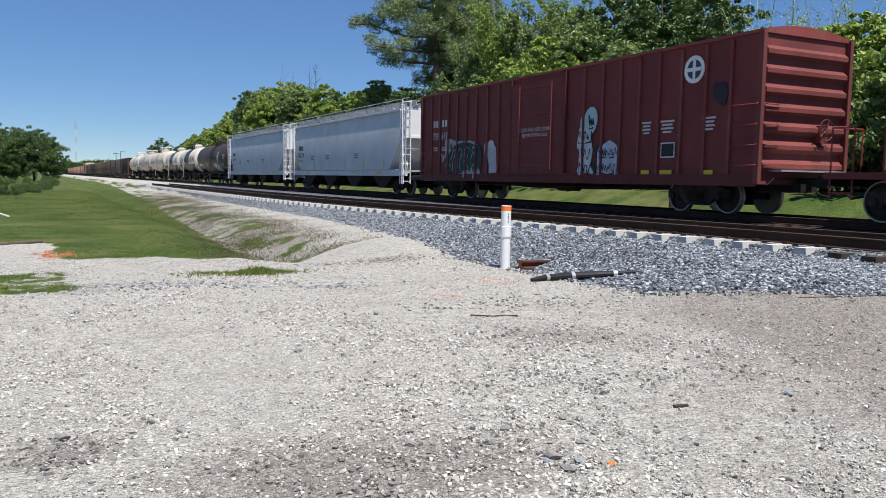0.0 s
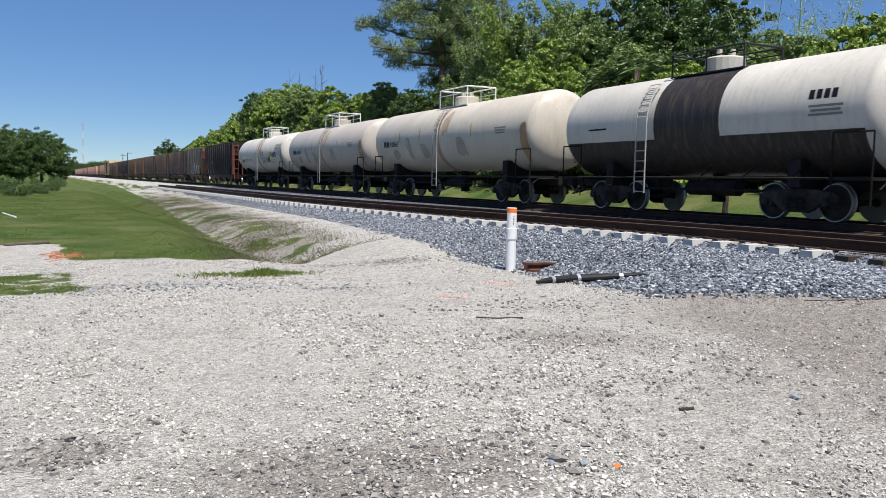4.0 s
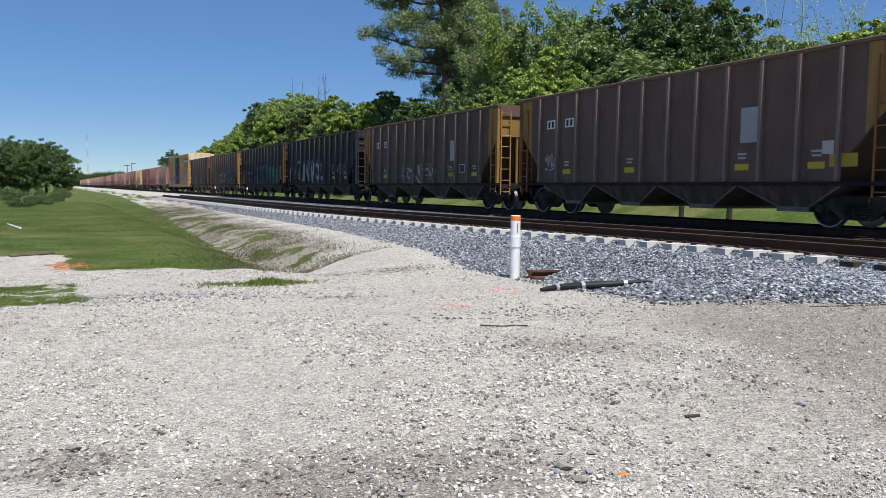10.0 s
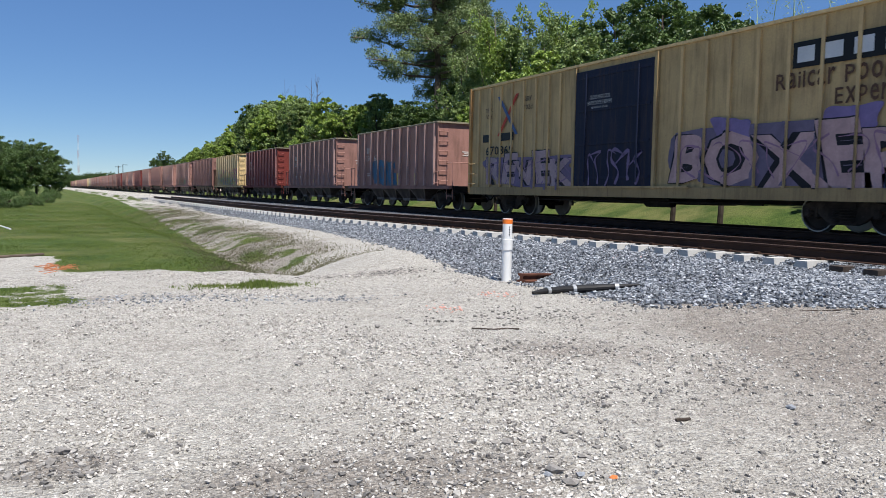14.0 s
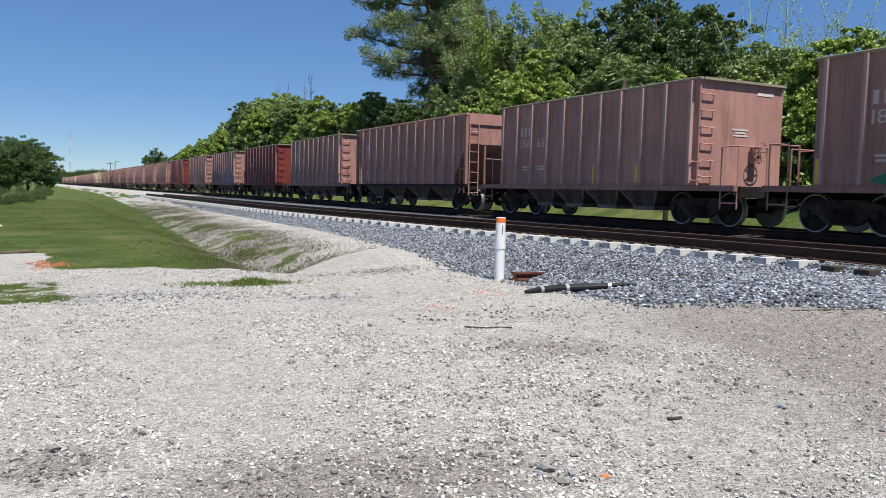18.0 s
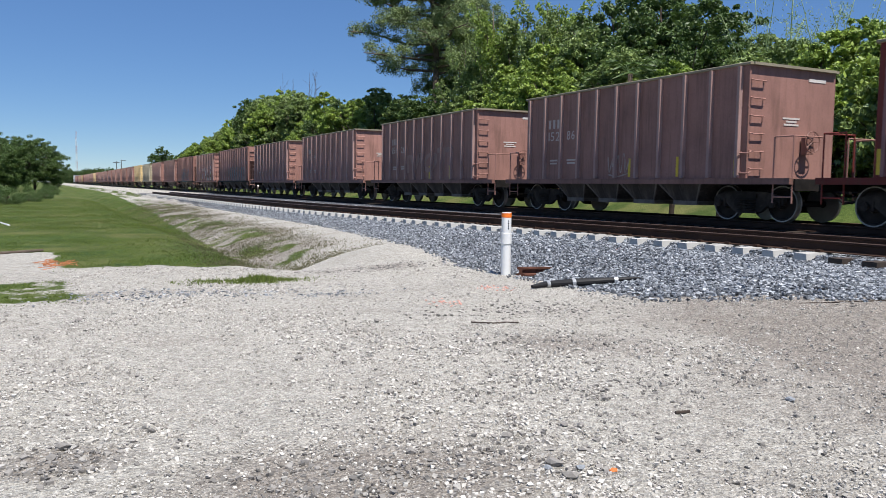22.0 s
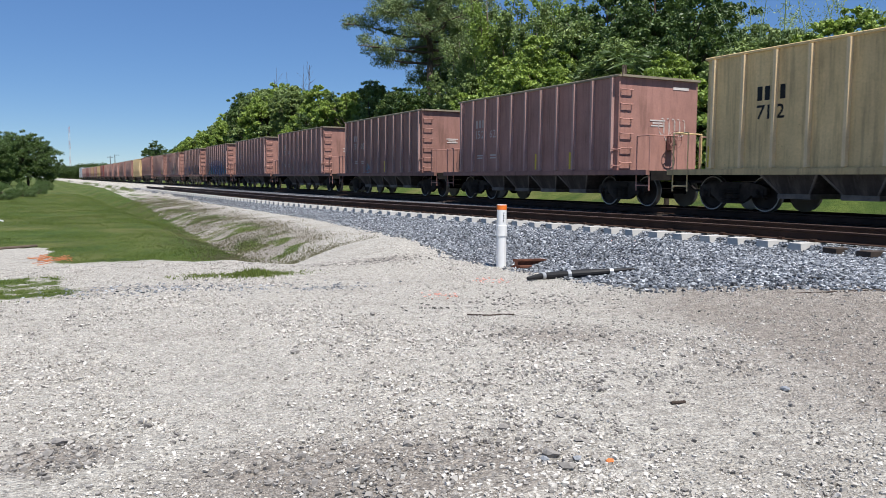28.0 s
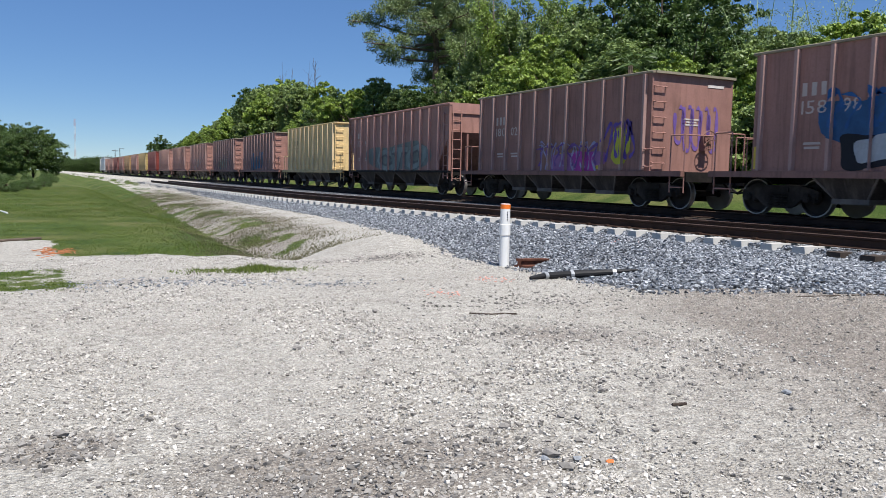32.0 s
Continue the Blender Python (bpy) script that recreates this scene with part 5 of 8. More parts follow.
# ahead: two box cars, two covered hoppers
BOX_RIBS = [8.57, 7.75, 6.95, 6.13, 5.33, 4.5, 3.6, 2.75, -2.6, -3.55, -4.4, -5.24, -6.07, -6.95, -7.84, -8.7]
BOXRED = (0.160, 0.036, 0.033)
stand(rock_hopper("rock_hopper", RED, "dark red open rock hopper with ribbed sides, dusty and worn"), -382.5)
for s in (-364.6,):
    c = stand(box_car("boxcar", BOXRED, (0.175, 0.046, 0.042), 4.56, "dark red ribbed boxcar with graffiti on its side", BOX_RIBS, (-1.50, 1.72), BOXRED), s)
    side_mark(c, "CLOSE AND LOCK DOORS", 0.15, 2.62, 0.13, (0.6, 0.55, 0.55), 2.0, x=-SIDE - 0.06)
    side_mark(c, "BEFORE MOVING CAR", 0.15, 2.42, 0.13, (0.6, 0.55, 0.55), 1.6, x=-SIDE - 0.06)
    for y in (8.30, 8.02, 7.45, 7.17):
        patch(c, y, 3.22, 0.19, 0.30, (0.55, 0.5, 0.5), name="initials_block")
    side_mark(c, "759", 8.16, 2.68, 0.31, (0.55, 0.5, 0.5), 0.52)
    side_mark(c, "697", 7.31, 2.68, 0.31, (0.55, 0.5, 0.5), 0.56)
    bars(c, [0.42, 0.40], 8.16, 2.15, (0.5, 0.45, 0.45))
    bars(c, [0.42, 0.40], 7.31, 2.15, (0.5, 0.45, 0.45))
    tag_scrawl(c, 7.3, 1.65, 0.6, 0.7, (0.45, 0.43, 0.45), 512, BOX_RIBS, thick=0.05)
    n = 26
    pts = [(-7.40 + 0.37 * math.cos(2 * math.pi * i / n), 3.85 + 0.37 * math.sin(2 * math.pi * i / n)) for i in range(n)]
    flat_mark(c, pts, [tuple(range(n))], -SIDE, (0.75, 0.73, 0.70), "round_emblem", 0.004, (), "white round emblem")
    pts = [(-7.40 + 0.26 * math.cos(2 * math.pi * i / n), 3.85 + 0.26 * math.sin(2 * math.pi * i / n)) for i in range(n)]
    flat_mark(c, pts, [tuple(range(n))], -SIDE, (0.05, 0.05, 0.09), "round_emblem", 0.008, (), "dark blue emblem centre")
    patch(c, -7.40, 3.85, 0.50, 0.10, (0.75, 0.73, 0.70), lift=0.012)
    patch(c, -7.40, 3.85, 0.10, 0.50, (0.75, 0.73, 0.70), lift=0.013)
    for y, w in ((-6.45, 0.7), (-5.6, 0.5), (-8.0, 0.6)):
        patch(c, y, 1.08, w * 0.7, 0.16, (0.55, 0.42, 0.03))
        bars(c, [w * 0.8, w * 0.6, w * 0.7, w * 0.5], y, 2.5, (0.5, 0.45, 0.44))
    patch(c, -6.5, 1.72, 0.55, 0.42, (0.65, 0.63, 0.62))
    patch(c, -6.5, 1.72, 0.49, 0.36, (0.02, 0.02, 0.02), lift=0.006)
    cloud(c, 5.6, 1.72, 2.9, 1.55, (0.33, 0.31, 0.34), 513, BOX_RIBS)
    cloud(c, 5.55, 1.70, 2.55, 1.30, (0.03, 0.04, 0.037), 514, BOX_RIBS, 0.006)
    strokes(c, 6.8, 4.4, 1.10, 2.3, (0.012, 0.035, 0.028), 6, 515, BOX_RIBS, 0.20)
    strokes(c, 6.8, 4.4, 1.15, 2.2, (0.34, 0.34, 0.35), 8, 516, BOX_RIBS, 0.05, lift=0.014)
    pts = blob(3.2, 1.65, 0.35, 0.65, random.Random(2))
    flat_mark(c, pts, [tuple(range(len(pts)))], -SIDE, (0.45, 0.43, 0.46), "graffiti", 0.004, BOX_RIBS, "", M_SPRAY)
    # a pale totem of sprayed shapes with black scribble
    pts = [(-2.30, 1.00), (-2.42, 1.55), (-2.28, 2.00), (-2.40, 2.55), (-2.95, 2.40), (-3.12, 1.80), (-3.02, 1.30), (-3.25, 1.02)]
    flat_mark(c, pts, [tuple(range(len(pts)))], -SIDE, (0.50, 0.53, 0.54), "graffiti", 0.005, BOX_RIBS, "pale sprayed column shape", M_SPRAY)
    pts = [(-2.95 + 0.30 * math.cos(a) - 0.22 * math.sin(a), 2.72 + 0.20 * math.cos(a) + 0.42 * math.sin(a)) for a in np.linspace(0, 6.0, 16)]
    flat_mark(c, pts, [tuple(range(len(pts)))], -SIDE, (0.36, 0.47, 0.48), "graffiti", 0.006, BOX_RIBS, "pale blue sprayed oval", M_SPRAY)
    pts = [(-3.42, 1.02), (-3.44, 1.62), (-3.62, 1.95), (-3.95, 2.10), (-4.28, 1.95), (-4.42, 1.60), (-4.40, 1.02)]
    flat_mark(c, pts, [tuple(range(len(pts)))], -SIDE, (0.40, 0.43, 0.50), "graffiti", 0.005, BOX_RIBS, "grey sprayed tombstone shape", M_SPRAY)
    for j, (y, z, w, h, th) in enumerate(((-2.70, 2.25, 0.7, 0.35, 0.05), (-2.70, 1.75, 0.65, 0.5, 0.05), (-2.75, 1.25, 0.75, 0.4, 0.06), (-3.02, 2.75, 0.22, 0.45, 0.07), (-3.92, 1.72, 0.75, 0.28, 0.045), (-3.92, 1.25, 0.85, 0.3, 0.04))):
        tag_scrawl(c, y, z, w, h, (0.015, 0.016, 0.022), 500 + j, BOX_RIBS, thick=th)
    cloud(c, -3.32, 1.45, 0.25, 0.85, (0.02, 0.02, 0.025), 510, BOX_RIBS, 0.008)
    cloud(c, -8.35, 3.15, 0.42, 0.62, (0.03, 0.02, 0.03), 511, BOX_RIBS)

GREY = (0.50, 0.51, 0.525)
for s, num in ((-343.45, "885238"), (-322.5, "620429")):
    c = stand(covered_hopper("covered_hopper", GREY, "grey smooth-sided covered grain hopper with roof walkway"), s)
    for k in range(4):
        patch(c, 8.0 - k * 0.27, 2.72, 0.20, 0.30, BLACK, x=-1.578, name="initials_block")
    side_mark(c, num, 7.6, 2.26, 0.30, BLACK, 1.25, 0.01, x=-1.588)
    bars(c, [1.1, 1.0], 7.6, 1.88, (0.25, 0.25, 0.26), x=-1.60)
    for y in (7.5, 4.6, 1.7, -1.2, -4.1, -7.0):
        patch(c, y, 1.55, 0.10, 0.55, (0.60, 0.45, 0.04), x=-1.605)
    for y in (5.0, 2.0, -3.0):
        bars(c, [0.8, 0.5, 0.7], y, 2.1, (0.12, 0.13, 0.14), x=-1.604)
    for y in (6.0, -2.5, -6.2):
        patch(c, y, 1.10, 0.7, 0.12, (0.65, 0.45, 0.10), x=-1.585)

# tank cars
BROWN = (0.056, 0.038, 0.031)
OFFW = (0.60, 0.56, 0.485)
PALE = (0.62, 0.60, 0.57)


def letter_blocks(car, n, y, z, w, h, colour, x):
    """An owner's initials as plain blocks."""
    for k in range(n):
        patch(car, y + w / 2 - w * (k + 0.5) / n, z, w / n * 0.68, h, colour, x, "initials_block")


c = stand(tank_car("tank_car", 8.2, 1.52, 2.60, BROWN, "dark brown tank car with spray tags", [(-1.5, 0.9, (0.016, 0.014, 0.018))], "low", climb=-0.7, shell=M_SOOT), -303.0)
R = (1.527, 2.60)
side_mark(c, "25346", 5.30, 1.95, 0.27, PALE, 1.0, 0.01, x=R)
letter_blocks(c, 4, 6.40, 1.95, 0.95, 0.27, PALE, R)
tag_scrawl(c, 7.15, 2.10, 0.55, 0.45, (0.45, 0.44, 0.43), 520, x=R, thick=0.04)
tag_scrawl(c, 7.05, 1.75, 0.40, 0.35, (0.45, 0.44, 0.43), 521, x=R, thick=0.03)
bars(c, [1.3, 1.1], 5.6, 1.66, (0.18, 0.17, 0.16), x=R)
bars(c, [0.8, 0.75, 0.8, 0.6], 2.6, 2.12, (0.36, 0.34, 0.33), x=R)
for y in (4.4, 1.0, -6.9):
    patch(c, y, 2.55, 0.07, 0.40, (0.50, 0.44, 0.30), x=R)
for y, z in ((4.3, 1.75), (3.4, 1.80)):
    patch(c, y, z, 0.26, 0.26, (0.30, 0.28, 0.27), x=R)
    patch(c, y, z, 0.20, 0.20, (0.03, 0.024, 0.022), x=R, lift=0.006)
# emblem: a pale diamond outline round a leaf
tip = [(-3.85, 3.30), (-4.40, 2.72), (-3.85, 2.02), (-3.30, 2.72), (-3.85, 3.30)]
for (ya, za), (yb, zz) in zip(tip, tip[1:]):
    yz, f = ribbon([(ya, za), ((ya + yb) / 2, (za + zz) / 2), (yb, zz)], 0.045, 4)
    flat_mark(c, yz, f, R, PALE, "emblem_line", 0.006, (), "pale diamond outline")
pts = [(-4.02, 3.15), (-3.62, 2.85), (-3.45, 2.55), (-3.52, 2.30), (-3.80, 2.10), (-4.02, 2.45), (-4.10, 2.85)]
flat_mark(c, pts, [tuple(range(len(pts)))], R, (0.52, 0.49, 0.38), "emblem", 0.005, (), "cream leaf in the emblem")
pts = [(-4.10, 3.10), (-4.13, 2.80), (-4.05, 2.42), (-3.85, 2.08), (-4.36, 2.70)]
flat_mark(c, pts, [tuple(range(len(pts)))], R, (0.02, 0.03, 0.09), "emblem", 0.005, (), "dark blue half of the emblem")
letter_blocks(c, 3, -4.05, 1.78, 1.35, 0.34, (0.11, 0.095, 0.09), R)
cloud(c, -2.50, 1.65, 2.6, 1.05, (0.02, 0.10, 0.22), 522, x=R)
graffiti(c, "OKRO", -2.50, 1.65, 2.2, 0.72, (0.44, 0.47, 0.52), (0.07, 0.20, 0.34), (), None, 21, x=R)
tag_scrawl(c, -4.85, 1.75, 0.7, 0.35, (0.05, 0.16, 0.17), 523, x=R, thick=0.05)
patch(c, -5.85, 1.78, 0.62, 0.42, (0.55, 0.53, 0.50), x=R)
patch(c, -5.85, 1.78, 0.54, 0.34, (0.04, 0.03, 0.028), x=R, lift=0.007)
bars(c, [1.2, 1.1, 1.2, 1.0, 1.1], -6.75, 2.85, (0.35, 0.32, 0.30), x=R)
c = stand(tank_car("tank_car", 5.95, 1.50, 2.62, OFFW, "white tank car with a wide black centre band", [(-1.6, 1.5, (0.035, 0.028, 0.024))], "low", belly=(0.03, 0.027, 0.025), climb=1.6), -287.4)
R = (1.507, 2.62)
side_mark(c, "160647", 3.6, 2.35, 0.26, BLACK, 1.1, 0.01, x=R)
letter_blocks(c, 4, 4.75, 2.35, 0.85, 0.26, BLACK, R)
cloud(c, 3.4, 2.55, 3.0, 0.9, (0.42, 0.41, 0.39), 524, x=R, lift=0.002)
patch(c, -3.0, 2.85, 0.7, 0.36, (0.42, 0.33, 0.06), x=R)
cloud(c, -3.3, 2.62, 3.0, 0.8, (0.46, 0.45, 0.42), 525, x=R, lift=0.002)
bars(c, [1.2, 1.3, 1.1, 1.2], -2.9, 2.55, (0.25, 0.23, 0.22), x=R)
for k in range(3):
    bars(c, [0.22, 0.22, 0.22, 0.22], -4.55 - k * 0.28, 2.92, (0.06, 0.06, 0.06), x=R)
patch(c, -5.2, 2.75, 0.09, 0.75, (0.35, 0.22, 0.08), x=R)
c = stand(tank_car("tank_car", 5.9, 1.50, 2.60, (0.56, 0.52, 0.45), "dirty white tank car with a black centre band", [(-1.3, 1.2, (0.035, 0.03, 0.027))], "low", belly=(0.035, 0.03, 0.027), climb=1.6), -274.3)
R = (1.507, 2.60)
letter_blocks(c, 4, -4.4, 2.95, 0.8, 0.22, BLACK, R)
bars(c, [0.9, 0.8, 0.9], -4.5, 2.65, (0.2, 0.18, 0.17), x=R)
bars(c, [0.9], 3.8, 2.5, BLACK, x=R)
R = (1.537, 2.80)
for s, col in ((-258.8, (0.56, 0.50, 0.41)), (-241.6, (0.48, 0.43, 0.37)), (-224.4, OFFW)):
    c = stand(tank_car("tank_car", 7.9, 1.53, 2.80, col, "large rust-stained off-white tank car with railed manway", [(-0.22, 0.20, (0.36, 0.20, 0.12) if s > -230 else (0.36, 0.27, 0.20))], "rail"), s)
    if s > -230:
        side_mark(c, "201175", 4.35, 2.28, 0.26, BLACK, 1.2, 0.0, x=R)
        letter_blocks(c, 4, 5.65, 2.28, 0.9, 0.26, BLACK, R)
        patch(c, -6.35, 3.02, 1.75, 0.85, (0.50, 0.47, 0.42), x=R)
        side_mark(c, "CARBON DIOXIDE", -6.35, 3.32, 0.16, BLACK, 1.5, 0.0, x=R, lift=0.007)
        side_mark(c, "REFRIGERATED LIQUID", -6.35, 3.10, 0.16, BLACK, 1.65, 0.0, x=R, lift=0.007)
        patch(c, -4.33, 2.68, 0.75, 0.36, (0.62, 0.50, 0.04), x=R)
        bars(c, [0.6, 0.55], -4.33, 2.68, (0.15, 0.12, 0.03), x=R)
        for y, z, h in ((4.0, 2.62, 0.35), (1.3, 2.68, 0.40), (-3.85, 2.90, 0.45), (-7.2, 3.10, 0.85)):
            patch(c, y, z, 0.09, h, (0.55, 0.30, 0.04), x=R)
        graffiti(c, "LMEK", -3.42, 2.32, 1.15, 0.45, (0.04, 0.03, 0.04), None, (), None, 31, x=R)
        graffiti(c, "UKn", -5.2, 2.62, 1.2, 0.42, (0.04, 0.03, 0.04), None, (), None, 32, x=R)
        tag_scrawl(c, 2.6, 2.30, 1.7, 0.35, (0.14, 0.13, 0.15), 33, x=R)
        tag_scrawl(c, -1.95, 2.15, 1.3, 0.4, (0.08, 0.06, 0.08), 34, x=R, thick=0.06)
        tag_scrawl(c, -1.3, 2.88, 1.3, 0.5, (0.34, 0.17, 0.07), 35, x=R, thick=0.06)
        tag_scrawl(c, 6.6, 2.55, 0.6, 0.5, (0.36, 0.30, 0.10), 36, x=R, thick=0.05)
        bars(c, [1.6, 1.5], -1.6, 2.45, (0.35, 0.33, 0.31), x=R)
        bars(c, [1.2, 1.0, 1.1], -4.6, 2.2, (0.40, 0.37, 0.34), x=R)
    else:
        side_mark(c, "400663", 4.95, 2.62, 0.28, BLACK, 1.0, 0.015, x=R)
        letter_blocks(c, 4, 5.95, 2.62, 0.75, 0.28, BLACK, R)
        for y in (4.3, 1.9, -3.2):
            patch(c, y, 2.95, 0.09, 0.55, (0.45, 0.33, 0.06), x=R)
        bars(c, [0.9, 0.8, 0.7], -5.6, 2.9, (0.25, 0.22, 0.2), x=R)
        patch(c, 3.3, 2.68, 0.34, 0.34, (0.12, 0.11, 0.10), x=R)
        patch(c, 3.3, 2.68, 0.28, 0.28, (0.45, 0.41, 0.36), x=R, lift=0.006)
        for k, (y, z, w, h) in enumerate(((3.2, 2.25, 0.5, 0.7), (1.5, 2.2, 0.8, 0.6), (-2.2, 2.3, 0.7, 0.9), (4.9, 2.1, 0.6, 0.5))):
            cloud(c, y, z, w, h, (0.34, 0.30, 0.26), 530 + k, x=R)
    # rust runs down from the hatch and at the end of the shell
    cloud(c, -7.25, 2.35, 0.55, 1.2, (0.36, 0.23, 0.13), 540, x=R, lift=0.002)
    cloud(c, -0.75, 3.35, 0.5, 1.1, (0.45, 0.34, 0.24), 541, x=R, lift=0.002)

# dark coal hoppers: place, kind, colour, end colour
OCHRE = (0.28, 0.155, 0.045)
RUSTY = (0.17, 0.055, 0.035)
BR = (0.10, 0.066, 0.049)
COAL = [(-207.4, HOPPER_P, (0.020, 0.014, 0.012), RUSTY), (-191.7, HOPPER_Q, (0.115, 0.098, 0.080), (0.05, 0.035, 0.03)), (-177.1, HOPPER_P, (0.090, 0.064, 0.049), (0.045, 0.04, 0.036)),
        (-160.6, HOPPER_P, BR, (0.055, 0.042, 0.036)), (-144.0, HOPPER_P, (0.082, 0.060, 0.047), (0.05, 0.04, 0.034)), (-127.7, HOPPER_P, BR, (0.20, 0.09, 0.03)),
        (-111.3, HOPPER_P, (0.086, 0.057, 0.041), OCHRE), (-95.1, HOPPER_P, (0.017, 0.016, 0.017), (0.025, 0.026, 0.03)), (-79.0, HOPPER_P, (0.029, 0.020, 0.018), (0.10, 0.06, 0.03)),
        (-62.5, HOPPER_P, (0.080, 0.056, 0.042), OCHRE), (-47.1, HOPPER_Q, (0.066, 0.052, 0.042), (0.055, 0.045, 0.042))]
coal = []
for k, (s, d, col, endc) in enumerate(COAL):
    col = lighter(col, 1.2)
    c = stand(slope_hopper("coal_hopper", d, col, "dark sooty coal hopper with open sloped ends", endc, 8.15 if d is HOPPER_P else 6.9, {1: (0.17, 0.035, 0.045), 10: (0.17, 0.035, 0.045), 5: OCHRE, 6: OCHRE, 9: (0.20, 0.12, 0.05)}.get(k), OCHRE if k in (5, 6, 9, 3) else None), s)
    coal.append((c, d["ribs"]))
    rb = d["ribs"]
    if k not in (1, 7, 10):
        # initials as pale plates
        for j in (0, 1) if k else ():
            patch(c, rb[0] - 0.62 - j * (rb[0] - rb[1]), 3.10, 0.50, 0.30, (0.62, 0.60, 0.57))
            for e in (-0.11, 0.11):
                patch(c, rb[0] - 0.62 - j * (rb[0] - rb[1]) + e, 3.10, 0.12, 0.21, BLACK, lift=0.008)
    if k in (2, 3, 4, 5, 6, 9):
        patch(c, -3.5, 2.50, 0.70, 0.88, (0.30, 0.31, 0.31))
    for j in (1, 4, 8, 10):
        if j < len(rb) - 1 and k:
            patch(c, rb[j] - 0.5, 1.45, 0.45, 0.16, (0.50, 0.36, 0.03))
            bars(c, [0.3, 0.25], rb[j] - 0.5, 1.75, (0.35, 0.33, 0.31))
    if k in (2, 4, 6, 9):
        patch(c, rb[9] - 0.5, 1.70, 0.5, 0.36, (0.50, 0.49, 0.47))
        patch(c, rb[9] - 0.5, 1.70, 0.44, 0.30, (0.04, 0.035, 0.03), lift=0.006)
SILVER = (0.42, 0.43, 0.46)
TEAL = (0.015, 0.13, 0.105)
c, rb = coal[0]
for y in (4.15, 3.32):
    patch(c, y, 2.37, 0.50, 0.30, (0.62, 0.60, 0.57))
    for e in (-0.11, 0.11):
        patch(c, y + e, 2.37, 0.12, 0.21, BLACK, lift=0.008)
for e in (4.1, 3.0):
    pts = [(e + 0.55 * math.cos(a), 1.25 + 0.85 * math.sin(a)) for a in np.linspace(0, math.pi, 9)]
    for q in (0.0, 0.13, 0.25):
        yz, f = ribbon([(e + (p[0] - e) * (1 - q), 1.15 + (p[1] - 1.15) * (1 - q)) for p in pts], 0.06, 3)
        flat_mark(c, yz, f, -SIDE, (0.20, 0.185, 0.18), "graffiti", 0.012, rb, "grey outlined arches", M_SPRAY)
patch(c, 5.9, 1.95, 0.10, 0.9, (0.55, 0.53, 0.50))
tag_scrawl(c, 5.5, 1.35, 0.5, 0.3, (0.4, 0.38, 0.38), 50, rb)
tag_scrawl(c, 2.0, 1.45, 0.8, 0.35, (0.35, 0.33, 0.33), 51, rb)
patch(c, -0.3, 1.35, 0.35, 0.15, (0.45, 0.43, 0.42))
c, rb = coal[1]
cloud(c, -0.9, 1.55, 8.4, 0.9, (0.20, 0.10, 0.03), 42, rb)
strokes(c, 3.4, -5.1, 1.3, 2.65, (0.36, 0.15, 0.02), 15, 142, rb, 0.13, lift=0.005)
cloud(c, 2.3, 1.75, 2.6, 0.9, (0.06, 0.05, 0.045), 43, rb, 0.005)
graffiti(c, "EARS", -1.5, 1.72, 5.0, 1.2, (0.42, 0.45, 0.45), (0.015, 0.015, 0.018), rb, None, 42)
graffiti(c, "BACK", 2.2, 1.65, 2.2, 0.75, (0.10, 0.09, 0.085), (0.34, 0.31, 0.27), rb, None, 43)
tag_scrawl(c, 2.2, 2.35, 2.2, 0.25, (0.35, 0.32, 0.28), 44, rb)
c, rb = coal[2]
cloud(c, 2.0, 1.65, 6.4, 1.1, (0.12, 0.12, 0.11), 44, rb)
strokes(c, 5.0, -1.0, 1.15, 2.2, (0.22, 0.25, 0.24), 13, 45, rb, 0.14)
strokes(c, 5.0, 0.5, 1.15, 2.2, (0.24, 0.17, 0.15), 6, 145, rb, 0.10, lift=0.014)
tag_scrawl(c, -3.2, 2.3, 0.8, 1.2, (0.28, 0.26, 0.24), 61, rb, thick=0.05)
c, rb = coal[3]
tag_scrawl(c, 0.5, 1.8, 3.0, 0.8, (0.13, 0.10, 0.08), 62, rb, thick=0.05)
c, rb = coal[4]
for e in (3.75, 2.75):
    yz, f = ribbon([(e + 0.5 * math.cos(a), 1.2 + 0.95 * math.sin(a)) for a in np.linspace(0, math.pi, 7)], 0.07, 3)
    flat_mark(c, yz, f, -SIDE, (0.30, 0.27, 0.25), "graffiti", 0.012, rb, "grey outlined arches", M_SPRAY)
tag_scrawl(c, 3.2, 1.35, 1.9, 0.25, (0.30, 0.27, 0.25), 70, rb)
for j, (y, w, h) in enumerate(((0.3, 0.8, 0.7), (-0.4, 0.6, 0.5), (-1.5, 0.9, 0.75), (-2.6, 0.7, 0.5), (-3.3, 0.6, 0.4), (-4.4, 0.7, 0.9), (-5.1, 0.6, 0.5), (-5.9, 0.6, 0.5))):
    tag_scrawl(c, y, 1.65, w, h, (0.26, 0.235, 0.215), 71 + j, rb, thick=0.045)
c, rb = coal[5]
tag_scrawl(c, 5.4, 1.85, 0.6, 0.5, (0.4, 0.38, 0.36), 81, rb, thick=0.05)
patch(c, -5.7, 1.85, 0.3, 0.3, (0.45, 0.43, 0.40))
patch(c, -6.1, 1.55, 0.7, 0.3, (0.40, 0.27, 0.03))
c, rb = coal[6]
cloud(c, 0.3, 1.6, 3.9, 0.9, (0.085, 0.062, 0.05), 45, rb)
graffiti(c, "GNFS", 0.3, 1.65, 3.7, 1.0, (0.10, 0.075, 0.06), (0.33, 0.30, 0.27), rb, None, 45)
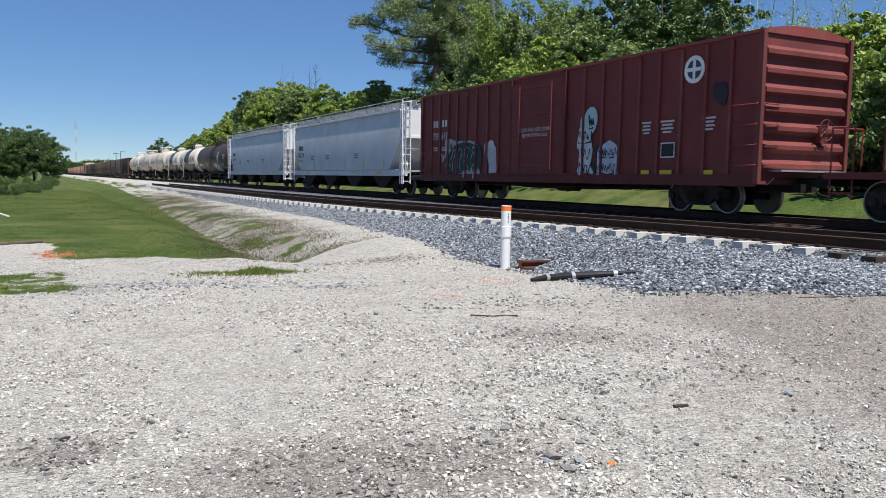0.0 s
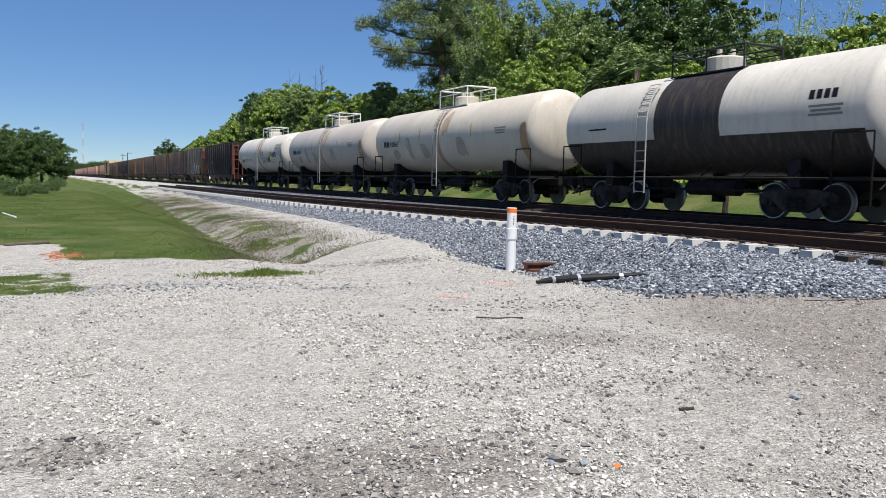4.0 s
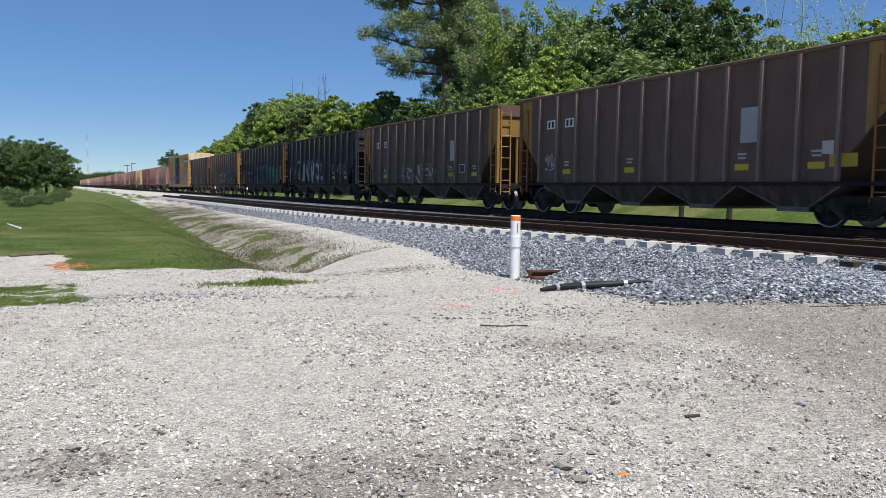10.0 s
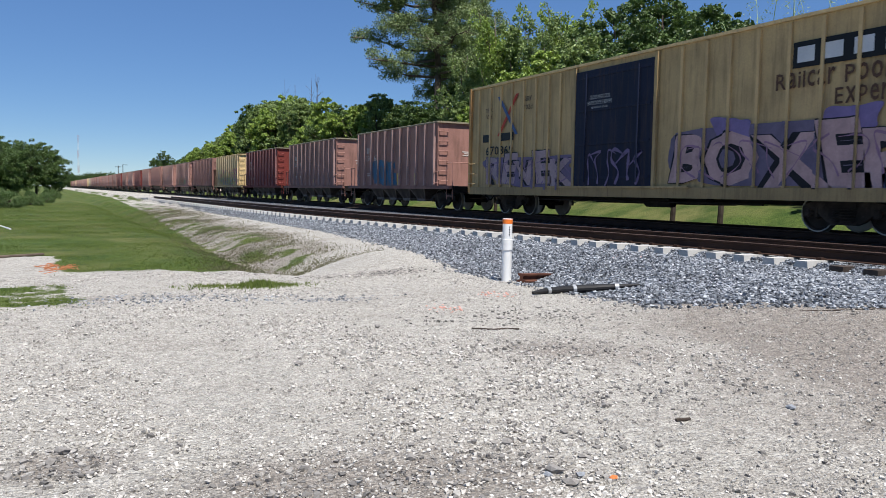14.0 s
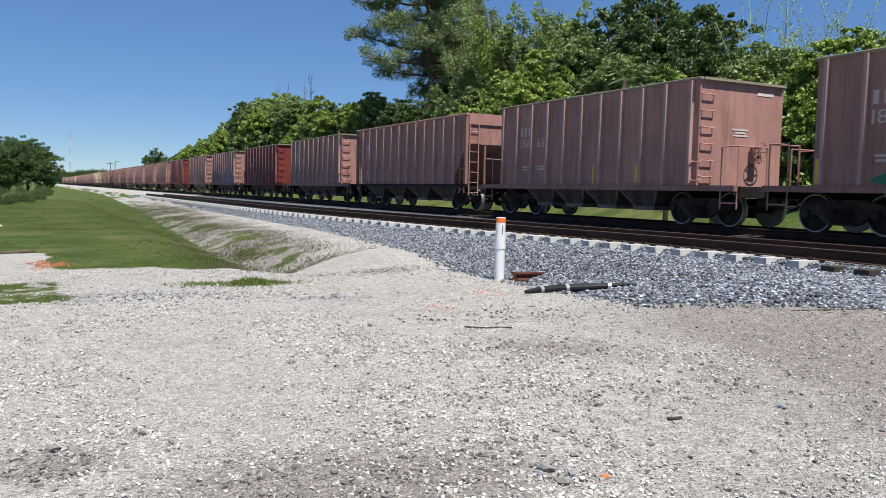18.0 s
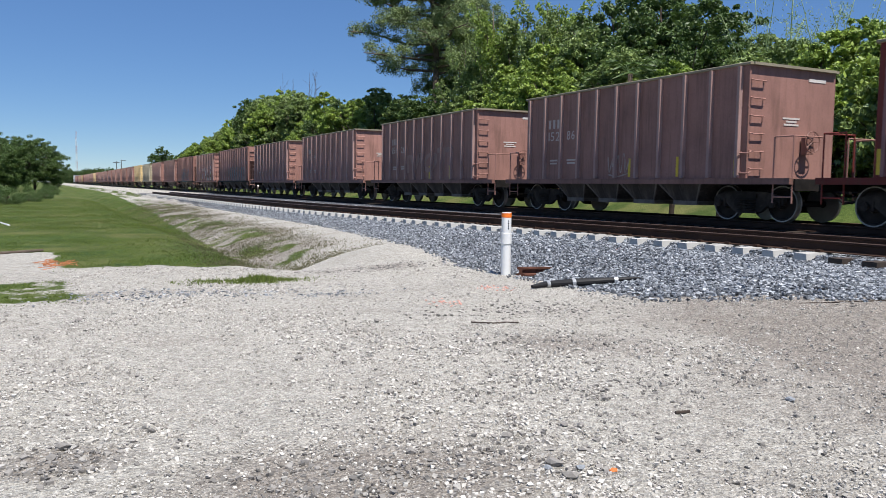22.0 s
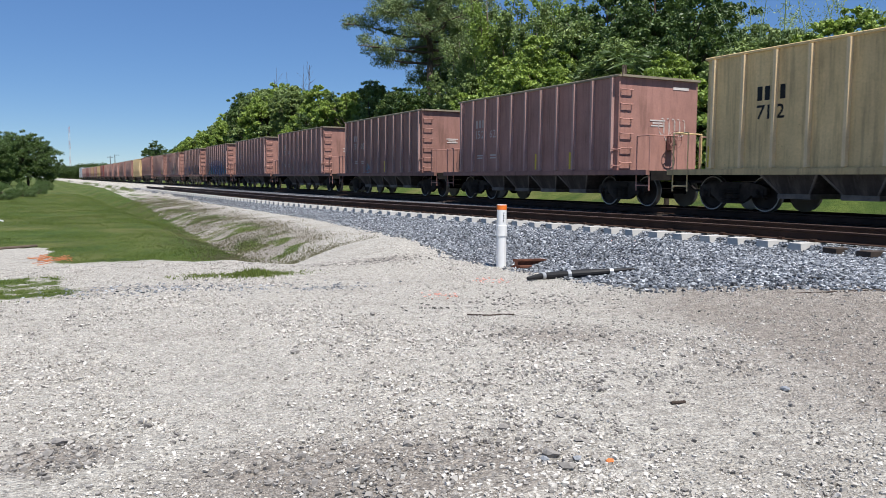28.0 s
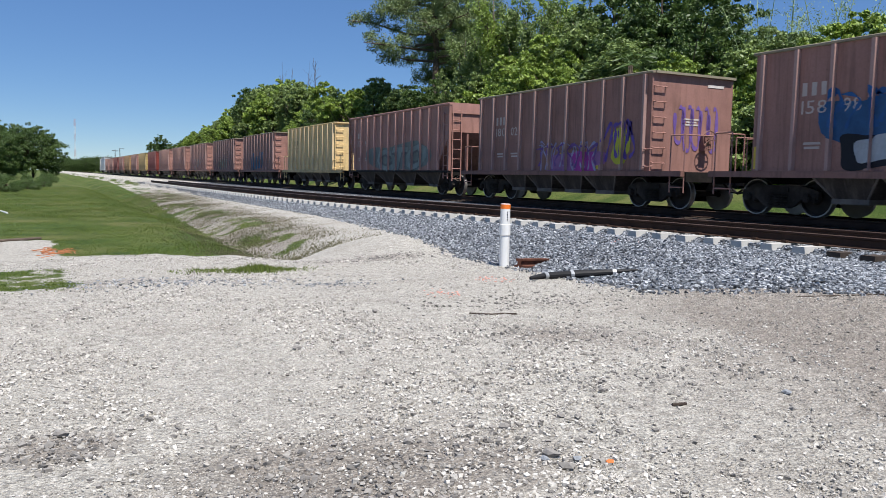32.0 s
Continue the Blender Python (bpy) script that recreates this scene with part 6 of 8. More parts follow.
tag_scrawl(c, -3.2, 1.6, 0.7, 0.8, (0.20, 0.17, 0.09), 82, rb, thick=0.06)
c, rb = coal[7]
graffiti(c, "ENVOL", 1.3, 1.85, 4.4, 1.25, (0.30, 0.31, 0.33), (0.012, 0.012, 0.014), rb, (0.05, 0.05, 0.055), 46)
side_mark(c, "840092", 4.6, 2.60, 0.22, (0.45, 0.44, 0.42), 1.0, 0.0)
for j, y in enumerate((5.4, 4.6, -2.9, -3.9, -4.9)):
    tag_scrawl(c, y, 1.9, 0.9, 0.8, (0.36, 0.35, 0.35), 90 + j, rb, thick=0.04)
c, rb = coal[8]
TEAL = (0.02, 0.125, 0.092)
pts = [(3.15, 1.10), (3.15, 2.40), (1.7, 2.52), (1.1, 2.42), (0.9, 2.55), (-0.6, 2.55), (-0.9, 2.45), (-1.1, 2.58), (-2.62, 2.60), (-2.75, 1.10)]
flat_mark(c, pts, [tuple(range(len(pts)))], -SIDE, TEAL, "graffiti_cloud", 0.004, rb, "teal block shadow", M_SPRAY)
for y, w, ch in ((2.15, 1.45, "P"), (0.32, 1.75, "A"), (-1.62, 1.75, "N")):
    side_mark(c, ch, y, 1.79, 1.42, (0.05, 0.22, 0.17), w * 1.08, 0.05, name="graffiti_outline", lift=0.007, ribs=rb, mat=M_SPRAY)
    side_mark(c, ch, y - 0.03, 1.76, 1.32, (0.005, 0.007, 0.008), w, 0.05, name="graffiti", lift=0.010, ribs=rb, label="fat black letters", mat=M_SPRAY)
cloud(c, -3.85, 1.80, 2.0, 1.50, (0.055, 0.20, 0.15), 8, rb, 0.006)
cloud(c, -3.85, 1.80, 1.8, 1.30, (0.012, 0.075, 0.06), 9, rb, 0.008)
for e in (-3.45, -4.2):
    patch(c, e, 1.95, 0.42, 0.55, (0.05, 0.19, 0.15), lift=0.012)
    patch(c, e, 1.95, 0.30, 0.42, (0.10, 0.16, 0.10), lift=0.016)
    patch(c, e, 2.13, 0.42, 0.05, (0.30, 0.36, 0.25), lift=0.020)
for e in (-3.7, -3.85, -4.0):
    patch(c, e, 2.40, 0.035, 0.20, (0.12, 0.30, 0.24), lift=0.012)
cloud(c, -5.05, 1.65, 0.85, 1.1, (0.10, 0.10, 0.17), 10, rb)
tag_scrawl(c, -5.05, 1.75, 0.7, 0.3, (0.04, 0.05, 0.12), 96, rb)
cloud(c, -4.85, 2.42, 0.30, 0.30, (0.12, 0.12, 0.18), 12, rb, 0.006)
cloud(c, -5.85, 1.55, 0.80, 0.95, (0.17, 0.075, 0.085), 13, rb)
cloud(c, -5.9, 2.20, 0.70, 0.75, (0.11, 0.09, 0.10), 14, rb, 0.005)
cloud(c, -5.9, 2.45, 0.36, 0.20, (0.20, 0.19, 0.19), 15, rb, 0.007)
patch(c, -6.42, 1.95, 0.13, 1.05, (0.55, 0.33, 0.03))
patch(c, 2.72, 1.35, 0.10, 0.45, (0.50, 0.36, 0.03), lift=0.016)
side_mark(c, "484747", 4.2, 2.02, 0.22, (0.40, 0.38, 0.37), 1.7, 0.0)
cloud(c, 5.5, 1.8, 0.9, 1.2, (0.03, 0.06, 0.08), 16, rb)
tag_scrawl(c, 5.5, 1.95, 0.7, 0.7, (0.20, 0.22, 0.22), 97, rb)
c, rb = coal[9]
side_mark(c, "48", 4.95, 2.25, 0.24, (0.40, 0.38, 0.36), 0.42, 0.0)
for j, (y, z, w, h) in enumerate(((5.2, 1.9, 0.5, 0.5), (3.4, 2.1, 0.8, 0.5), (3.3, 1.55, 0.5, 0.5), (-2.0, 2.2, 1.0, 0.8), (5.6, 2.0, 0.3, 0.2))):
    tag_scrawl(c, y, z, w, h, (0.33, 0.31, 0.28), 97 + j, rb, thick=0.045)
cloud(c, 0.5, 1.65, 3.2, 1.0, (0.06, 0.075, 0.10), 48, rb)
graffiti(c, "DOS", 0.4, 1.72, 2.8, 0.95, (0.40, 0.42, 0.45), (0.02, 0.025, 0.04), rb, None, 48)
cloud(c, 0.9, 1.38, 0.9, 0.3, (0.40, 0.20, 0.02), 49, rb, 0.013)
tag_scrawl(c, -2.6, 1.6, 1.6, 0.5, (0.15, 0.13, 0.12), 103, rb, thick=0.06)
tag_scrawl(c, -4.4, 1.6, 1.2, 0.7, (0.22, 0.24, 0.30), 104, rb, thick=0.07)
c, rb = coal[10]
side_mark(c, "12311", 3.3, 1.95, 0.20, (0.42, 0.41, 0.40), 0.7, 0.0)
bars(c, [0.7], 3.3, 2.30, (0.42, 0.41, 0.40))
tag_scrawl(c, 0.75, 2.15, 0.7, 0.35, (0.32, 0.32, 0.05), 101, rb, thick=0.05)
tag_scrawl(c, 0.75, 1.65, 0.3, 0.4, (0.32, 0.32, 0.05), 102, rb, thick=0.05)
patch(c, -3.95, 2.2, 0.6, 0.55, (0.012, 0.013, 0.02))
patch(c, -3.95, 1.65, 0.6, 0.25, (0.42, 0.26, 0.03))

# yellow box car
GOLD = (0.49, 0.345, 0.165)
YR = [8.9, 8.0, 7.2, 6.4, 5.6, 4.8, 4.0, 3.3, -2.4, -3.3, -4.1, -5.0, -5.9, -6.8, -7.7, -8.6]
# end colour includes the orange that sunlight gives the corrugations
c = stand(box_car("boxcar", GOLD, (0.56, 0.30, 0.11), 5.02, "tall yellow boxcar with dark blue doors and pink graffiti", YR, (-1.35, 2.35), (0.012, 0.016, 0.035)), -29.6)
patch(c, -7.45, 4.12, 2.9, 0.60, BLACK)
for k in range(4):
    patch(c, -6.35 - k * 0.72, 4.12, 0.46, 0.36, (0.6, 0.6, 0.6), lift=0.007)
side_mark(c, "Railcar Pooling", -7.3, 3.55, 0.38, (0.10, 0.05, 0.03), 3.5, 0.01)
side_mark(c, "Experts", -8.0, 3.08, 0.36, (0.10, 0.05, 0.03), 1.7, 0.01)
side_mark(c, "next", 8.1, 4.05, 0.16, (0.08, 0.05, 0.03), 0.5)
side_mark(c, "road", 8.1, 3.80, 0.16, (0.08, 0.05, 0.03), 0.5)
side_mark(c, "any", 5.3, 4.25, 0.18, (0.08, 0.05, 0.03), 0.45)
side_mark(c, "road", 5.3, 3.95, 0.18, (0.08, 0.05, 0.03), 0.55)
for sgn, col in ((1, (0.06, 0.10, 0.22)), (-1, (0.45, 0.06, 0.03))):
    pts = [(0.75, 0.75 * sgn), (0.55, 0.75 * sgn), (-0.75, -0.75 * sgn), (-0.55, -0.75 * sgn)]
    flat_mark(c, [(p[0] + 6.7, p[1] + 3.75) for p in pts], [(0, 1, 2, 3)], -SIDE, col, "crossed_emblem", 0.004 + 0.003 * sgn, (), "red and blue crossed stripes")
side_mark(c, "670869", 7.3, 2.45, 0.34, BLACK, 2.0, 0.015)
patch(c, 8.3, 2.95, 0.5, 0.3, BLACK)
patch(c, 6.7, 2.95, 0.9, 0.3, BLACK)
side_mark(c, "CLOSE AND LOCK", 1.1, 3.9, 0.12, (0.5, 0.5, 0.5), 1.0, x=-SIDE - 0.06)
side_mark(c, "BOTH DOORS BEFORE", 1.1, 3.72, 0.12, (0.5, 0.5, 0.5), 1.2, x=-SIDE - 0.06)
side_mark(c, "MOVING CAR", 1.1, 3.54, 0.12, (0.5, 0.5, 0.5), 0.8, x=-SIDE - 0.06)
MAUVE = (0.40, 0.24, 0.36)
cloud(c, -5.5, 1.80, 7.2, 1.5, (0.15, 0.12, 0.18), 110, YR)
cloud(c, -4.2, 2.55, 1.2, 0.6, (0.20, 0.15, 0.30), 113, YR, 0.005)
cloud(c, -7.6, 2.60, 1.2, 0.6, (0.20, 0.15, 0.30), 114, YR, 0.005)
graffiti(c, "BOXER", -5.6, 1.78, 6.8, 1.45, (0.46, 0.30, 0.29), (0.012, 0.010, 0.014), YR, None, 111)
strokes(c, -2.4, -8.8, 1.2, 2.3, (0.28, 0.16, 0.24), 9, 118, YR, 0.07, lift=0.014)
cloud(c, 5.0, 1.60, 6.6, 1.1, (0.16, 0.12, 0.20), 119, YR)
graffiti(c, "REVEKS", 5.0, 1.62, 6.4, 1.0, (0.38, 0.27, 0.28), (0.02, 0.015, 0.02), YR, None, 112)
strokes(c, 8.2, 2.0, 1.1, 2.1, (0.22, 0.14, 0.24), 10, 120, YR, 0.06, lift=0.014)
strokes(c, 1.8, -1.0, 1.10, 2.2, (0.16, 0.12, 0.22), 6, 117, (), 0.12, x=-SIDE - 0.085)
m = Mesh()
m.box(-SIDE + 0.05, SIDE - 0.05, -9.80, -9.70, 4.22, 5.06)
part("end_panel", m, M_PAINT, c, "bleached cream upper end panel", colour=(0.66, 0.58, 0.42))

# rock hoppers: place, colour, kind, number
ROCK = [(-11.98, PINK, "A", "150", "61"), (1.7, PINK, "A", "158", "40"), (15.1, RED, "A", "157", "14"), (28.3, TAN, "A", "7230", ""), (42.0, PINK, "B", "13", "02"), (55.5, PINK, "A", "180", "18"),
        (69.05, PINK, "A", "156", "65"), (82.9, PINK, "B", "131", "28"), (96.6, PINK, "A", "18", "006"), (110.1, RED, "A", "159", "12"), (123.85, PINK, "A", "156", "40"), (137.2, PINK, "A", "158", "80"),
        (151.2, RED, "A", "153", "80"), (164.6, PINK, "A", "152", "86"), (178.3, PINK, "A", "156", "26"), (192.15, PINK, "A", "157", "91"), (205.65, PINK, "A", "159", "78"), (219.2, PINK, "B", "160", "69"),
        (233.15, PINK, "A", "154", "18"), (246.6, PINK, "B", "132", "11"), (260.0, PINK, "A", "152", "40"), (273.65, PINK, "A", "157", "30"), (287.3, (0.40, 0.345, 0.24), "A", "7188", ""), (301.25, TAN, "A", "7112", ""),
        (314.8, PINK, "A", "152", "62"), (328.4, PINK, "A", "130", "02"), (342.25, PINK, "A", "157", "49"), (355.85, PINK, "A", "157", "74"), (369.5, PINK, "A", "180", "70"), (383.1, PINK, "A", "158", "21"),
        (396.9, PINK, "A", "158", "98"), (410.6, PINK, "A", "180", "02"), (424.3, PINK, "B", "131", "40"), (438.0, TAN, "A", "7203", ""), (451.7, PINK, "A", "", ""), (465.3, PINK, "A", "", ""),
        (479.0, PINK, "A", "", ""), (492.8, PINK, "A", "", "")] + [(506.5 + 13.7 * k, (PINK, RED, (0.42, 0.30, 0.12), PINK, (0.36, 0.22, 0.10), PINK, RED, PINK, PINK)[k], "A", "", "") for k in range(9)]
rock = {}
tone = random.Random(4)
for k, (s, col, kind, a, b) in enumerate(ROCK):
    f = tone.uniform(0.86, 1.14)
    col = tuple(x * f for x in col)
    what = "tan" if col[1] > 0.26 else ("dark red" if col[1] < 0.1 else "faded pinkish brown")
    if kind == "A":
        c, rb = rock_hopper("rock_hopper", col, what + " open rock hopper with ribbed sides, dusty and worn"), A_RIBS
        end_marks(c)
    else:
        c, rb = slope_hopper("rock_hopper", HOPPER_B, col, what + " rock hopper with caged open ends", lighter(col, 0.85), 6.85), HOPPER_B["ribs"]
    stand(c, s)
    rock[k] = (c, rb)
    y = rb[0] - (rb[0] - rb[1]) * 1.5
    if a:
        if len(a) == 4:
            side_mark(c, a, 3.0, 2.45, 0.34, BLACK, 0.8, 0.015)
            for j in range(4):
                patch(c, 3.33 - j * 0.22, 2.90, 0.15, 0.34, BLACK, name="initials_block")
        else:
            number_marks(c, a, b, y if kind == "A" else rb[0] - 0.6, 2.45)

# graffiti on the rock hoppers
ART = [(0, "KONG", 1.2, 1.75, 2.8, 1.2, (0.03, 0.12, 0.22), None, (0.08, 0.11, 0.15)), (3, "SWIRL", 0.2, 1.85, 6.6, 1.3, (0.28, 0.36, 0.12), (0.30, 0.06, 0.09), (0.20, 0.26, 0.32)),
       (11, "MOBSK", -0.4, 1.72, 4.6, 1.1, (0.34, 0.30, 0.27), (0.07, 0.04, 0.035), (0.23, 0.17, 0.14)), (14, "IVIOT", -0.2, 1.9, 4.2, 0.9, (0.31, 0.19, 0.16), None, None),
       (17, "NEFAS", -1.5, 1.70, 6.6, 1.05, (0.25, 0.23, 0.22), (0.13, 0.10, 0.10), (0.17, 0.14, 0.13)), (18, "TABUE", -0.75, 1.85, 4.7, 1.35, (0.52, 0.50, 0.50), (0.035, 0.01, 0.012), None),
       (22, "FEVRS", 0.6, 1.8, 4.6, 1.1, (0.22, 0.18, 0.12), (0.12, 0.09, 0.06), None), (32, "CTO", -0.7, 1.75, 5.6, 1.25, (0.20, 0.24, 0.22), (0.10, 0.10, 0.10), (0.15, 0.17, 0.155)),
       (34, "KOZ", 0.6, 1.7, 3.4, 1.1, (0.03, 0.12, 0.22), None, (0.06, 0.09, 0.12)), (35, "ORIP", 0.3, 1.7, 4.0, 1.0, (0.20, 0.22, 0.16), None, None), (36, "CKAN", 0.4, 1.75, 4.0, 1.1, (0.30, 0.28, 0.27), None, None)]
for k, word, y, z, w, h, fill, line, glow in ART:
    c, rb = rock[k]
    graffiti(c, word, y, z, w, h, fill, line, rb, glow, 200 + k)
c, rb = rock[3]
cloud(c, -3.2, 1.85, 2.6, 1.6, (0.36, 0.10, 0.16), 551, rb, 0.005)
strokes(c, 3.4, -4.4, 1.2, 2.6, (0.40, 0.05, 0.09), 10, 552, rb, 0.12, lift=0.013)
strokes(c, 3.2, -4.4, 1.2, 2.3, (0.50, 0.42, 0.06), 9, 553, rb, 0.09, lift=0.016)
strokes(c, 3.2, -4.0, 1.15, 1.8, (0.04, 0.28, 0.33), 10, 554, rb, 0.10, lift=0.019)
c, rb = rock[5]
cloud(c, 0.6, 1.50, 5.0, 0.75, (0.03, 0.14, 0.085), 205, rb)
graffiti(c, "TCP", 0.75, 1.72, 3.0, 0.95, (0.34, 0.20, 0.05), (0.10, 0.05, 0.03), rb, None, 206)
c, rb = rock[9]
cloud(c, 0.35, 1.58, 3.1, 0.95, (0.14, 0.075, 0.065), 209, rb)
strokes(c, 1.7, -1.0, 1.15, 2.0, (0.18, 0.12, 0.105), 9, 210, rb, 0.10)
c, rb = rock[10]
pts = [(4.3, 1.12), (4.3, 2.25), (3.5, 2.05), (2.8, 2.40), (2.0, 2.10), (1.2, 2.42), (0.4, 2.15), (-0.5, 2.50), (-1.4, 2.12), (-2.2, 2.45), (-3.1, 2.10), (-3.9, 2.40), (-4.6, 2.05), (-4.6, 1.12)]
flat_mark(c, pts, [tuple(range(len(pts)))], -SIDE, (0.30, 0.28, 0.31), "graffiti_cloud", 0.004, rb, "lilac sprayed panel", M_SPRAY)
cloud(c, 1.6, 1.65, 2.2, 0.9, (0.42, 0.20, 0.26), 212, rb, 0.006)
cloud(c, -2.2, 1.60, 2.4, 0.8, (0.45, 0.25, 0.29), 218, rb, 0.006)
cloud(c, 3.6, 1.60, 1.1, 0.9, (0.12, 0.20, 0.30), 213, rb, 0.006)
cloud(c, -4.1, 1.6, 1.0, 1.0, (0.18, 0.30, 0.36), 214, rb, 0.007)
cloud(c, 0.1, 1.75, 1.2, 0.9, (0.48, 0.46, 0.47), 219, rb, 0.007)
strokes(c, 3.3, -4.4, 1.2, 2.2, (0.08, 0.09, 0.22), 9, 215, rb, 0.11)
strokes(c, 3.2, -4.4, 1.3, 2.3, (0.50, 0.48, 0.50), 8, 216, rb, 0.09, lift=0.014)
yz, f = ribbon([(a, b + 0.03) for a, b in pts[1:-1]], 0.07, 4)
flat_mark(c, yz, f, -SIDE, (0.02, 0.02, 0.03), "graffiti", 0.012, rb, "black scalloped outline", M_SPRAY)
c, rb = rock[18]
strokes(c, 1.4, -3.0, 1.2, 2.5, (0.16, 0.02, 0.03), 5, 250, rb, 0.16, lift=0.005)
cloud(c, 2.2, 1.35, 0.6, 0.7, (0.45, 0.33, 0.03), 218, rb, 0.006)
cloud(c, -3.7, 1.45, 0.5, 0.9, (0.45, 0.33, 0.03), 219, rb, 0.006)
c, rb = rock[19]
cloud(c, 0.1, 1.80, 6.6, 1.40, (0.025, 0.13, 0.19), 220, rb)
strokes(c, 3.0, -3.0, 1.15, 2.4, (0.02, 0.10, 0.16), 12, 221, rb, 0.14)
strokes(c, 3.0, -3.0, 1.6, 2.45, (0.035, 0.19, 0.25), 8, 222, rb, 0.07, lift=0.014)
c, rb = rock[28]
cloud(c, -0.3, 1.42, 7.0, 0.60, (0.03, 0.19, 0.22), 223, rb)
cloud(c, -0.3, 1.80, 5.6, 1.30, (0.035, 0.10, 0.24), 224, rb, 0.006)
cloud(c, 0.4, 1.95, 3.4, 1.00, (0.03, 0.085, 0.25), 225, rb, 0.008)
strokes(c, 2.3, -2.8, 1.2, 2.4, (0.04, 0.13, 0.26), 11, 226, rb, 0.10, lift=0.012)
c, rb = rock[29]
cloud(c, 2.4, 1.60, 5.0, 1.05, (0.075, 0.085, 0.15), 227, rb)
strokes(c, 4.6, 0.3, 1.15, 2.1, (0.10, 0.12, 0.21), 9, 228, rb, 0.14)
strokes(c, -0.3, -4.6, 1.15, 2.15, (0.012, 0.012, 0.022), 17, 229, rb, 0.17)
strokes(c, -0.3, -4.6, 1.15, 2.2, (0.02, 0.02, 0.035), 13, 230, rb, 0.10, lift=0.014)
strokes(c, -0.5, -4.5, 1.2, 2.1, (0.14, 0.14, 0.17), 9, 231, rb, 0.045, lift=0.018)
c, rb = rock[30]
cloud(c, 1.7, 2.2, 2.3, 1.2, (0.03, 0.09, 0.20), 232, rb)
graffiti(c, "KISU", -1.2, 1.75, 4.6, 1.2, (0.26, 0.27, 0.25), (0.04, 0.04, 0.045), rb, (0.12, 0.11, 0.13), 233)
cloud(c, 1.6, 1.55, 1.9, 0.85, (0.012, 0.012, 0.018), 234, rb, 0.012)
cloud(c, 1.5, 1.58, 1.3, 0.62, (0.36, 0.38, 0.40), 235, rb, 0.015)
strokes(c, 2.9, 0.5, 2.0, 2.9, (0.025, 0.09, 0.24), 6, 236, rb, 0.16, lift=0.017)
c, rb = rock[31]
cloud(c, -1.4, 1.40, 3.4, 0.55, (0.27, 0.12, 0.26), 237, rb)
cloud(c, -1.9, 1.40, 1.3, 0.60, (0.36, 0.05, 0.28), 238, rb, 0.006)
strokes(c, 0.8, -2.6, 1.12, 2.1, (0.30, 0.28, 0.42), 11, 239, rb, 0.09)
strokes(c, 0.7, -2.6, 1.15, 2.0, (0.15, 0.07, 0.24), 8, 240, rb, 0.10, lift=0.014)
cloud(c, -3.7, 1.85, 0.9, 0.9, (0.45, 0.43, 0.04), 241, rb, 0.006)
strokes(c, -3.0, -4.4, 1.3, 2.65, (0.12, 0.07, 0.30), 5, 242, rb, 0.14, lift=0.012)
for k, y, z, w, h, col in ((4, -3.7, 2.15, 0.6, 0.5, (0.05, 0.025, 0.02)), (4, -4.6, 2.05, 0.55, 0.7, (0.03, 0.018, 0.016)), (7, -0.6, 1.7, 0.9, 0.6, (0.36, 0.24, 0.20)), (12, 1.6, 1.45, 0.9, 0.6, (0.24, 0.20, 0.22)), (12, 0.7, 1.5, 0.9, 0.6, (0.16, 0.20, 0.22)),
                           (13, -0.1, 1.55, 0.9, 0.6, (0.34, 0.27, 0.24)), (25, 1.75, 1.4, 0.8, 0.45, (0.14, 0.26, 0.32)), (26, 1.4, 1.55, 0.9, 0.7, (0.34, 0.26, 0.23)), (26, -1.8, 1.5, 1.2, 0.5, (0.33, 0.23, 0.20))):
    c, rb = rock[k]
    tag_scrawl(c, y, z, w, h, col, 300 + k, rb, thick=0.05)
# tags on three car ends
for k, x0, x1, z0, z1, n, th, col in ((31, -0.7, 1.0, 1.75, 3.0, 5, 0.14, (0.17, 0.10, 0.32)), (11, 0.2, 1.3, 2.2, 3.1, 6, 0.12, (0.50, 0.40, 0.33)), (24, 0.0, 1.1, 2.0, 2.7, 5, 0.04, (0.55, 0.48, 0.44))):
    rn = random.Random(400 + k)
    yz, f = [], []
    for j in range(n):
        a = x0 + (x1 - x0) * (j + 0.5) / n
        w = (x1 - x0) / n
        v, q = ribbon([(a - w * 0.5, z1 - rn.uniform(0, 0.2)), (a - w * 0.4, z0 + rn.uniform(0, 0.4)), (a + w * 0.3, z0 + rn.uniform(0, 0.3)), (a + w * 0.4, z1 - rn.uniform(0, 0.2)), (a, z1)], th)
        f += [tuple(i + len(yz) for i in p) for p in q]
        yz += v
    me = bpy.data.meshes.new("graffiti")
    me.from_pydata([(p[0], -5.012, p[1]) for p in yz], [], f)
    me.materials.append(M_SPRAY)
    part("graffiti", me, None, rock[k][0], "spray-painted letters on the end", colour=col)
stand(covered_hopper("covered_hopper", (0.45, 0.46, 0.46), "pale grey covered hopper at the tail of the train"), 633.5)


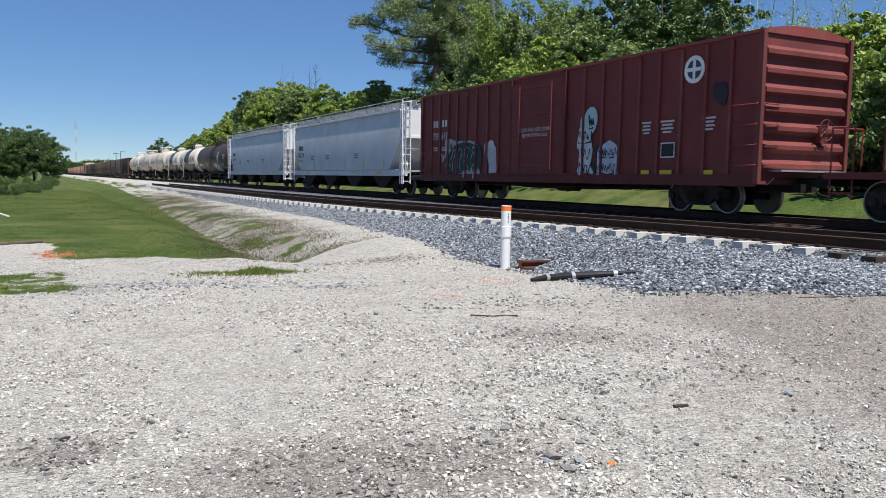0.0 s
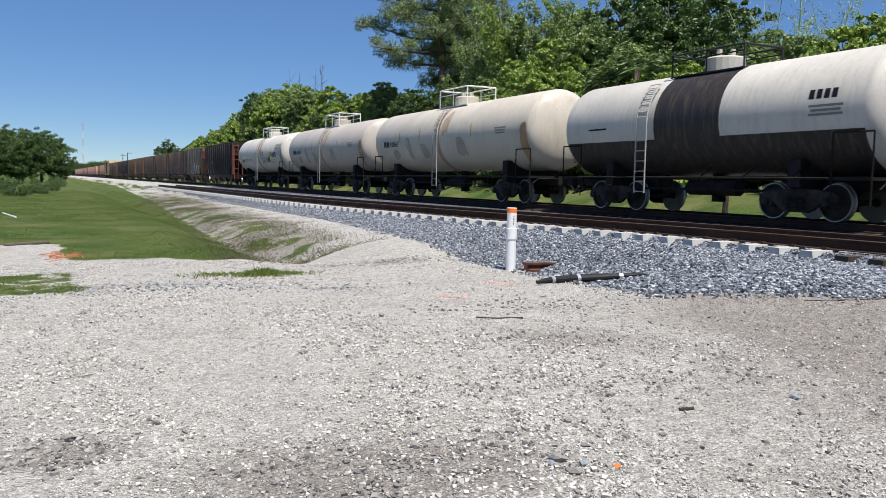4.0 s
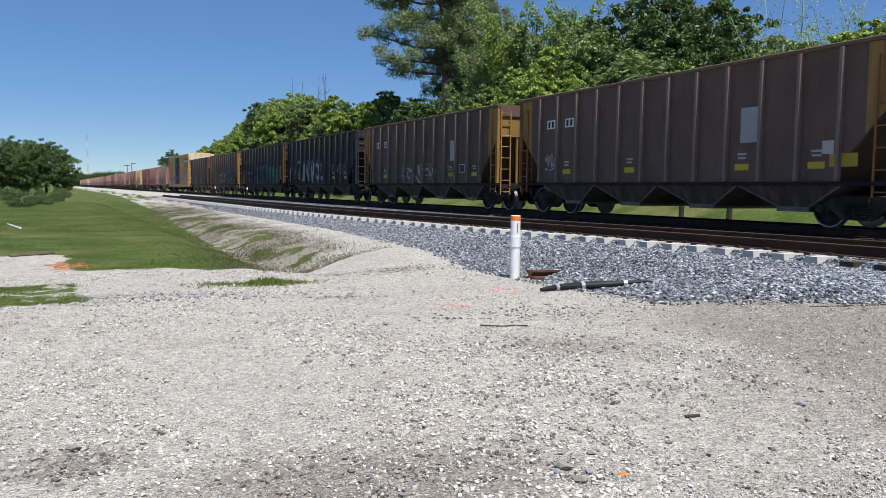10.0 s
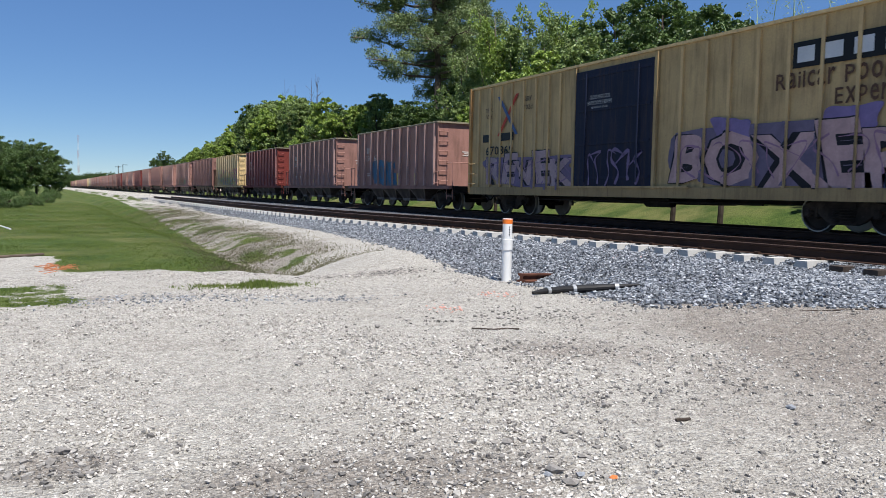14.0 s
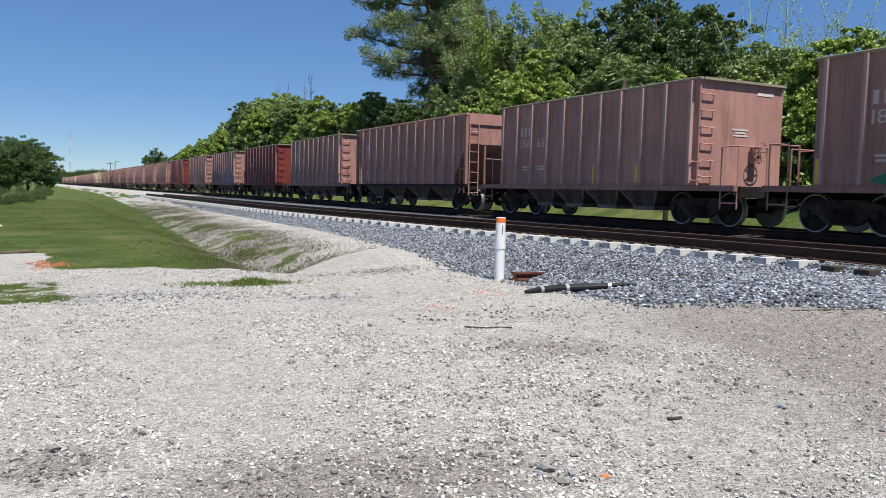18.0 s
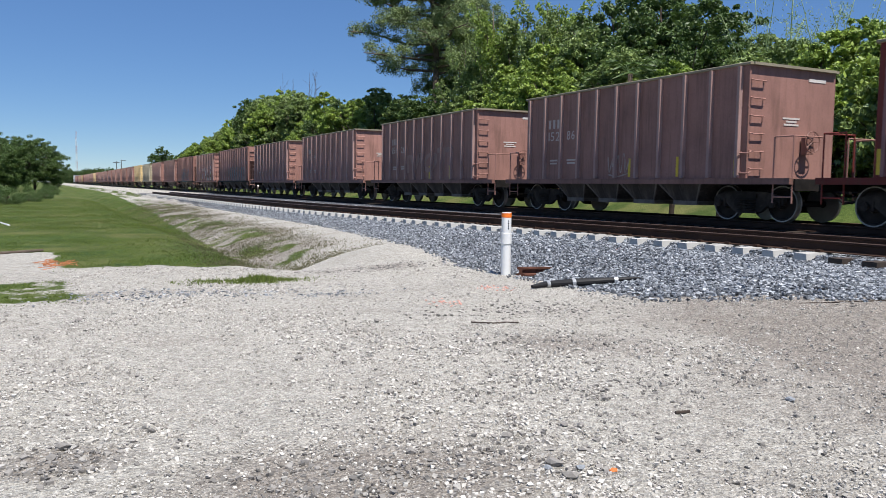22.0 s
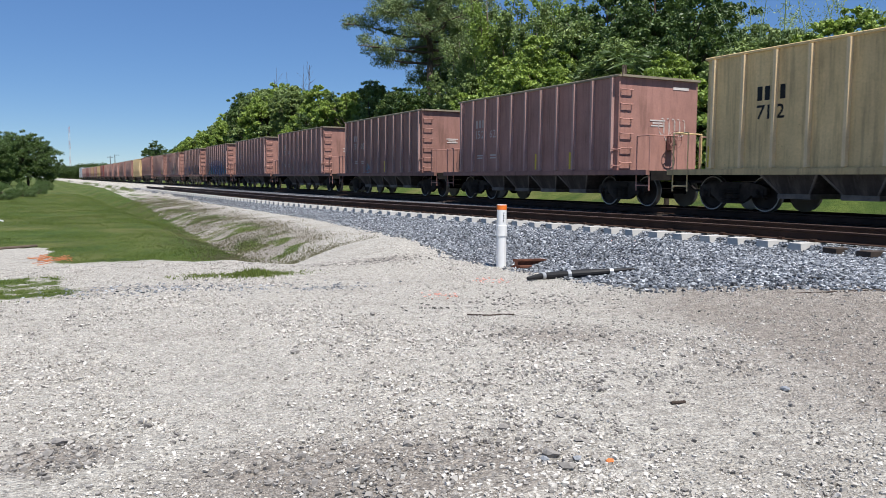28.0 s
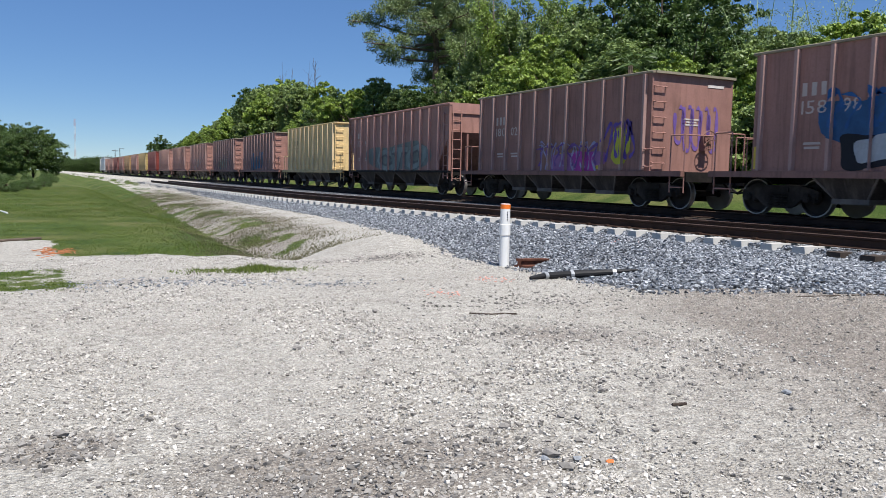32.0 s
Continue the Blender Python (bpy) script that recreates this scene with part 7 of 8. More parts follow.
# ---- trees ----
def leaf_cloud(centres, radii, count, size, rng, flat=1.0, droop=0.0, slim=0.52):
    """Loose leaves round the centres: each a small pointed quad at its own tilt."""
    n = len(centres) * count
    c = np.repeat(np.array(centres), count, 0)
    r = np.repeat(np.array(radii), count)
    d = rng.normal(size=(n, 3))
    d /= np.linalg.norm(d, axis=1)[:, None]
    rad = r * rng.uniform(0.1, 1.0, n) ** 0.6
    p = c + d * rad[:, None] * np.array([1, 1, flat])
    nrm = d * 0.5 + rng.normal(size=(n, 3)) * 0.75 + np.array([0, 0, 0.45])
    nrm /= np.linalg.norm(nrm, axis=1)[:, None]
    u = np.cross(nrm, rng.normal(size=(n, 3)))
    u[:, 2] -= droop
    u /= np.linalg.norm(u, axis=1)[:, None] + 1e-6
    w = np.cross(nrm, u)
    w /= np.linalg.norm(w, axis=1)[:, None] + 1e-6
    s = size * rng.uniform(0.55, 1.4, n)
    a, b = u * s[:, None], w * (s * slim)[:, None]
    v = np.stack([p - a, p - b + a * 0.1, p + a, p + b + a * 0.1], 1).reshape(-1, 3)
    q = np.arange(4 * n).reshape(-1, 4)
    return v, q


def leaf_mesh(name, v, q, mat):
    me = bpy.data.meshes.new(name)
    me.from_pydata(v.tolist(), [], q.tolist())
    me.materials.append(mat)
    return me


def limbs(points, base, rng, r0):
    """Trunk with bent limbs that reach for the points."""
    m = Mesh()
    for p in points:
        p = Vector(p)
        start = Vector((0, 0, base * rng.uniform(0.5, 1.0)))
        mid = start.lerp(p, 0.5) + Vector((rng.uniform(-0.3, 0.3), rng.uniform(-0.3, 0.3), rng.uniform(0.1, 0.6)))
        m.tube(start, mid, r0 * 0.30, 6, r0 * 0.18, caps=False)
        m.tube(mid, p, r0 * 0.18, 5, r0 * 0.06, caps=False)
    return m


def broad_tree(seed, height, spread, mat, base=0.25, clumps=430, leaves=70, size=0.125):
    """A crown of lobes, each a shell of leafy tufts with gaps between, and loose shoots past its outline."""
    rng, rnd = np.random.RandomState(seed), random.Random(seed)
    lobes = [(rnd.uniform(-0.6, 0.6) * spread, rnd.uniform(-0.6, 0.6) * spread, height * rnd.uniform(base + 0.15, 0.80), rnd.uniform(0.26, 0.46) * spread) for _ in range(9)]
    lobes.append((0, 0, height * 0.82, spread * 0.36))
    cs, rs = [], []
    for k in range(clumps):
        lx, ly, lz, lr = lobes[k % len(lobes)]
        shoot = rnd.random() < 0.10
        d = Vector((rnd.gauss(0, 1), rnd.gauss(0, 1), rnd.gauss(0.35, 0.85))).normalized() * lr * (rnd.uniform(1.05, 1.35) if shoot else rnd.uniform(0.62, 1.05))
        cs.append((lx + d.x, ly + d.y, max(height * base * 0.6, lz + d.z)))
        rs.append(rnd.uniform(0.16, 0.28) if shoot else rnd.uniform(0.30, 0.62) * max(0.75, spread / 5.0))
    lift = height / max(c[2] + r * 0.5 for c, r in zip(cs, rs))
    cs = [(x, y, z * lift) for x, y, z in cs]
    v, q = leaf_cloud(cs, rs, leaves, size, rng, 0.62)
    crown = leaf_mesh("crown", v, q, mat)
    m = limbs(cs[::9], height * 0.42, rnd, spread * 0.07)
    m.tube((0, 0, -0.3), (0.1, 0.05, height * 0.45), spread * 0.055 * (spread > 3) + 0.05, 9, spread * 0.03 + 0.02)
    m.tube((0.1, 0.05, height * 0.45), (0.0, 0.2, height * 0.8), spread * 0.03 + 0.03, 7, 0.03)
    return {"crown": crown, "trunk": m.data("trunk", M_BARK, True), "height": height}


def open_tree(seed, height, spread, mat):
    """A slender tree whose leaves hang in loose columns along rising limbs, with sky between them."""
    rng, rnd = np.random.RandomState(seed), random.Random(seed)
    m = Mesh()
    m.tube((0, 0, -0.3), (0.2, 0.1, height * 0.5), 0.17, 8, 0.12)
    m.tube((0.2, 0.1, height * 0.5), (0.0, 0.3, height * 0.96), 0.12, 7, 0.025)
    cs, rs = [], []
    for k in range(15):
        t0 = rnd.uniform(0.25, 0.8)
        a, ln = rnd.uniform(0, 6.28), spread * rnd.uniform(0.45, 1.0) * (1.15 - 0.6 * t0)
        p0 = Vector((0.15, 0.15, height * t0))
        p1 = p0 + Vector((math.cos(a) * ln * 0.7, math.sin(a) * ln * 0.7, height * 0.06))
        p2 = p0 + Vector((math.cos(a) * ln, math.sin(a) * ln, min(height * (0.99 - t0), height * rnd.uniform(0.14, 0.30))))
        m.tube(p0, p1, 0.055, 5, 0.04, caps=False)
        m.tube(p1, p2, 0.04, 5, 0.012, caps=False)
        for j in range(17):
            t = rnd.uniform(0.25, 1.05)
            c = (p0.lerp(p1, t * 2) if t < 0.5 else p1.lerp(p2, t * 2 - 1)) + Vector((rnd.gauss(0, 0.35), rnd.gauss(0, 0.35), rnd.uniform(-0.9, 0.25)))
            cs.append(tuple(c))
            rs.append(rnd.uniform(0.18, 0.46))
    v, q = leaf_cloud(cs, rs, 46, 0.105, rng, 1.35, 0.5)
    return {"crown": leaf_mesh("crown", v, q, mat), "trunk": m.data("trunk", M_BARK, True), "height": height}


def pine_tree(seed, height, lean):
    """An old pine: thick crooked limbs, longest towards the angle lean, that carry puffs of needles at their ends."""
    rng, rnd = np.random.RandomState(seed), random.Random(seed)
    m = Mesh()
    m.tube((0, 0, -0.3), (0.3, 0.1, height * 0.5), 0.36, 10, 0.27)
    m.tube((0.3, 0.1, height * 0.5), (-0.2, 0.4, height * 0.78), 0.27, 9, 0.15)
    m.tube((-0.2, 0.4, height * 0.78), (0.3, 0.2, height), 0.15, 8, 0.05)
    cs, rs = [], []
    for k in range(40):
        z = height * (0.46 + 0.52 * (k + 0.5) / 40)
        a = k * 2.4 + rnd.uniform(-0.4, 0.4)
        ln = (6.2 + 2.1 * math.cos(a - lean)) * rnd.uniform(0.55, 1.08) * (1.0 - 0.45 * max(0.0, z / height - 0.72) / 0.28)
        out, side = Vector((math.cos(a), math.sin(a), 0)), Vector((-math.sin(a), math.cos(a), 0))
        bend, rise = rnd.uniform(-0.22, 0.22), rnd.uniform(-0.4, 1.6)
        pts = [Vector((0.1, 0.2, z - 0.5)), Vector((0.1, 0.2, z - 0.5)) + out * ln * 0.35 + side * ln * bend + Vector((0, 0, rise * 0.15)),
               Vector((0.1, 0.2, z - 0.5)) + out * ln * 0.7 - side * ln * bend * 0.5 + Vector((0, 0, rise * 0.75)), Vector((0.1, 0.2, z - 0.5)) + out * ln + Vector((0, 0, rise))]
        for (p, q), (r0, r1) in zip(zip(pts, pts[1:]), ((0.13, 0.10), (0.10, 0.065), (0.065, 0.03))):
            m.tube(p, q, r0, 6, r1, caps=False)
        for j in range(12):
            t = rnd.uniform(0.42, 1.05)
            at = pts[1].lerp(pts[2], (t - 0.35) / 0.35) if t < 0.7 else pts[2].lerp(pts[3], (t - 0.7) / 0.3)
            c = at + side * rnd.gauss(0, 0.9) + out * rnd.gauss(0, 0.4) + Vector((0, 0, rnd.uniform(-0.3, 0.9)))
            m.tube(at, c, 0.03, 4, 0.012, caps=False)
            cs.append(tuple(c))
            rs.append(rnd.uniform(0.45, 0.95))
    v, q = leaf_cloud(cs, rs, 170, 0.125, rng, 0.85, -0.2, 0.30)
    return {"crown": leaf_mesh("crown", v, q, M_NEEDLE), "trunk": m.data("trunk", M_BARK, True), "height": height}


def bamboo_clump(seed, height, culms=7, spread=2.2):
    rng, rnd = np.random.RandomState(seed), random.Random(seed)
    culm, cs, rs = [], [], []
    for k in range(culms):
        a, b = rnd.uniform(0, 6.28), rnd.uniform(0.3, 1.0) * spread
        h = height * rnd.uniform(0.7, 1.0)
        pts = [Vector((math.cos(a) * b * t * t * 1.2, math.sin(a) * b * t * t * 1.2, h * t * (1 - 0.10 * t))) for t in np.linspace(0, 1, 7)]
        m = Mesh()
        m.sweep(pts, 0.035, 0.012, 6)
        culm.append(m.data("culm", M_BAMBOO, True))
        for t in np.linspace(0.35, 1.0, 12):
            i = min(5, int(t * 6))
            c = pts[i].lerp(pts[i + 1], t * 6 - i)
            cs.append((c.x + rnd.uniform(-0.25, 0.25), c.y + rnd.uniform(-0.25, 0.25), c.z))
            rs.append(rnd.uniform(0.25, 0.5))
    v, q = leaf_cloud(cs, rs, 26, 0.065, rng, 1.0, 0.4, 0.3)
    return {"crown": leaf_mesh("crown", v, q, M_BAMBOO), "culms": culm}


def palm(seed, height):
    rng, rnd = np.random.RandomState(seed), random.Random(seed)
    m, f = Mesh(), Mesh()
    m.tube((0, 0, -0.2), (0.1, 0, height), 0.20, 9, 0.17)
    for k in range(46):
        a, up = rnd.uniform(0, 6.28), rnd.uniform(-0.7, 1.0)
        d = Vector((math.cos(a), math.sin(a), up)).normalized()
        base = Vector((0.1, 0, height)) + d * 0.2
        hub = base + d * rnd.uniform(0.8, 1.3)
        f.tube(base, hub, 0.015, 4)
        side = d.cross(Vector((0, 0, 1))).normalized()
        for j in range(13):
            t = (j - 6) / 6.0
            tip = hub + (d * (1.0 - 0.25 * t * t) + side * t * 0.9 - Vector((0, 0, 0.35 + 0.2 * abs(t)))) * 0.85
            w = d.cross(tip - hub).normalized() * 0.03
            f.add([hub - w, hub + w, (hub + tip) / 2 + w, tip, (hub + tip) / 2 - w], [(0, 1, 2, 3, 4)])
    return {"crown": f.data("crown", M_LEAF), "trunk": m.data("trunk", M_BARK, True)}


def plant(name, kinds, x, y, scale, rz, label, category="tree", group="", z=None, sz=None):
    t = tagged(new(name), label, category, group)
    t.matrix_world = pose(x, y, float(land(x, y)) if z is None else z, 0, 0, rz) @ Matrix.Diagonal((scale, scale, sz or scale, 1))
    if "trunk" in kinds:
        part("trunk", kinds["trunk"], None, t)
    for q in kinds.get("culms", ()):
        part("culm", q, None, t)
    part("crown", kinds["crown"], None, t)
    return t


def dome_tree(seed, height, spread, mat, clumps, leaves, size):
    """A dense crown that hangs to the ground."""
    rng, rnd = np.random.RandomState(seed), random.Random(seed)
    cs, rs = [], []
    for k in range(clumps):
        a, q, f = rnd.uniform(0, 6.28), rnd.uniform(-1.0, 1.0), rnd.uniform(0.55, 1.0) * (1 + 0.12 * math.sin(3.0 * k))
        w = math.sqrt(max(0.0, 1 - abs(q) ** 2.2)) if q > 0 else 1 - 0.25 * abs(q)
        cs.append((spread * w * f * math.cos(a), spread * w * f * math.sin(a), height * (0.47 + 0.45 * q * f)))
        rs.append(rnd.uniform(0.45, 1.0))
    v, q = leaf_cloud(cs, rs, leaves, size, rng, 0.7)
    m = limbs(cs[::12], height * 0.35, rnd, 0.5)
    m.tube((0, 0, -0.3), (0.1, 0, height * 0.5), 0.30, 9, 0.2)
    return {"crown": leaf_mesh("crown", v, q, mat), "trunk": m.data("trunk", M_BARK, True)}


OAKS = [broad_tree(11, 13.0, 5.4, M_LEAF), broad_tree(12, 10.0, 4.0, M_LEAF2, 0.2), broad_tree(13, 11.0, 3.8, M_LEAF3, 0.2), broad_tree(14, 12.0, 5.0, M_LEAF, 0.2), broad_tree(15, 9.0, 3.6, M_LEAF2, 0.15)]
SLENDER = [open_tree(16, 14.0, 3.4, M_LEAF2), open_tree(17, 13.0, 3.0, M_LEAF3)]
SHRUBS = [broad_tree(21, 4.0, 2.6, M_LEAF2, 0.04, 150, 70, 0.095), broad_tree(22, 3.5, 2.8, M_LEAF3, 0.04, 150, 70, 0.095)]
WOOD = "trees behind the railway"
grow = random.Random(9)
THICKET = "dense green broadleaf tree in a thicket behind the tracks"


def wood(name, kinds, rows, label):
    """Trees of a stand: kind, place, height of the top."""
    for k, x, y, top in rows:
        t = kinds[k]
        f = (top - float(land(x, y))) / t["height"]
        plant(name, t, x, y, min(1.25, max(0.8, f)) * grow.uniform(0.95, 1.05), grow.uniform(0, 360), label, group=WOOD, sz=f)


# bright low trees opposite the yard
wood("tree", OAKS, [(1, 30, 19.6, 8.31), (4, 31, 21.9, 8.82), (1, 29.5, 22.3, 8.2), (2, 33, 26.4, 8.83), (2, 32, 27.6, 9.18), (4, 30, 18.3, 7.98), (1, 30, 16.3, 7.73), (2, 35, 20.4, 9.0), (4, 29, 22.8, 7.6), (2, 30, 26.8, 8.1), (4, 31, 13.5, 7.6)], "bright yellow-green bushy tree behind the tracks")
# a group of tall dark oaks
wood("oak_tree", OAKS, [(0, 35, 39.2, 15.3), (3, 37, 45.4, 15.3), (3, 34, 35.5, 12.6), (0, 33, 37.6, 12.4), (3, 32, 33.4, 10.6)], "tall dark green oak with a dense shaded crown")
# mixed thicket below the pines
wood("tree", OAKS, [(2, 30, 39.6, 11.2), (1, 29.5, 43.4, 10.9), (2, 29, 34.9, 9.4), (4, 28.5, 39.2, 9.1), (4, 28.6, 30.2, 7.9), (1, 29, 47.1, 9.97), (2, 30, 52.8, 9.9), (3, 30, 59.5, 9.74), (2, 30, 67.0, 9.99), (2, 31, 75.5, 11.6), (1, 28.5, 60.1, 8.5), (0, 36, 68.9, 12.0), (3, 36, 55.9, 11.8)], THICKET)
wood("slender_tree", SLENDER, [(0, 31, 52.2, 15.6), (1, 33, 51.0, 14.8), (0, 35, 49.8, 14.7), (1, 30, 55.6, 12.8), (0, 39, 54.8, 17.5), (1, 37, 65.4, 17.1), (1, 31, 45.5, 12.6)], "slender open tree hung with loose leaves")
# the long wood beside the line, lower towards its far end
y = 78.0
while y < 180:
    top = np.interp(y, (78, 84, 90, 99, 104, 110, 118, 128, 135, 139, 151, 180), (11.6, 12.4, 12.2, 13.6, 15.0, 15.4, 14.2, 13.6, 13.2, 11.8, 11.0, 10.6))
    wood("tree", OAKS, [(grow.choice((2, 1, 2, 4, 0)), 29.0 + grow.uniform(-0.8, 0.8), y, top * grow.uniform(0.88, 0.99)), (grow.choice((0, 3)), 35.0 + grow.uniform(-1, 1), y * 1.19, top * grow.uniform(0.98, 1.08))], THICKET)
    y += grow.uniform(3.6, 5.2)
y = 12.0
while y < 170:
    plant("shrub", SHRUBS[grow.randrange(2)], 27.6 + grow.uniform(-0.6, 1.2), y, grow.uniform(0.9, 1.4), grow.uniform(0, 360), "tangled green shrub at the edge of the wood", "shrub", "shrubs behind the railway")
    y += grow.uniform(1.7, 2.9)
HEDGE = [dome_tree(63, 4.2, 2.4, M_LEAF2, 150, 80, 0.10), dome_tree(64, 3.8, 2.6, M_LEAF3, 150, 80, 0.10)]
y = 12.0
while y < 175:
    plant("shrub", HEDGE[grow.randrange(2)], 31.4 + grow.uniform(-0.6, 0.6), y, grow.uniform(0.95, 1.25), grow.uniform(0, 360), "dense green undergrowth between the trees", "shrub", "shrubs behind the railway")
    y += grow.uniform(2.2, 3.0)
PINE = pine_tree(31, 23.0, radians(153))
plant("pine_tree", PINE, 33.0, 66.9, 1.05, 0, "tall open-crowned pine with bare crooked limbs", group=WOOD)
plant("pine_tree", PINE, 40.0, 76.0, 0.95, 200, "tall open-crowned pine with bare crooked limbs", group=WOOD)
BAMBOO = bamboo_clump(41, 12.0)
for x, y, s in ((31.0, 27.2, 0.98), (32.0, 26.4, 1.0), (31.0, 23.6, 0.90), (31.5, 22.6, 0.88)):
    plant("bamboo_clump", BAMBOO, x, y, s, 30 * y, "feathery pale green bamboo rising above the thicket", "bamboo")
PALM = palm(51, 8.6)
plant("palm_tree", PALM, 27.3, 32.4, 0.72, 0, "cabbage palm with drooping fan leaves", "palm")
plant("palm_tree", PALM, 27.6, 35.2, 0.66, 80, "cabbage palm with drooping fan leaves", "palm")
# bare twigs over the thicket
m = Mesh()
tw = random.Random(3)
for k in range(9):
    p = Vector((tw.uniform(-2.5, 2.5), tw.uniform(-2.5, 2.5), 8))
    q = p + Vector((tw.uniform(-0.8, 0.8), tw.uniform(-0.8, 0.8), tw.uniform(6.5, 10.0)))
    m.tube((0, 0, 0), p, 0.10, 5, 0.06)
    m.tube(p, q, 0.045, 5, 0.012)
    for j in range(5):
        a = p.lerp(q, tw.uniform(0.4, 0.95))
        m.tube(a, a + Vector((tw.uniform(-0.9, 0.9), tw.uniform(-0.9, 0.9), tw.uniform(0.4, 1.4))), 0.018, 4, 0.006)
t = tagged(new("dead_tree"), "bare grey dead twigs above the thicket", "tree", WOOD)
t.matrix_world = pose(31.0, 101.0, -1.4)
part("trunk", m, M_BARK, t)
# far trees: beyond the end of the wood, left of the line, and along the horizon
plant("tree", OAKS[0], 30.0, 232.0, 0.9, 0, "round dark tree beside the far track")
plant("tree", OAKS[3], 31.5, 226.0, 0.75, 90, "round dark tree beside the far track")
MEADOW = dome_tree(61, 13.6, 7.0, M_LEAF, 700, 110, 0.15)
plant("tree", MEADOW, -1.4, 165.0, 0.77, 20, "big spreading dark green tree in the meadow")
plant("tree", MEADOW, -9.0, 172.0, 0.74, 120, "big spreading dark green tree in the meadow")
plant("tree", MEADOW, -8.0, 205.0, 0.95, 60, "dark tree at the meadow's far edge")
BUSH = dome_tree(62, 2.4, 1.9, M_LEAF, 40, 120, 0.09)
for k in range(22):
    plant("shrub", BUSH, -8 + (k % 11) * 0.9 + grow.uniform(-1, 1), grow.uniform(52, 150), grow.uniform(0.22, 0.55), k * 50, "low dark green bush in the meadow", "shrub", "meadow bushes")
for k in range(26):
    plant("tree", MEADOW, 10 + k * 2.6 + grow.uniform(-2, 2), 600 + grow.uniform(-40, 60), grow.uniform(0.62, 0.9), k * 77, "distant trees on the horizon", group="distant trees")
for k in range(16):
    plant("tree", MEADOW, -30 - k * 8 + grow.uniform(-2, 2), 330 + grow.uniform(-40, 60), grow.uniform(0.8, 1.1), k * 77, "distant trees on the horizon", group="distant trees")


# ---- far structures ----
def mast():
    t = tagged(new("radio_mast"), "thin red and white guyed radio mast on the horizon", "mast")
    t.location = (31.0, 880.0, 0)
    for k in range(7):
        m = Mesh()
        z0, z1 = k * 7.6, (k + 1) * 7.6
        for x, y in ((-0.7, -0.4), (0.7, -0.4), (0, 0.8)):
            m.tube((x, y, z0), (x, y, z1), 0.08, 5)
        for j in range(4):
            za, zb = z0 + j * 1.9, z0 + (j + 1) * 1.9
            m.tube((-0.7, -0.4, za), (0.7, -0.4, zb), 0.04, 4)
            m.tube((0.7, -0.4, za), (0, 0.8, zb), 0.04, 4)
        part("mast_section", m, M_PLAIN, t, colour=((0.42, 0.17, 0.13), (0.60, 0.58, 0.56))[k % 2])


mast()
for x, y, arm in ((30.0, 386.0, True), (30.0, 362.0, False)):
    p = tagged(new("utility_pole"), "weathered wooden utility pole", "pole", "utility poles")
    p.location = (x, y, 0)
    m = Mesh()
    m.tube((0, 0, 0), (0, 0, 11.2), 0.20, 8, 0.13)
    part("pole", m, M_WOOD, p)
    m = Mesh()
    m.box(-1.3 if arm else 0, 1.3 if arm else 1.8, -0.08, 0.08, 10.5 if arm else 10.9, 10.75 if arm else 11.1)
    part("crossarm" if arm else "lamp_arm", m, M_WOOD, p)


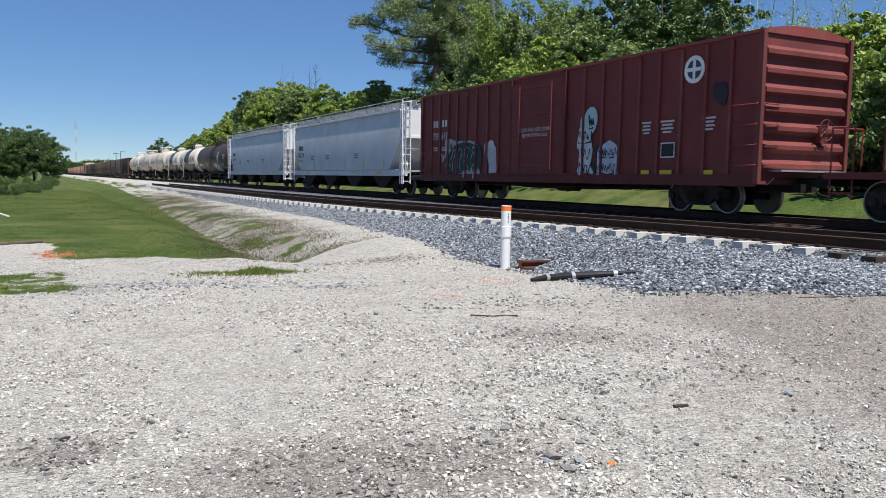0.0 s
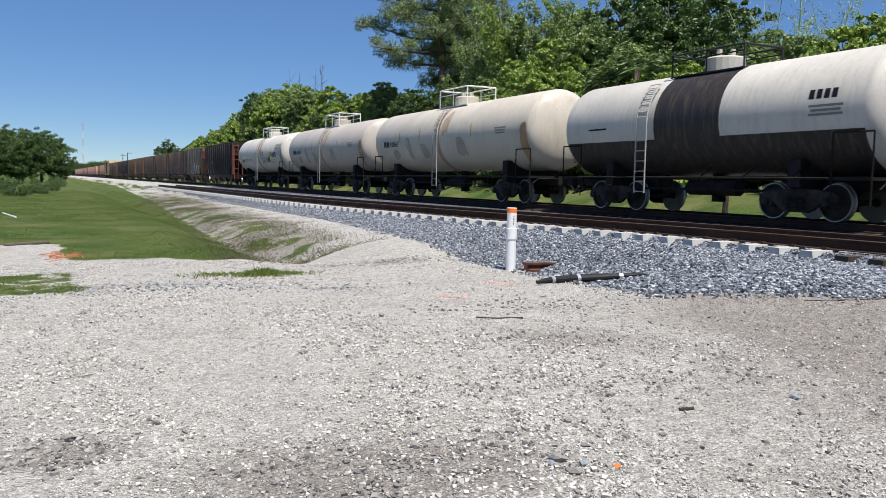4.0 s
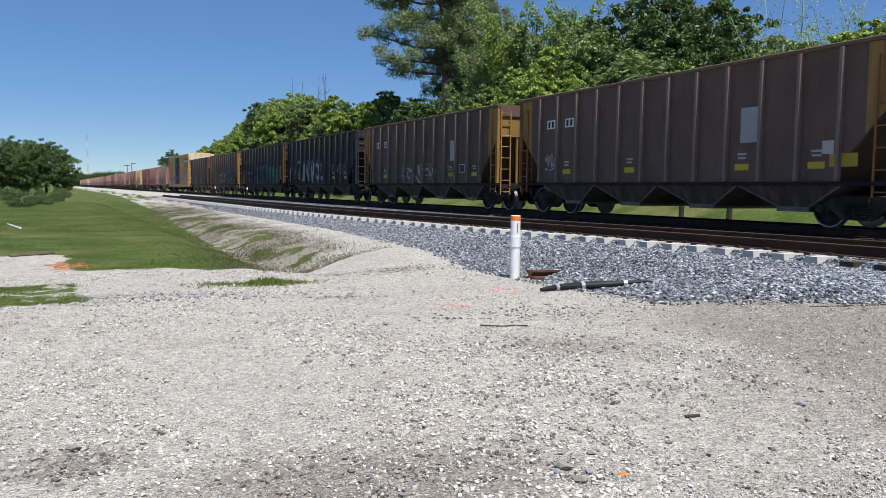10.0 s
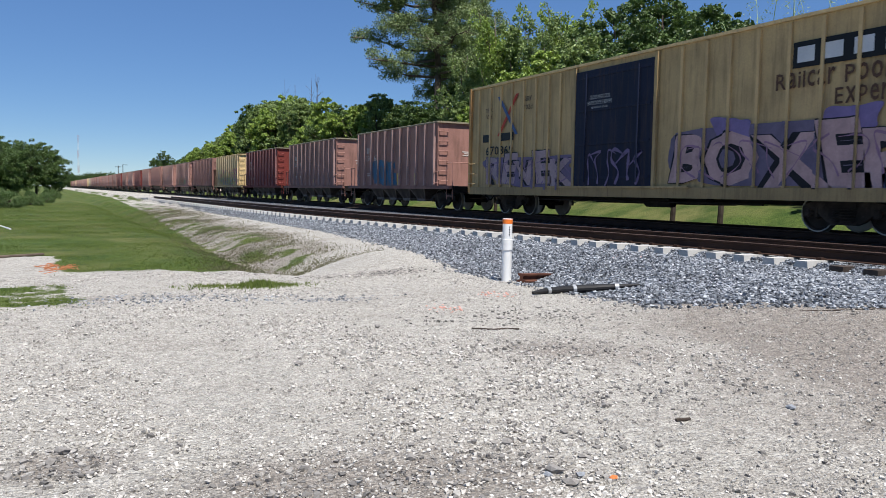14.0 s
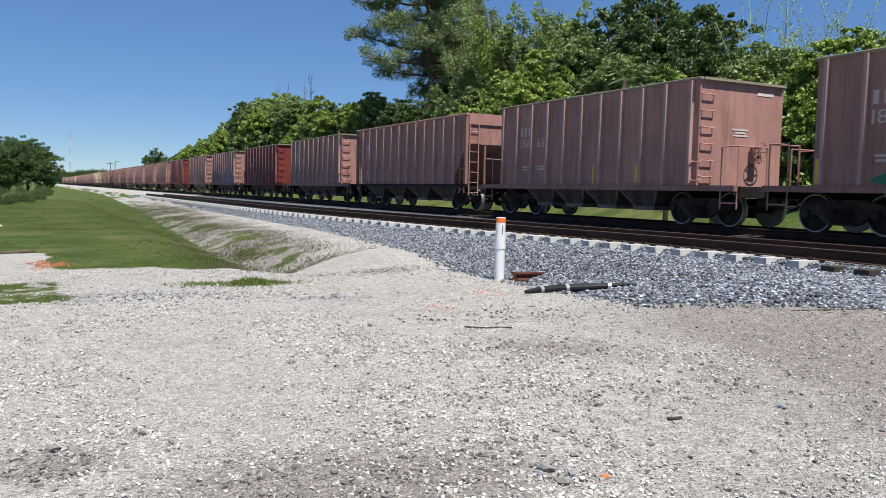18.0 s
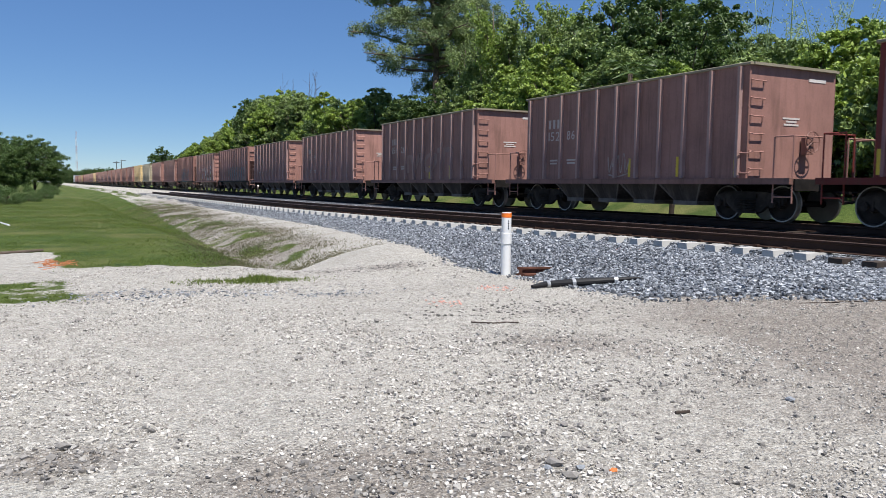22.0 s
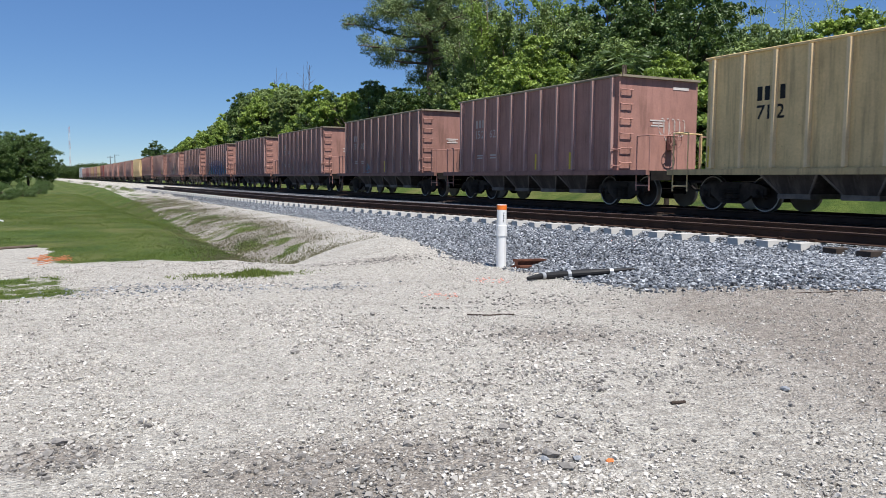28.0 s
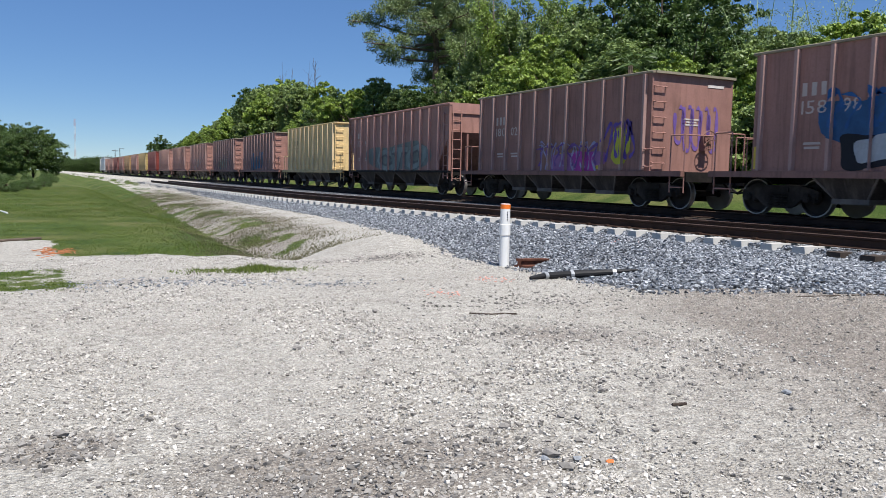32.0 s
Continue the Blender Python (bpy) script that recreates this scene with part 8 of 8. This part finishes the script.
# ---- things in the yard ----
def yard():
    x, y = 7.11, 11.52
    z = float(land(x, y))
    p = tagged(new("marker_post"), "white plastic pipe post with orange painted cap", "marker post")
    p.location = (x, y, z)
    m = Mesh()
    m.lathe([(-0.1, 0.084), (0.56, 0.084)], 24, "z")
    part("lower_pipe", smooth_by_angle(m.data("lower_pipe", M_PVC), 40), None, p)
    m = Mesh()
    m.lathe([(0.54, 0.086), (0.545, 0.094), (0.73, 0.094), (0.735, 0.086)], 24, "z")
    part("collar", smooth_by_angle(m.data("collar", M_PVC), 40), None, p, "pipe coupling collar")
    m = Mesh()
    m.lathe([(0.73, 0.084), (1.00, 0.084)], 24, "z")
    part("upper_pipe", smooth_by_angle(m.data("upper_pipe", M_PVC), 40), None, p)
    m = Mesh()
    m.lathe([(1.00, 0.0865), (1.075, 0.0865)], 24, "z")
    part("orange_band", smooth_by_angle(m.data("orange_band", M_ORANGE), 40), None, p, "orange painted band")
    m = Mesh()
    m.lathe([(1.07, 0.084), (1.085, 0.084), (1.088, 0.074), (1.04, 0.074)], 24, "z")
    part("rim", smooth_by_angle(m.data("rim", M_PVC), 40), None, p)
    m = Mesh()
    for k in range(4):
        m.box(0.010 + 0.004 * (k % 2), 0.026, -0.0875, -0.083, 0.80 + k * 0.042, 0.828 + k * 0.042)
    lb = part("label_bars", m, M_PLAIN, p, "small dark vertical print", colour=(0.05, 0.05, 0.06))
    lb.rotation_euler = (0, 0, radians(-20))

    # rusty channel and black hose at the ballast's foot
    a, b = Vector((7.0, 11.15, 0)), Vector((8.15, 11.75, 0))
    d = (b - a).normalized()
    ang = math.degrees(math.atan2(d.y, d.x))
    m = Mesh()
    L = (b - a).length * 0.80
    m.prism([(-0.09, 0), (0.09, 0), (0.09, 0.03), (0.03, 0.05), (0.03, 0.10), (0.07, 0.12), (0.07, 0.15), (-0.07, 0.15), (-0.07, 0.12), (-0.03, 0.10), (-0.03, 0.05), (-0.09, 0.03)], 0, L, "y")
    r = tagged(new("rail_offcut", m.data("rail_offcut", M_RUSTPIPE)), "short rusty brown length of steel lying by the post", "scrap steel")
    r.matrix_world = pose(7.22, 11.22, float(land(7.22, 11.22)) + 0.01, -4, 0, ang - 90)
    m = Mesh()
    pts = [(6.55, 9.85), (6.85, 9.88), (7.3, 9.85), (7.65, 9.75), (7.95, 9.6), (8.25, 9.4)]
    pts = [Vector((x, y, float(land(x, y)) + 0.07 * (1 - abs(i - 2.2) / 5))) for i, (x, y) in enumerate(pts)]
    rad = (0.025, 0.05, 0.065, 0.065, 0.045, 0.018)
    for i in range(5):
        m.tube(pts[i], pts[i + 1], rad[i], 12, rad[i + 1])
    h = tagged(new("hose"), "black corrugated hose lying at the ballast's edge", "hose")
    part("tube", m, M_RUBBER, h)
    for i in (1, 2, 4):
        m = Mesh()
        q = pts[i]
        m.tube(q - (pts[i] - pts[i - 1]).normalized() * 0.03, q + (pts[i] - pts[i - 1]).normalized() * 0.03, rad[i] + 0.008, 12)
        part("clamp", m, M_GALV, h, "pale metal clamp")
    m = Mesh()
    rn = random.Random(12)
    for k in range(34):
        a, c = rn.uniform(0, 6.28), Vector((rn.gauss(0, 0.20), rn.gauss(0, 0.40), rn.uniform(0.0, 0.03)))
        d = Vector((math.cos(a), math.sin(a), rn.uniform(-0.1, 0.3))) * 0.12
        m.tube(c - d, c + d, 0.008, 4)
    o = tagged(new("netting", m.data("netting", M_NET)), "crumpled orange plastic netting on the ground", "netting")
    o.matrix_world = pose(0.15, 17.3, float(land(0.15, 17.3)) + 0.01)
    for pts, rr, nm, lab, mt in (([(8.62, 6.70), (8.76, 6.45), (8.84, 6.20)], 0.016, "strap", "black rubber strip on the dirt", M_RUBBER), ([(8.05, 6.35), (8.40, 5.95), (8.95, 5.35)], 0.008, "wooden_pole", "long thin grey stick on the dirt", M_WOOD),
                                 ([(7.13, 8.25), (7.6, 8.5)], 0.008, "twig", "short dark twig on the gravel", M_WOOD), ([(4.25, 7.6), (4.45, 7.45), (4.6, 7.46), (4.75, 7.40)], 0.010, "root", "twisted dark root on the gravel", M_WOOD), ([(3.88, 4.01), (3.99, 3.99)], 0.012, "bark_piece", "flat dark bark chip on the gravel", M_WOOD),
                                 ([(-0.95, 20.2), (-0.05, 20.75)], 0.035, "board", "brown weathered board in the grass", M_BARK), ([(-1.75, 36.6), (-1.15, 33.0)], 0.03, "stake", "pale fallen survey stake with an orange tip", M_PVC)):
        m = Mesh()
        m.path([(x, y, float(land(x, y)) + rr * 0.8) for x, y in pts], rr, 7)
        tagged(new(nm, m.data(nm, mt)), lab, nm.replace("_", " "))


yard()


def stone_shapes(rng, count):
    """Angular base stones."""
    t = (1 + 5 ** 0.5) / 2
    v = np.array([(-1, t, 0), (1, t, 0), (-1, -t, 0), (1, -t, 0), (0, -1, t), (0, 1, t), (0, -1, -t), (0, 1, -t), (t, 0, -1), (t, 0, 1), (-t, 0, -1), (-t, 0, 1)]) / 1.9
    f = np.array([(0, 11, 5), (0, 5, 1), (0, 1, 7), (0, 7, 10), (0, 10, 11), (1, 5, 9), (5, 11, 4), (11, 10, 2), (10, 7, 6), (7, 1, 8), (3, 9, 4), (3, 4, 2), (3, 2, 6), (3, 6, 8), (3, 8, 9), (4, 9, 5), (2, 4, 11), (6, 2, 10), (8, 6, 7), (9, 8, 1)])
    return [v * rng.uniform(0.62, 1.25, (12, 1)) * rng.uniform(0.7, 1.2, 3) for _ in range(count)], f


CUBE_V = np.array([(x, y, z) for z in (-1, 1) for y in (-1, 1) for x in (-1, 1)]) * 0.62
CUBE_F = np.array([(0, 2, 3), (0, 3, 1), (4, 5, 7), (4, 7, 6), (0, 1, 5), (0, 5, 4), (2, 6, 7), (2, 7, 3), (0, 4, 6), (0, 6, 2), (1, 3, 7), (1, 7, 5)])


def scatter_stones(name, xy, size, mat, label, seed, sink=0.25, flat=0.7):
    rng = np.random.RandomState(seed)
    v0, f = CUBE_V, CUBE_F
    k = len(v0)
    shapes = [v0 * rng.uniform(0.65, 1.3, (k, 1)) * rng.uniform(0.7, 1.25, 3) + rng.uniform(-0.2, 0.2, (k, 3)) for _ in range(16)]
    n = len(xy)
    z = land(xy[:, 0], xy[:, 1])
    base = np.array(shapes)[rng.randint(0, 16, n)]
    a, b = rng.uniform(0, 6.28, n), rng.uniform(-0.6, 0.6, n)
    ca, sa, cb, sb = np.cos(a), np.sin(a), np.cos(b), np.sin(b)
    x, y, w = base[..., 0], base[..., 1], base[..., 2]
    y2, w2 = y * cb[:, None] - w * sb[:, None], y * sb[:, None] + w * cb[:, None]
    x3, y3 = x * ca[:, None] - y2 * sa[:, None], x * sa[:, None] + y2 * ca[:, None]
    s = size[:, None]
    v = np.stack([x3 * s + xy[:, :1], y3 * s + xy[:, 1:2], w2 * s * flat + (z + size * flat * (0.5 - sink))[:, None]], -1).reshape(-1, 3)
    q = (f[None] + (np.arange(n) * k)[:, None, None]).reshape(-1, 3)
    me = bpy.data.meshes.new(name)
    me.vertices.add(len(v))
    me.vertices.foreach_set("co", v.ravel())
    me.loops.add(len(q) * 3)
    me.loops.foreach_set("vertex_index", q.ravel())
    me.polygons.add(len(q))
    me.polygons.foreach_set("loop_start", np.arange(len(q)) * 3)
    me.polygons.foreach_set("use_smooth", np.zeros(len(q), bool))
    me.update(calc_edges=True)
    me.materials.append(mat)
    return tagged(new(name, me), label, name.replace("_", " "), kind="stuff")


def make_stones():
    rng = np.random.RandomState(17)
    # ballast shoulder
    n = 85000
    y = 5.5 + 44 * rng.uniform(0, 1, n) ** 1.7
    toe = np.interp(y, (5, 6.5, 8, 14, 18, 24, 60), (9.3, 8.4, 7.3, 7.2, 7.6, 8.2, 8.4))
    x = toe - 0.35 + (rail_x(y) + 0.3 - toe + 0.35) * rng.uniform(0, 1, n) ** 0.9
    keep = rng.uniform(0, 1, n) < np.clip((x - toe + 0.35) / 0.6, 0.05, 1)
    scatter_stones("ballast", np.stack([x, y], 1)[keep], rng.uniform(0.012, 0.033, keep.sum()), M_BALLAST, "loose blue-grey crushed stone ballast", 1, 0.08, 0.85)
    n = 9000
    y = 5.0 + 45 * rng.uniform(0, 1, n) ** 1.5
    x = rail_x(y) + rng.uniform(1.7, 5.0, n)
    scatter_stones("ballast", np.stack([x, y], 1), rng.uniform(0.022, 0.045, n), M_BALLAST, "loose grey ballast between the tracks", 2)
    # pale gravel of the yard, finer far off
    n = 230000
    r = 3.2 + 12.5 * rng.uniform(0, 1, n) ** 1.5
    a = np.radians(rng.uniform(-5, 62, n))
    x, y = r * np.sin(a), r * np.cos(a)
    g, b, d = zones(x, y)
    heap = np.clip(drift(x, y * 0.8, 1.3, 1.0) * 2.4 - 0.75, 0, 1)
    keep = (b < 0.3) & (g < 0.4) & (rng.uniform(0, 1, n) < (0.22 + 0.62 * heap) * (1 - 0.6 * d))
    size = 0.0021 + (0.008 + 0.011 * heap) * rng.uniform(0, 1, n) ** 6 + 0.00045 * r
    scatter_stones("gravel", np.stack([x, y], 1)[keep], size[keep], M_GRAVEL, "pale crushed limestone gravel", 3, 0.10, 0.85)
    n = 30000
    r = 3.2 + 10.5 * rng.uniform(0, 1, n) ** 1.3
    a = np.radians(rng.uniform(-5, 62, n))
    x, y = r * np.sin(a), r * np.cos(a)
    g, b, d = zones(x, y)
    heap = np.clip(drift(x, y * 0.8, 1.5, 11.0) * 3.2 - 1.7, 0, 1)
    keep = (b < 0.3) & (g < 0.4) & (rng.uniform(0, 1, n) < 0.02 + 0.25 * heap + 0.50 * d)
    scatter_stones("dark_gravel", np.stack([x, y], 1)[keep], (0.004 + 0.018 * rng.uniform(0, 1, n) ** 4)[keep], M_DARKSTONE, "scattered dark stones", 4)
    for x, y, sx in ((4.70, 9.21, 0.15), (6.06, 10.15, 0.12), (7.35, 10.3, 0.09), (9.88, 11.67, 0.14)):
        xy = np.array([x, y]) + rng.normal(0, 1, (36, 2)) * np.array([sx, sx * 1.2])
        scatter_stones("spray_mark", xy, rng.uniform(0.010, 0.022, 36), M_PINK, "stones sprayed pinkish red as a survey mark", 9)
    # blue-grey and dark stones spilt in heaps
    # the heap at (5.6, 13.5) stands in for weeds in shadow
    for x, y, sx, sy, n, mat, lab in ((1.7, 11.3, 0.95, 0.30, 900, M_BALLAST, "blue-grey ballast spilt on the gravel"), (3.6, 10.7, 0.5, 0.16, 260, M_BALLAST, "blue-grey ballast spilt on the gravel"), (1.8, 3.75, 0.75, 0.32, 900, M_DARKSTONE, "dark stones and soil on the gravel"), (0.08, 4.75, 0.22, 0.20, 260, M_DARKSTONE, "dark stones and soil on the gravel"),
                                      (4.5, 6.3, 0.8, 0.35, 520, M_DARKSTONE, "dark stones and soil on the gravel"), (5.9, 8.3, 1.0, 0.30, 620, M_DARKSTONE, "dark stones and soil on the gravel"), (3.4, 5.0, 0.5, 0.25, 260, M_DARKSTONE, "dark stones and soil on the gravel"), (4.4, 4.6, 0.5, 0.25, 260, M_DARKSTONE, "dark stones and soil on the gravel"), (5.6, 13.5, 0.8, 0.22, 600, M_DARKSTONE, "dark stones in place of shaded weeds below the mound")):
        xy = np.array([x, y]) + rng.normal(0, 1, (n, 2)) * np.array([sx, sy])
        scatter_stones("spilt_stones", xy, 0.006 + 0.020 * rng.uniform(0, 1, n) ** 2.5, mat, lab, 31)
    # single stones that stand out
    rnd = random.Random(6)
    shapes, f = stone_shapes(np.random.RandomState(8), 8)
    ONES = [(2.76, 3.31, 0.037, "orange"), (3.32, 8.12, 0.05, "dark"), (1.96, 8.13, 0.045, "dark"), (0.31, 9.46, 0.055, "dark"), (2.27, 5.28, 0.04, "dark"), (1.99, 6.69, 0.05, "dark"), (2.52, 3.53, 0.06, "dark"), (2.49, 3.33, 0.05, "dark"),
            (1.86, 4.03, 0.05, "dark"), (3.63, 4.47, 0.05, "dark"), (2.54, 4.05, 0.05, "dark"), (3.0, 4.1, 0.035, "dark"), (3.1, 4.05, 0.03, "dark"), (2.62, 3.42, 0.04, "grey"), (2.45, 3.48, 0.04, "grey"), (4.6, 3.6, 0.045, "dark"), (4.9, 3.9, 0.045, "grey"), (0.06, 5.0, 0.05, "dark"), (0.0, 4.8, 0.04, "dark")]
    for x, y, s, kind in ONES:
        sh = shapes[rnd.randrange(8)] * s * 0.72
        me = bpy.data.meshes.new("stone")
        me.from_pydata((sh * np.array([1.2, 1, 0.75])).tolist(), [], f.tolist())
        me.materials.append({"orange": M_ORSTONE, "dark": M_DARKSTONE, "grey": M_BALLAST}[kind])
        o = tagged(new("stone", me), {"orange": "stone sprayed bright orange on the gravel", "dark": "dark angular stone on the gravel", "grey": "pale grey angular stone on the gravel"}[kind], "stone", "loose stones")
        o.matrix_world = pose(x, y, float(land(x, y)) + s * 0.30, 0, 0, rnd.uniform(0, 360))


make_stones()


def make_grass():
    rng = np.random.RandomState(23)

    def blades(name, xy, height, mat, label, width=0.006):
        n = len(xy)
        z = land(xy[:, 0], xy[:, 1])
        a = rng.uniform(0, 6.28, n)
        lean = rng.uniform(0.05, 0.6, n) * height
        b = rng.uniform(0, 6.28, n)
        p = np.column_stack([xy, z - 0.01])
        u = np.column_stack([np.cos(a), np.sin(a), np.zeros(n)]) * (width * rng.uniform(0.7, 1.4, n))[:, None]
        tip = p + np.column_stack([np.cos(b) * lean, np.sin(b) * lean, height])
        mid = p * 0.5 + tip * 0.5 + np.column_stack([np.zeros(n), np.zeros(n), height * 0.12])
        v = np.stack([p - u, p + u, mid + u * 0.8, tip, mid - u * 0.8], 1).reshape(-1, 3)
        q = np.arange(5 * n).reshape(-1, 5)
        me = bpy.data.meshes.new(name)
        me.from_pydata(v.tolist(), [], q.tolist())
        me.materials.append(mat)
        tagged(new(name, me), label, "grass", kind="stuff")

    n = 190000
    y = 10.5 + 75 * rng.uniform(0, 1, n) ** 2.2
    x = -0.12 * y - 0.5 + (6.2 + 0.12 * y) * rng.uniform(0, 1, n)
    g = zones(x, y)[0]
    keep = rng.uniform(0, 1, n) < np.where(g > 0.55, 1.0, g * 0.3)
    h = rng.uniform(0.012, 0.034, n) * (0.5 + 2.2 * drift(x, y * 0.6, 1.0, 4.0) ** 2) * np.where(y > 30, 1.7, 1.0)
    blades("grass", np.stack([x, y], 1)[keep], h[keep], M_GRASS, "short green grass", 0.008)
    n = 70000
    y = 16 + 40 * rng.uniform(0, 1, n) ** 1.4
    x = np.interp(y, (15, 19, 25, 40, 67), (3.6, 4.2, 4.7, 5.3, 6.3)) + rng.normal(0.7, 0.9, n)
    keep = drift(x, y * 0.6, 0.8, 7.0) + rng.normal(0, 0.14, n) > 0.47
    blades("weeds", np.stack([x, y], 1)[keep], rng.uniform(0.015, 0.06, n)[keep], M_DRY, "straggly dry weeds on the bank", 0.007)
    # low weeds on the gravel
    c = np.array([(2.3, 12.6), (2.7, 12.5), (3.1, 12.55), (3.5, 12.5), (3.0, 12.6), (2.9, 12.5)])
    xy = np.repeat(c, 500, 0) + rng.normal(0, 0.16, (3000, 2)) * np.array([1.5, 0.8]) * rng.uniform(0.2, 1.8, (3000, 1))
    blades("weeds", xy, rng.uniform(0.012, 0.055, 3000) * (1 + 1.4 * np.exp(-((xy[:, 0] - 3.1) / 0.25) ** 2)), M_GRASS, "green weeds growing through the gravel", 0.007)


make_grass()


# wooden fence stubs beyond the main line
for k, y in enumerate((9.5, 14.5, 21.5, 24.0, 38.0)):
    m = Mesh()
    m.tube((0, 0, -0.2), (0.05, 0, 0.95), 0.11, 8, 0.10)
    o = tagged(new("fence_post", m.data("fence_post", M_WOOD)), "short weathered wooden post in the grass", "post", "wooden posts")
    o.matrix_world = pose(22.6, y, float(land(22.6, y)))


# ---- what moves ----
SPEED = 24.25


def motions():
    for car, s in CARS:
        walk(car, [(t, pose(TRACK_X, s - SPEED * (t - 16.0), RAIL_Z)) for t in (0.0, 8.0, 16.0, 24.0, 32.0)])


motions()
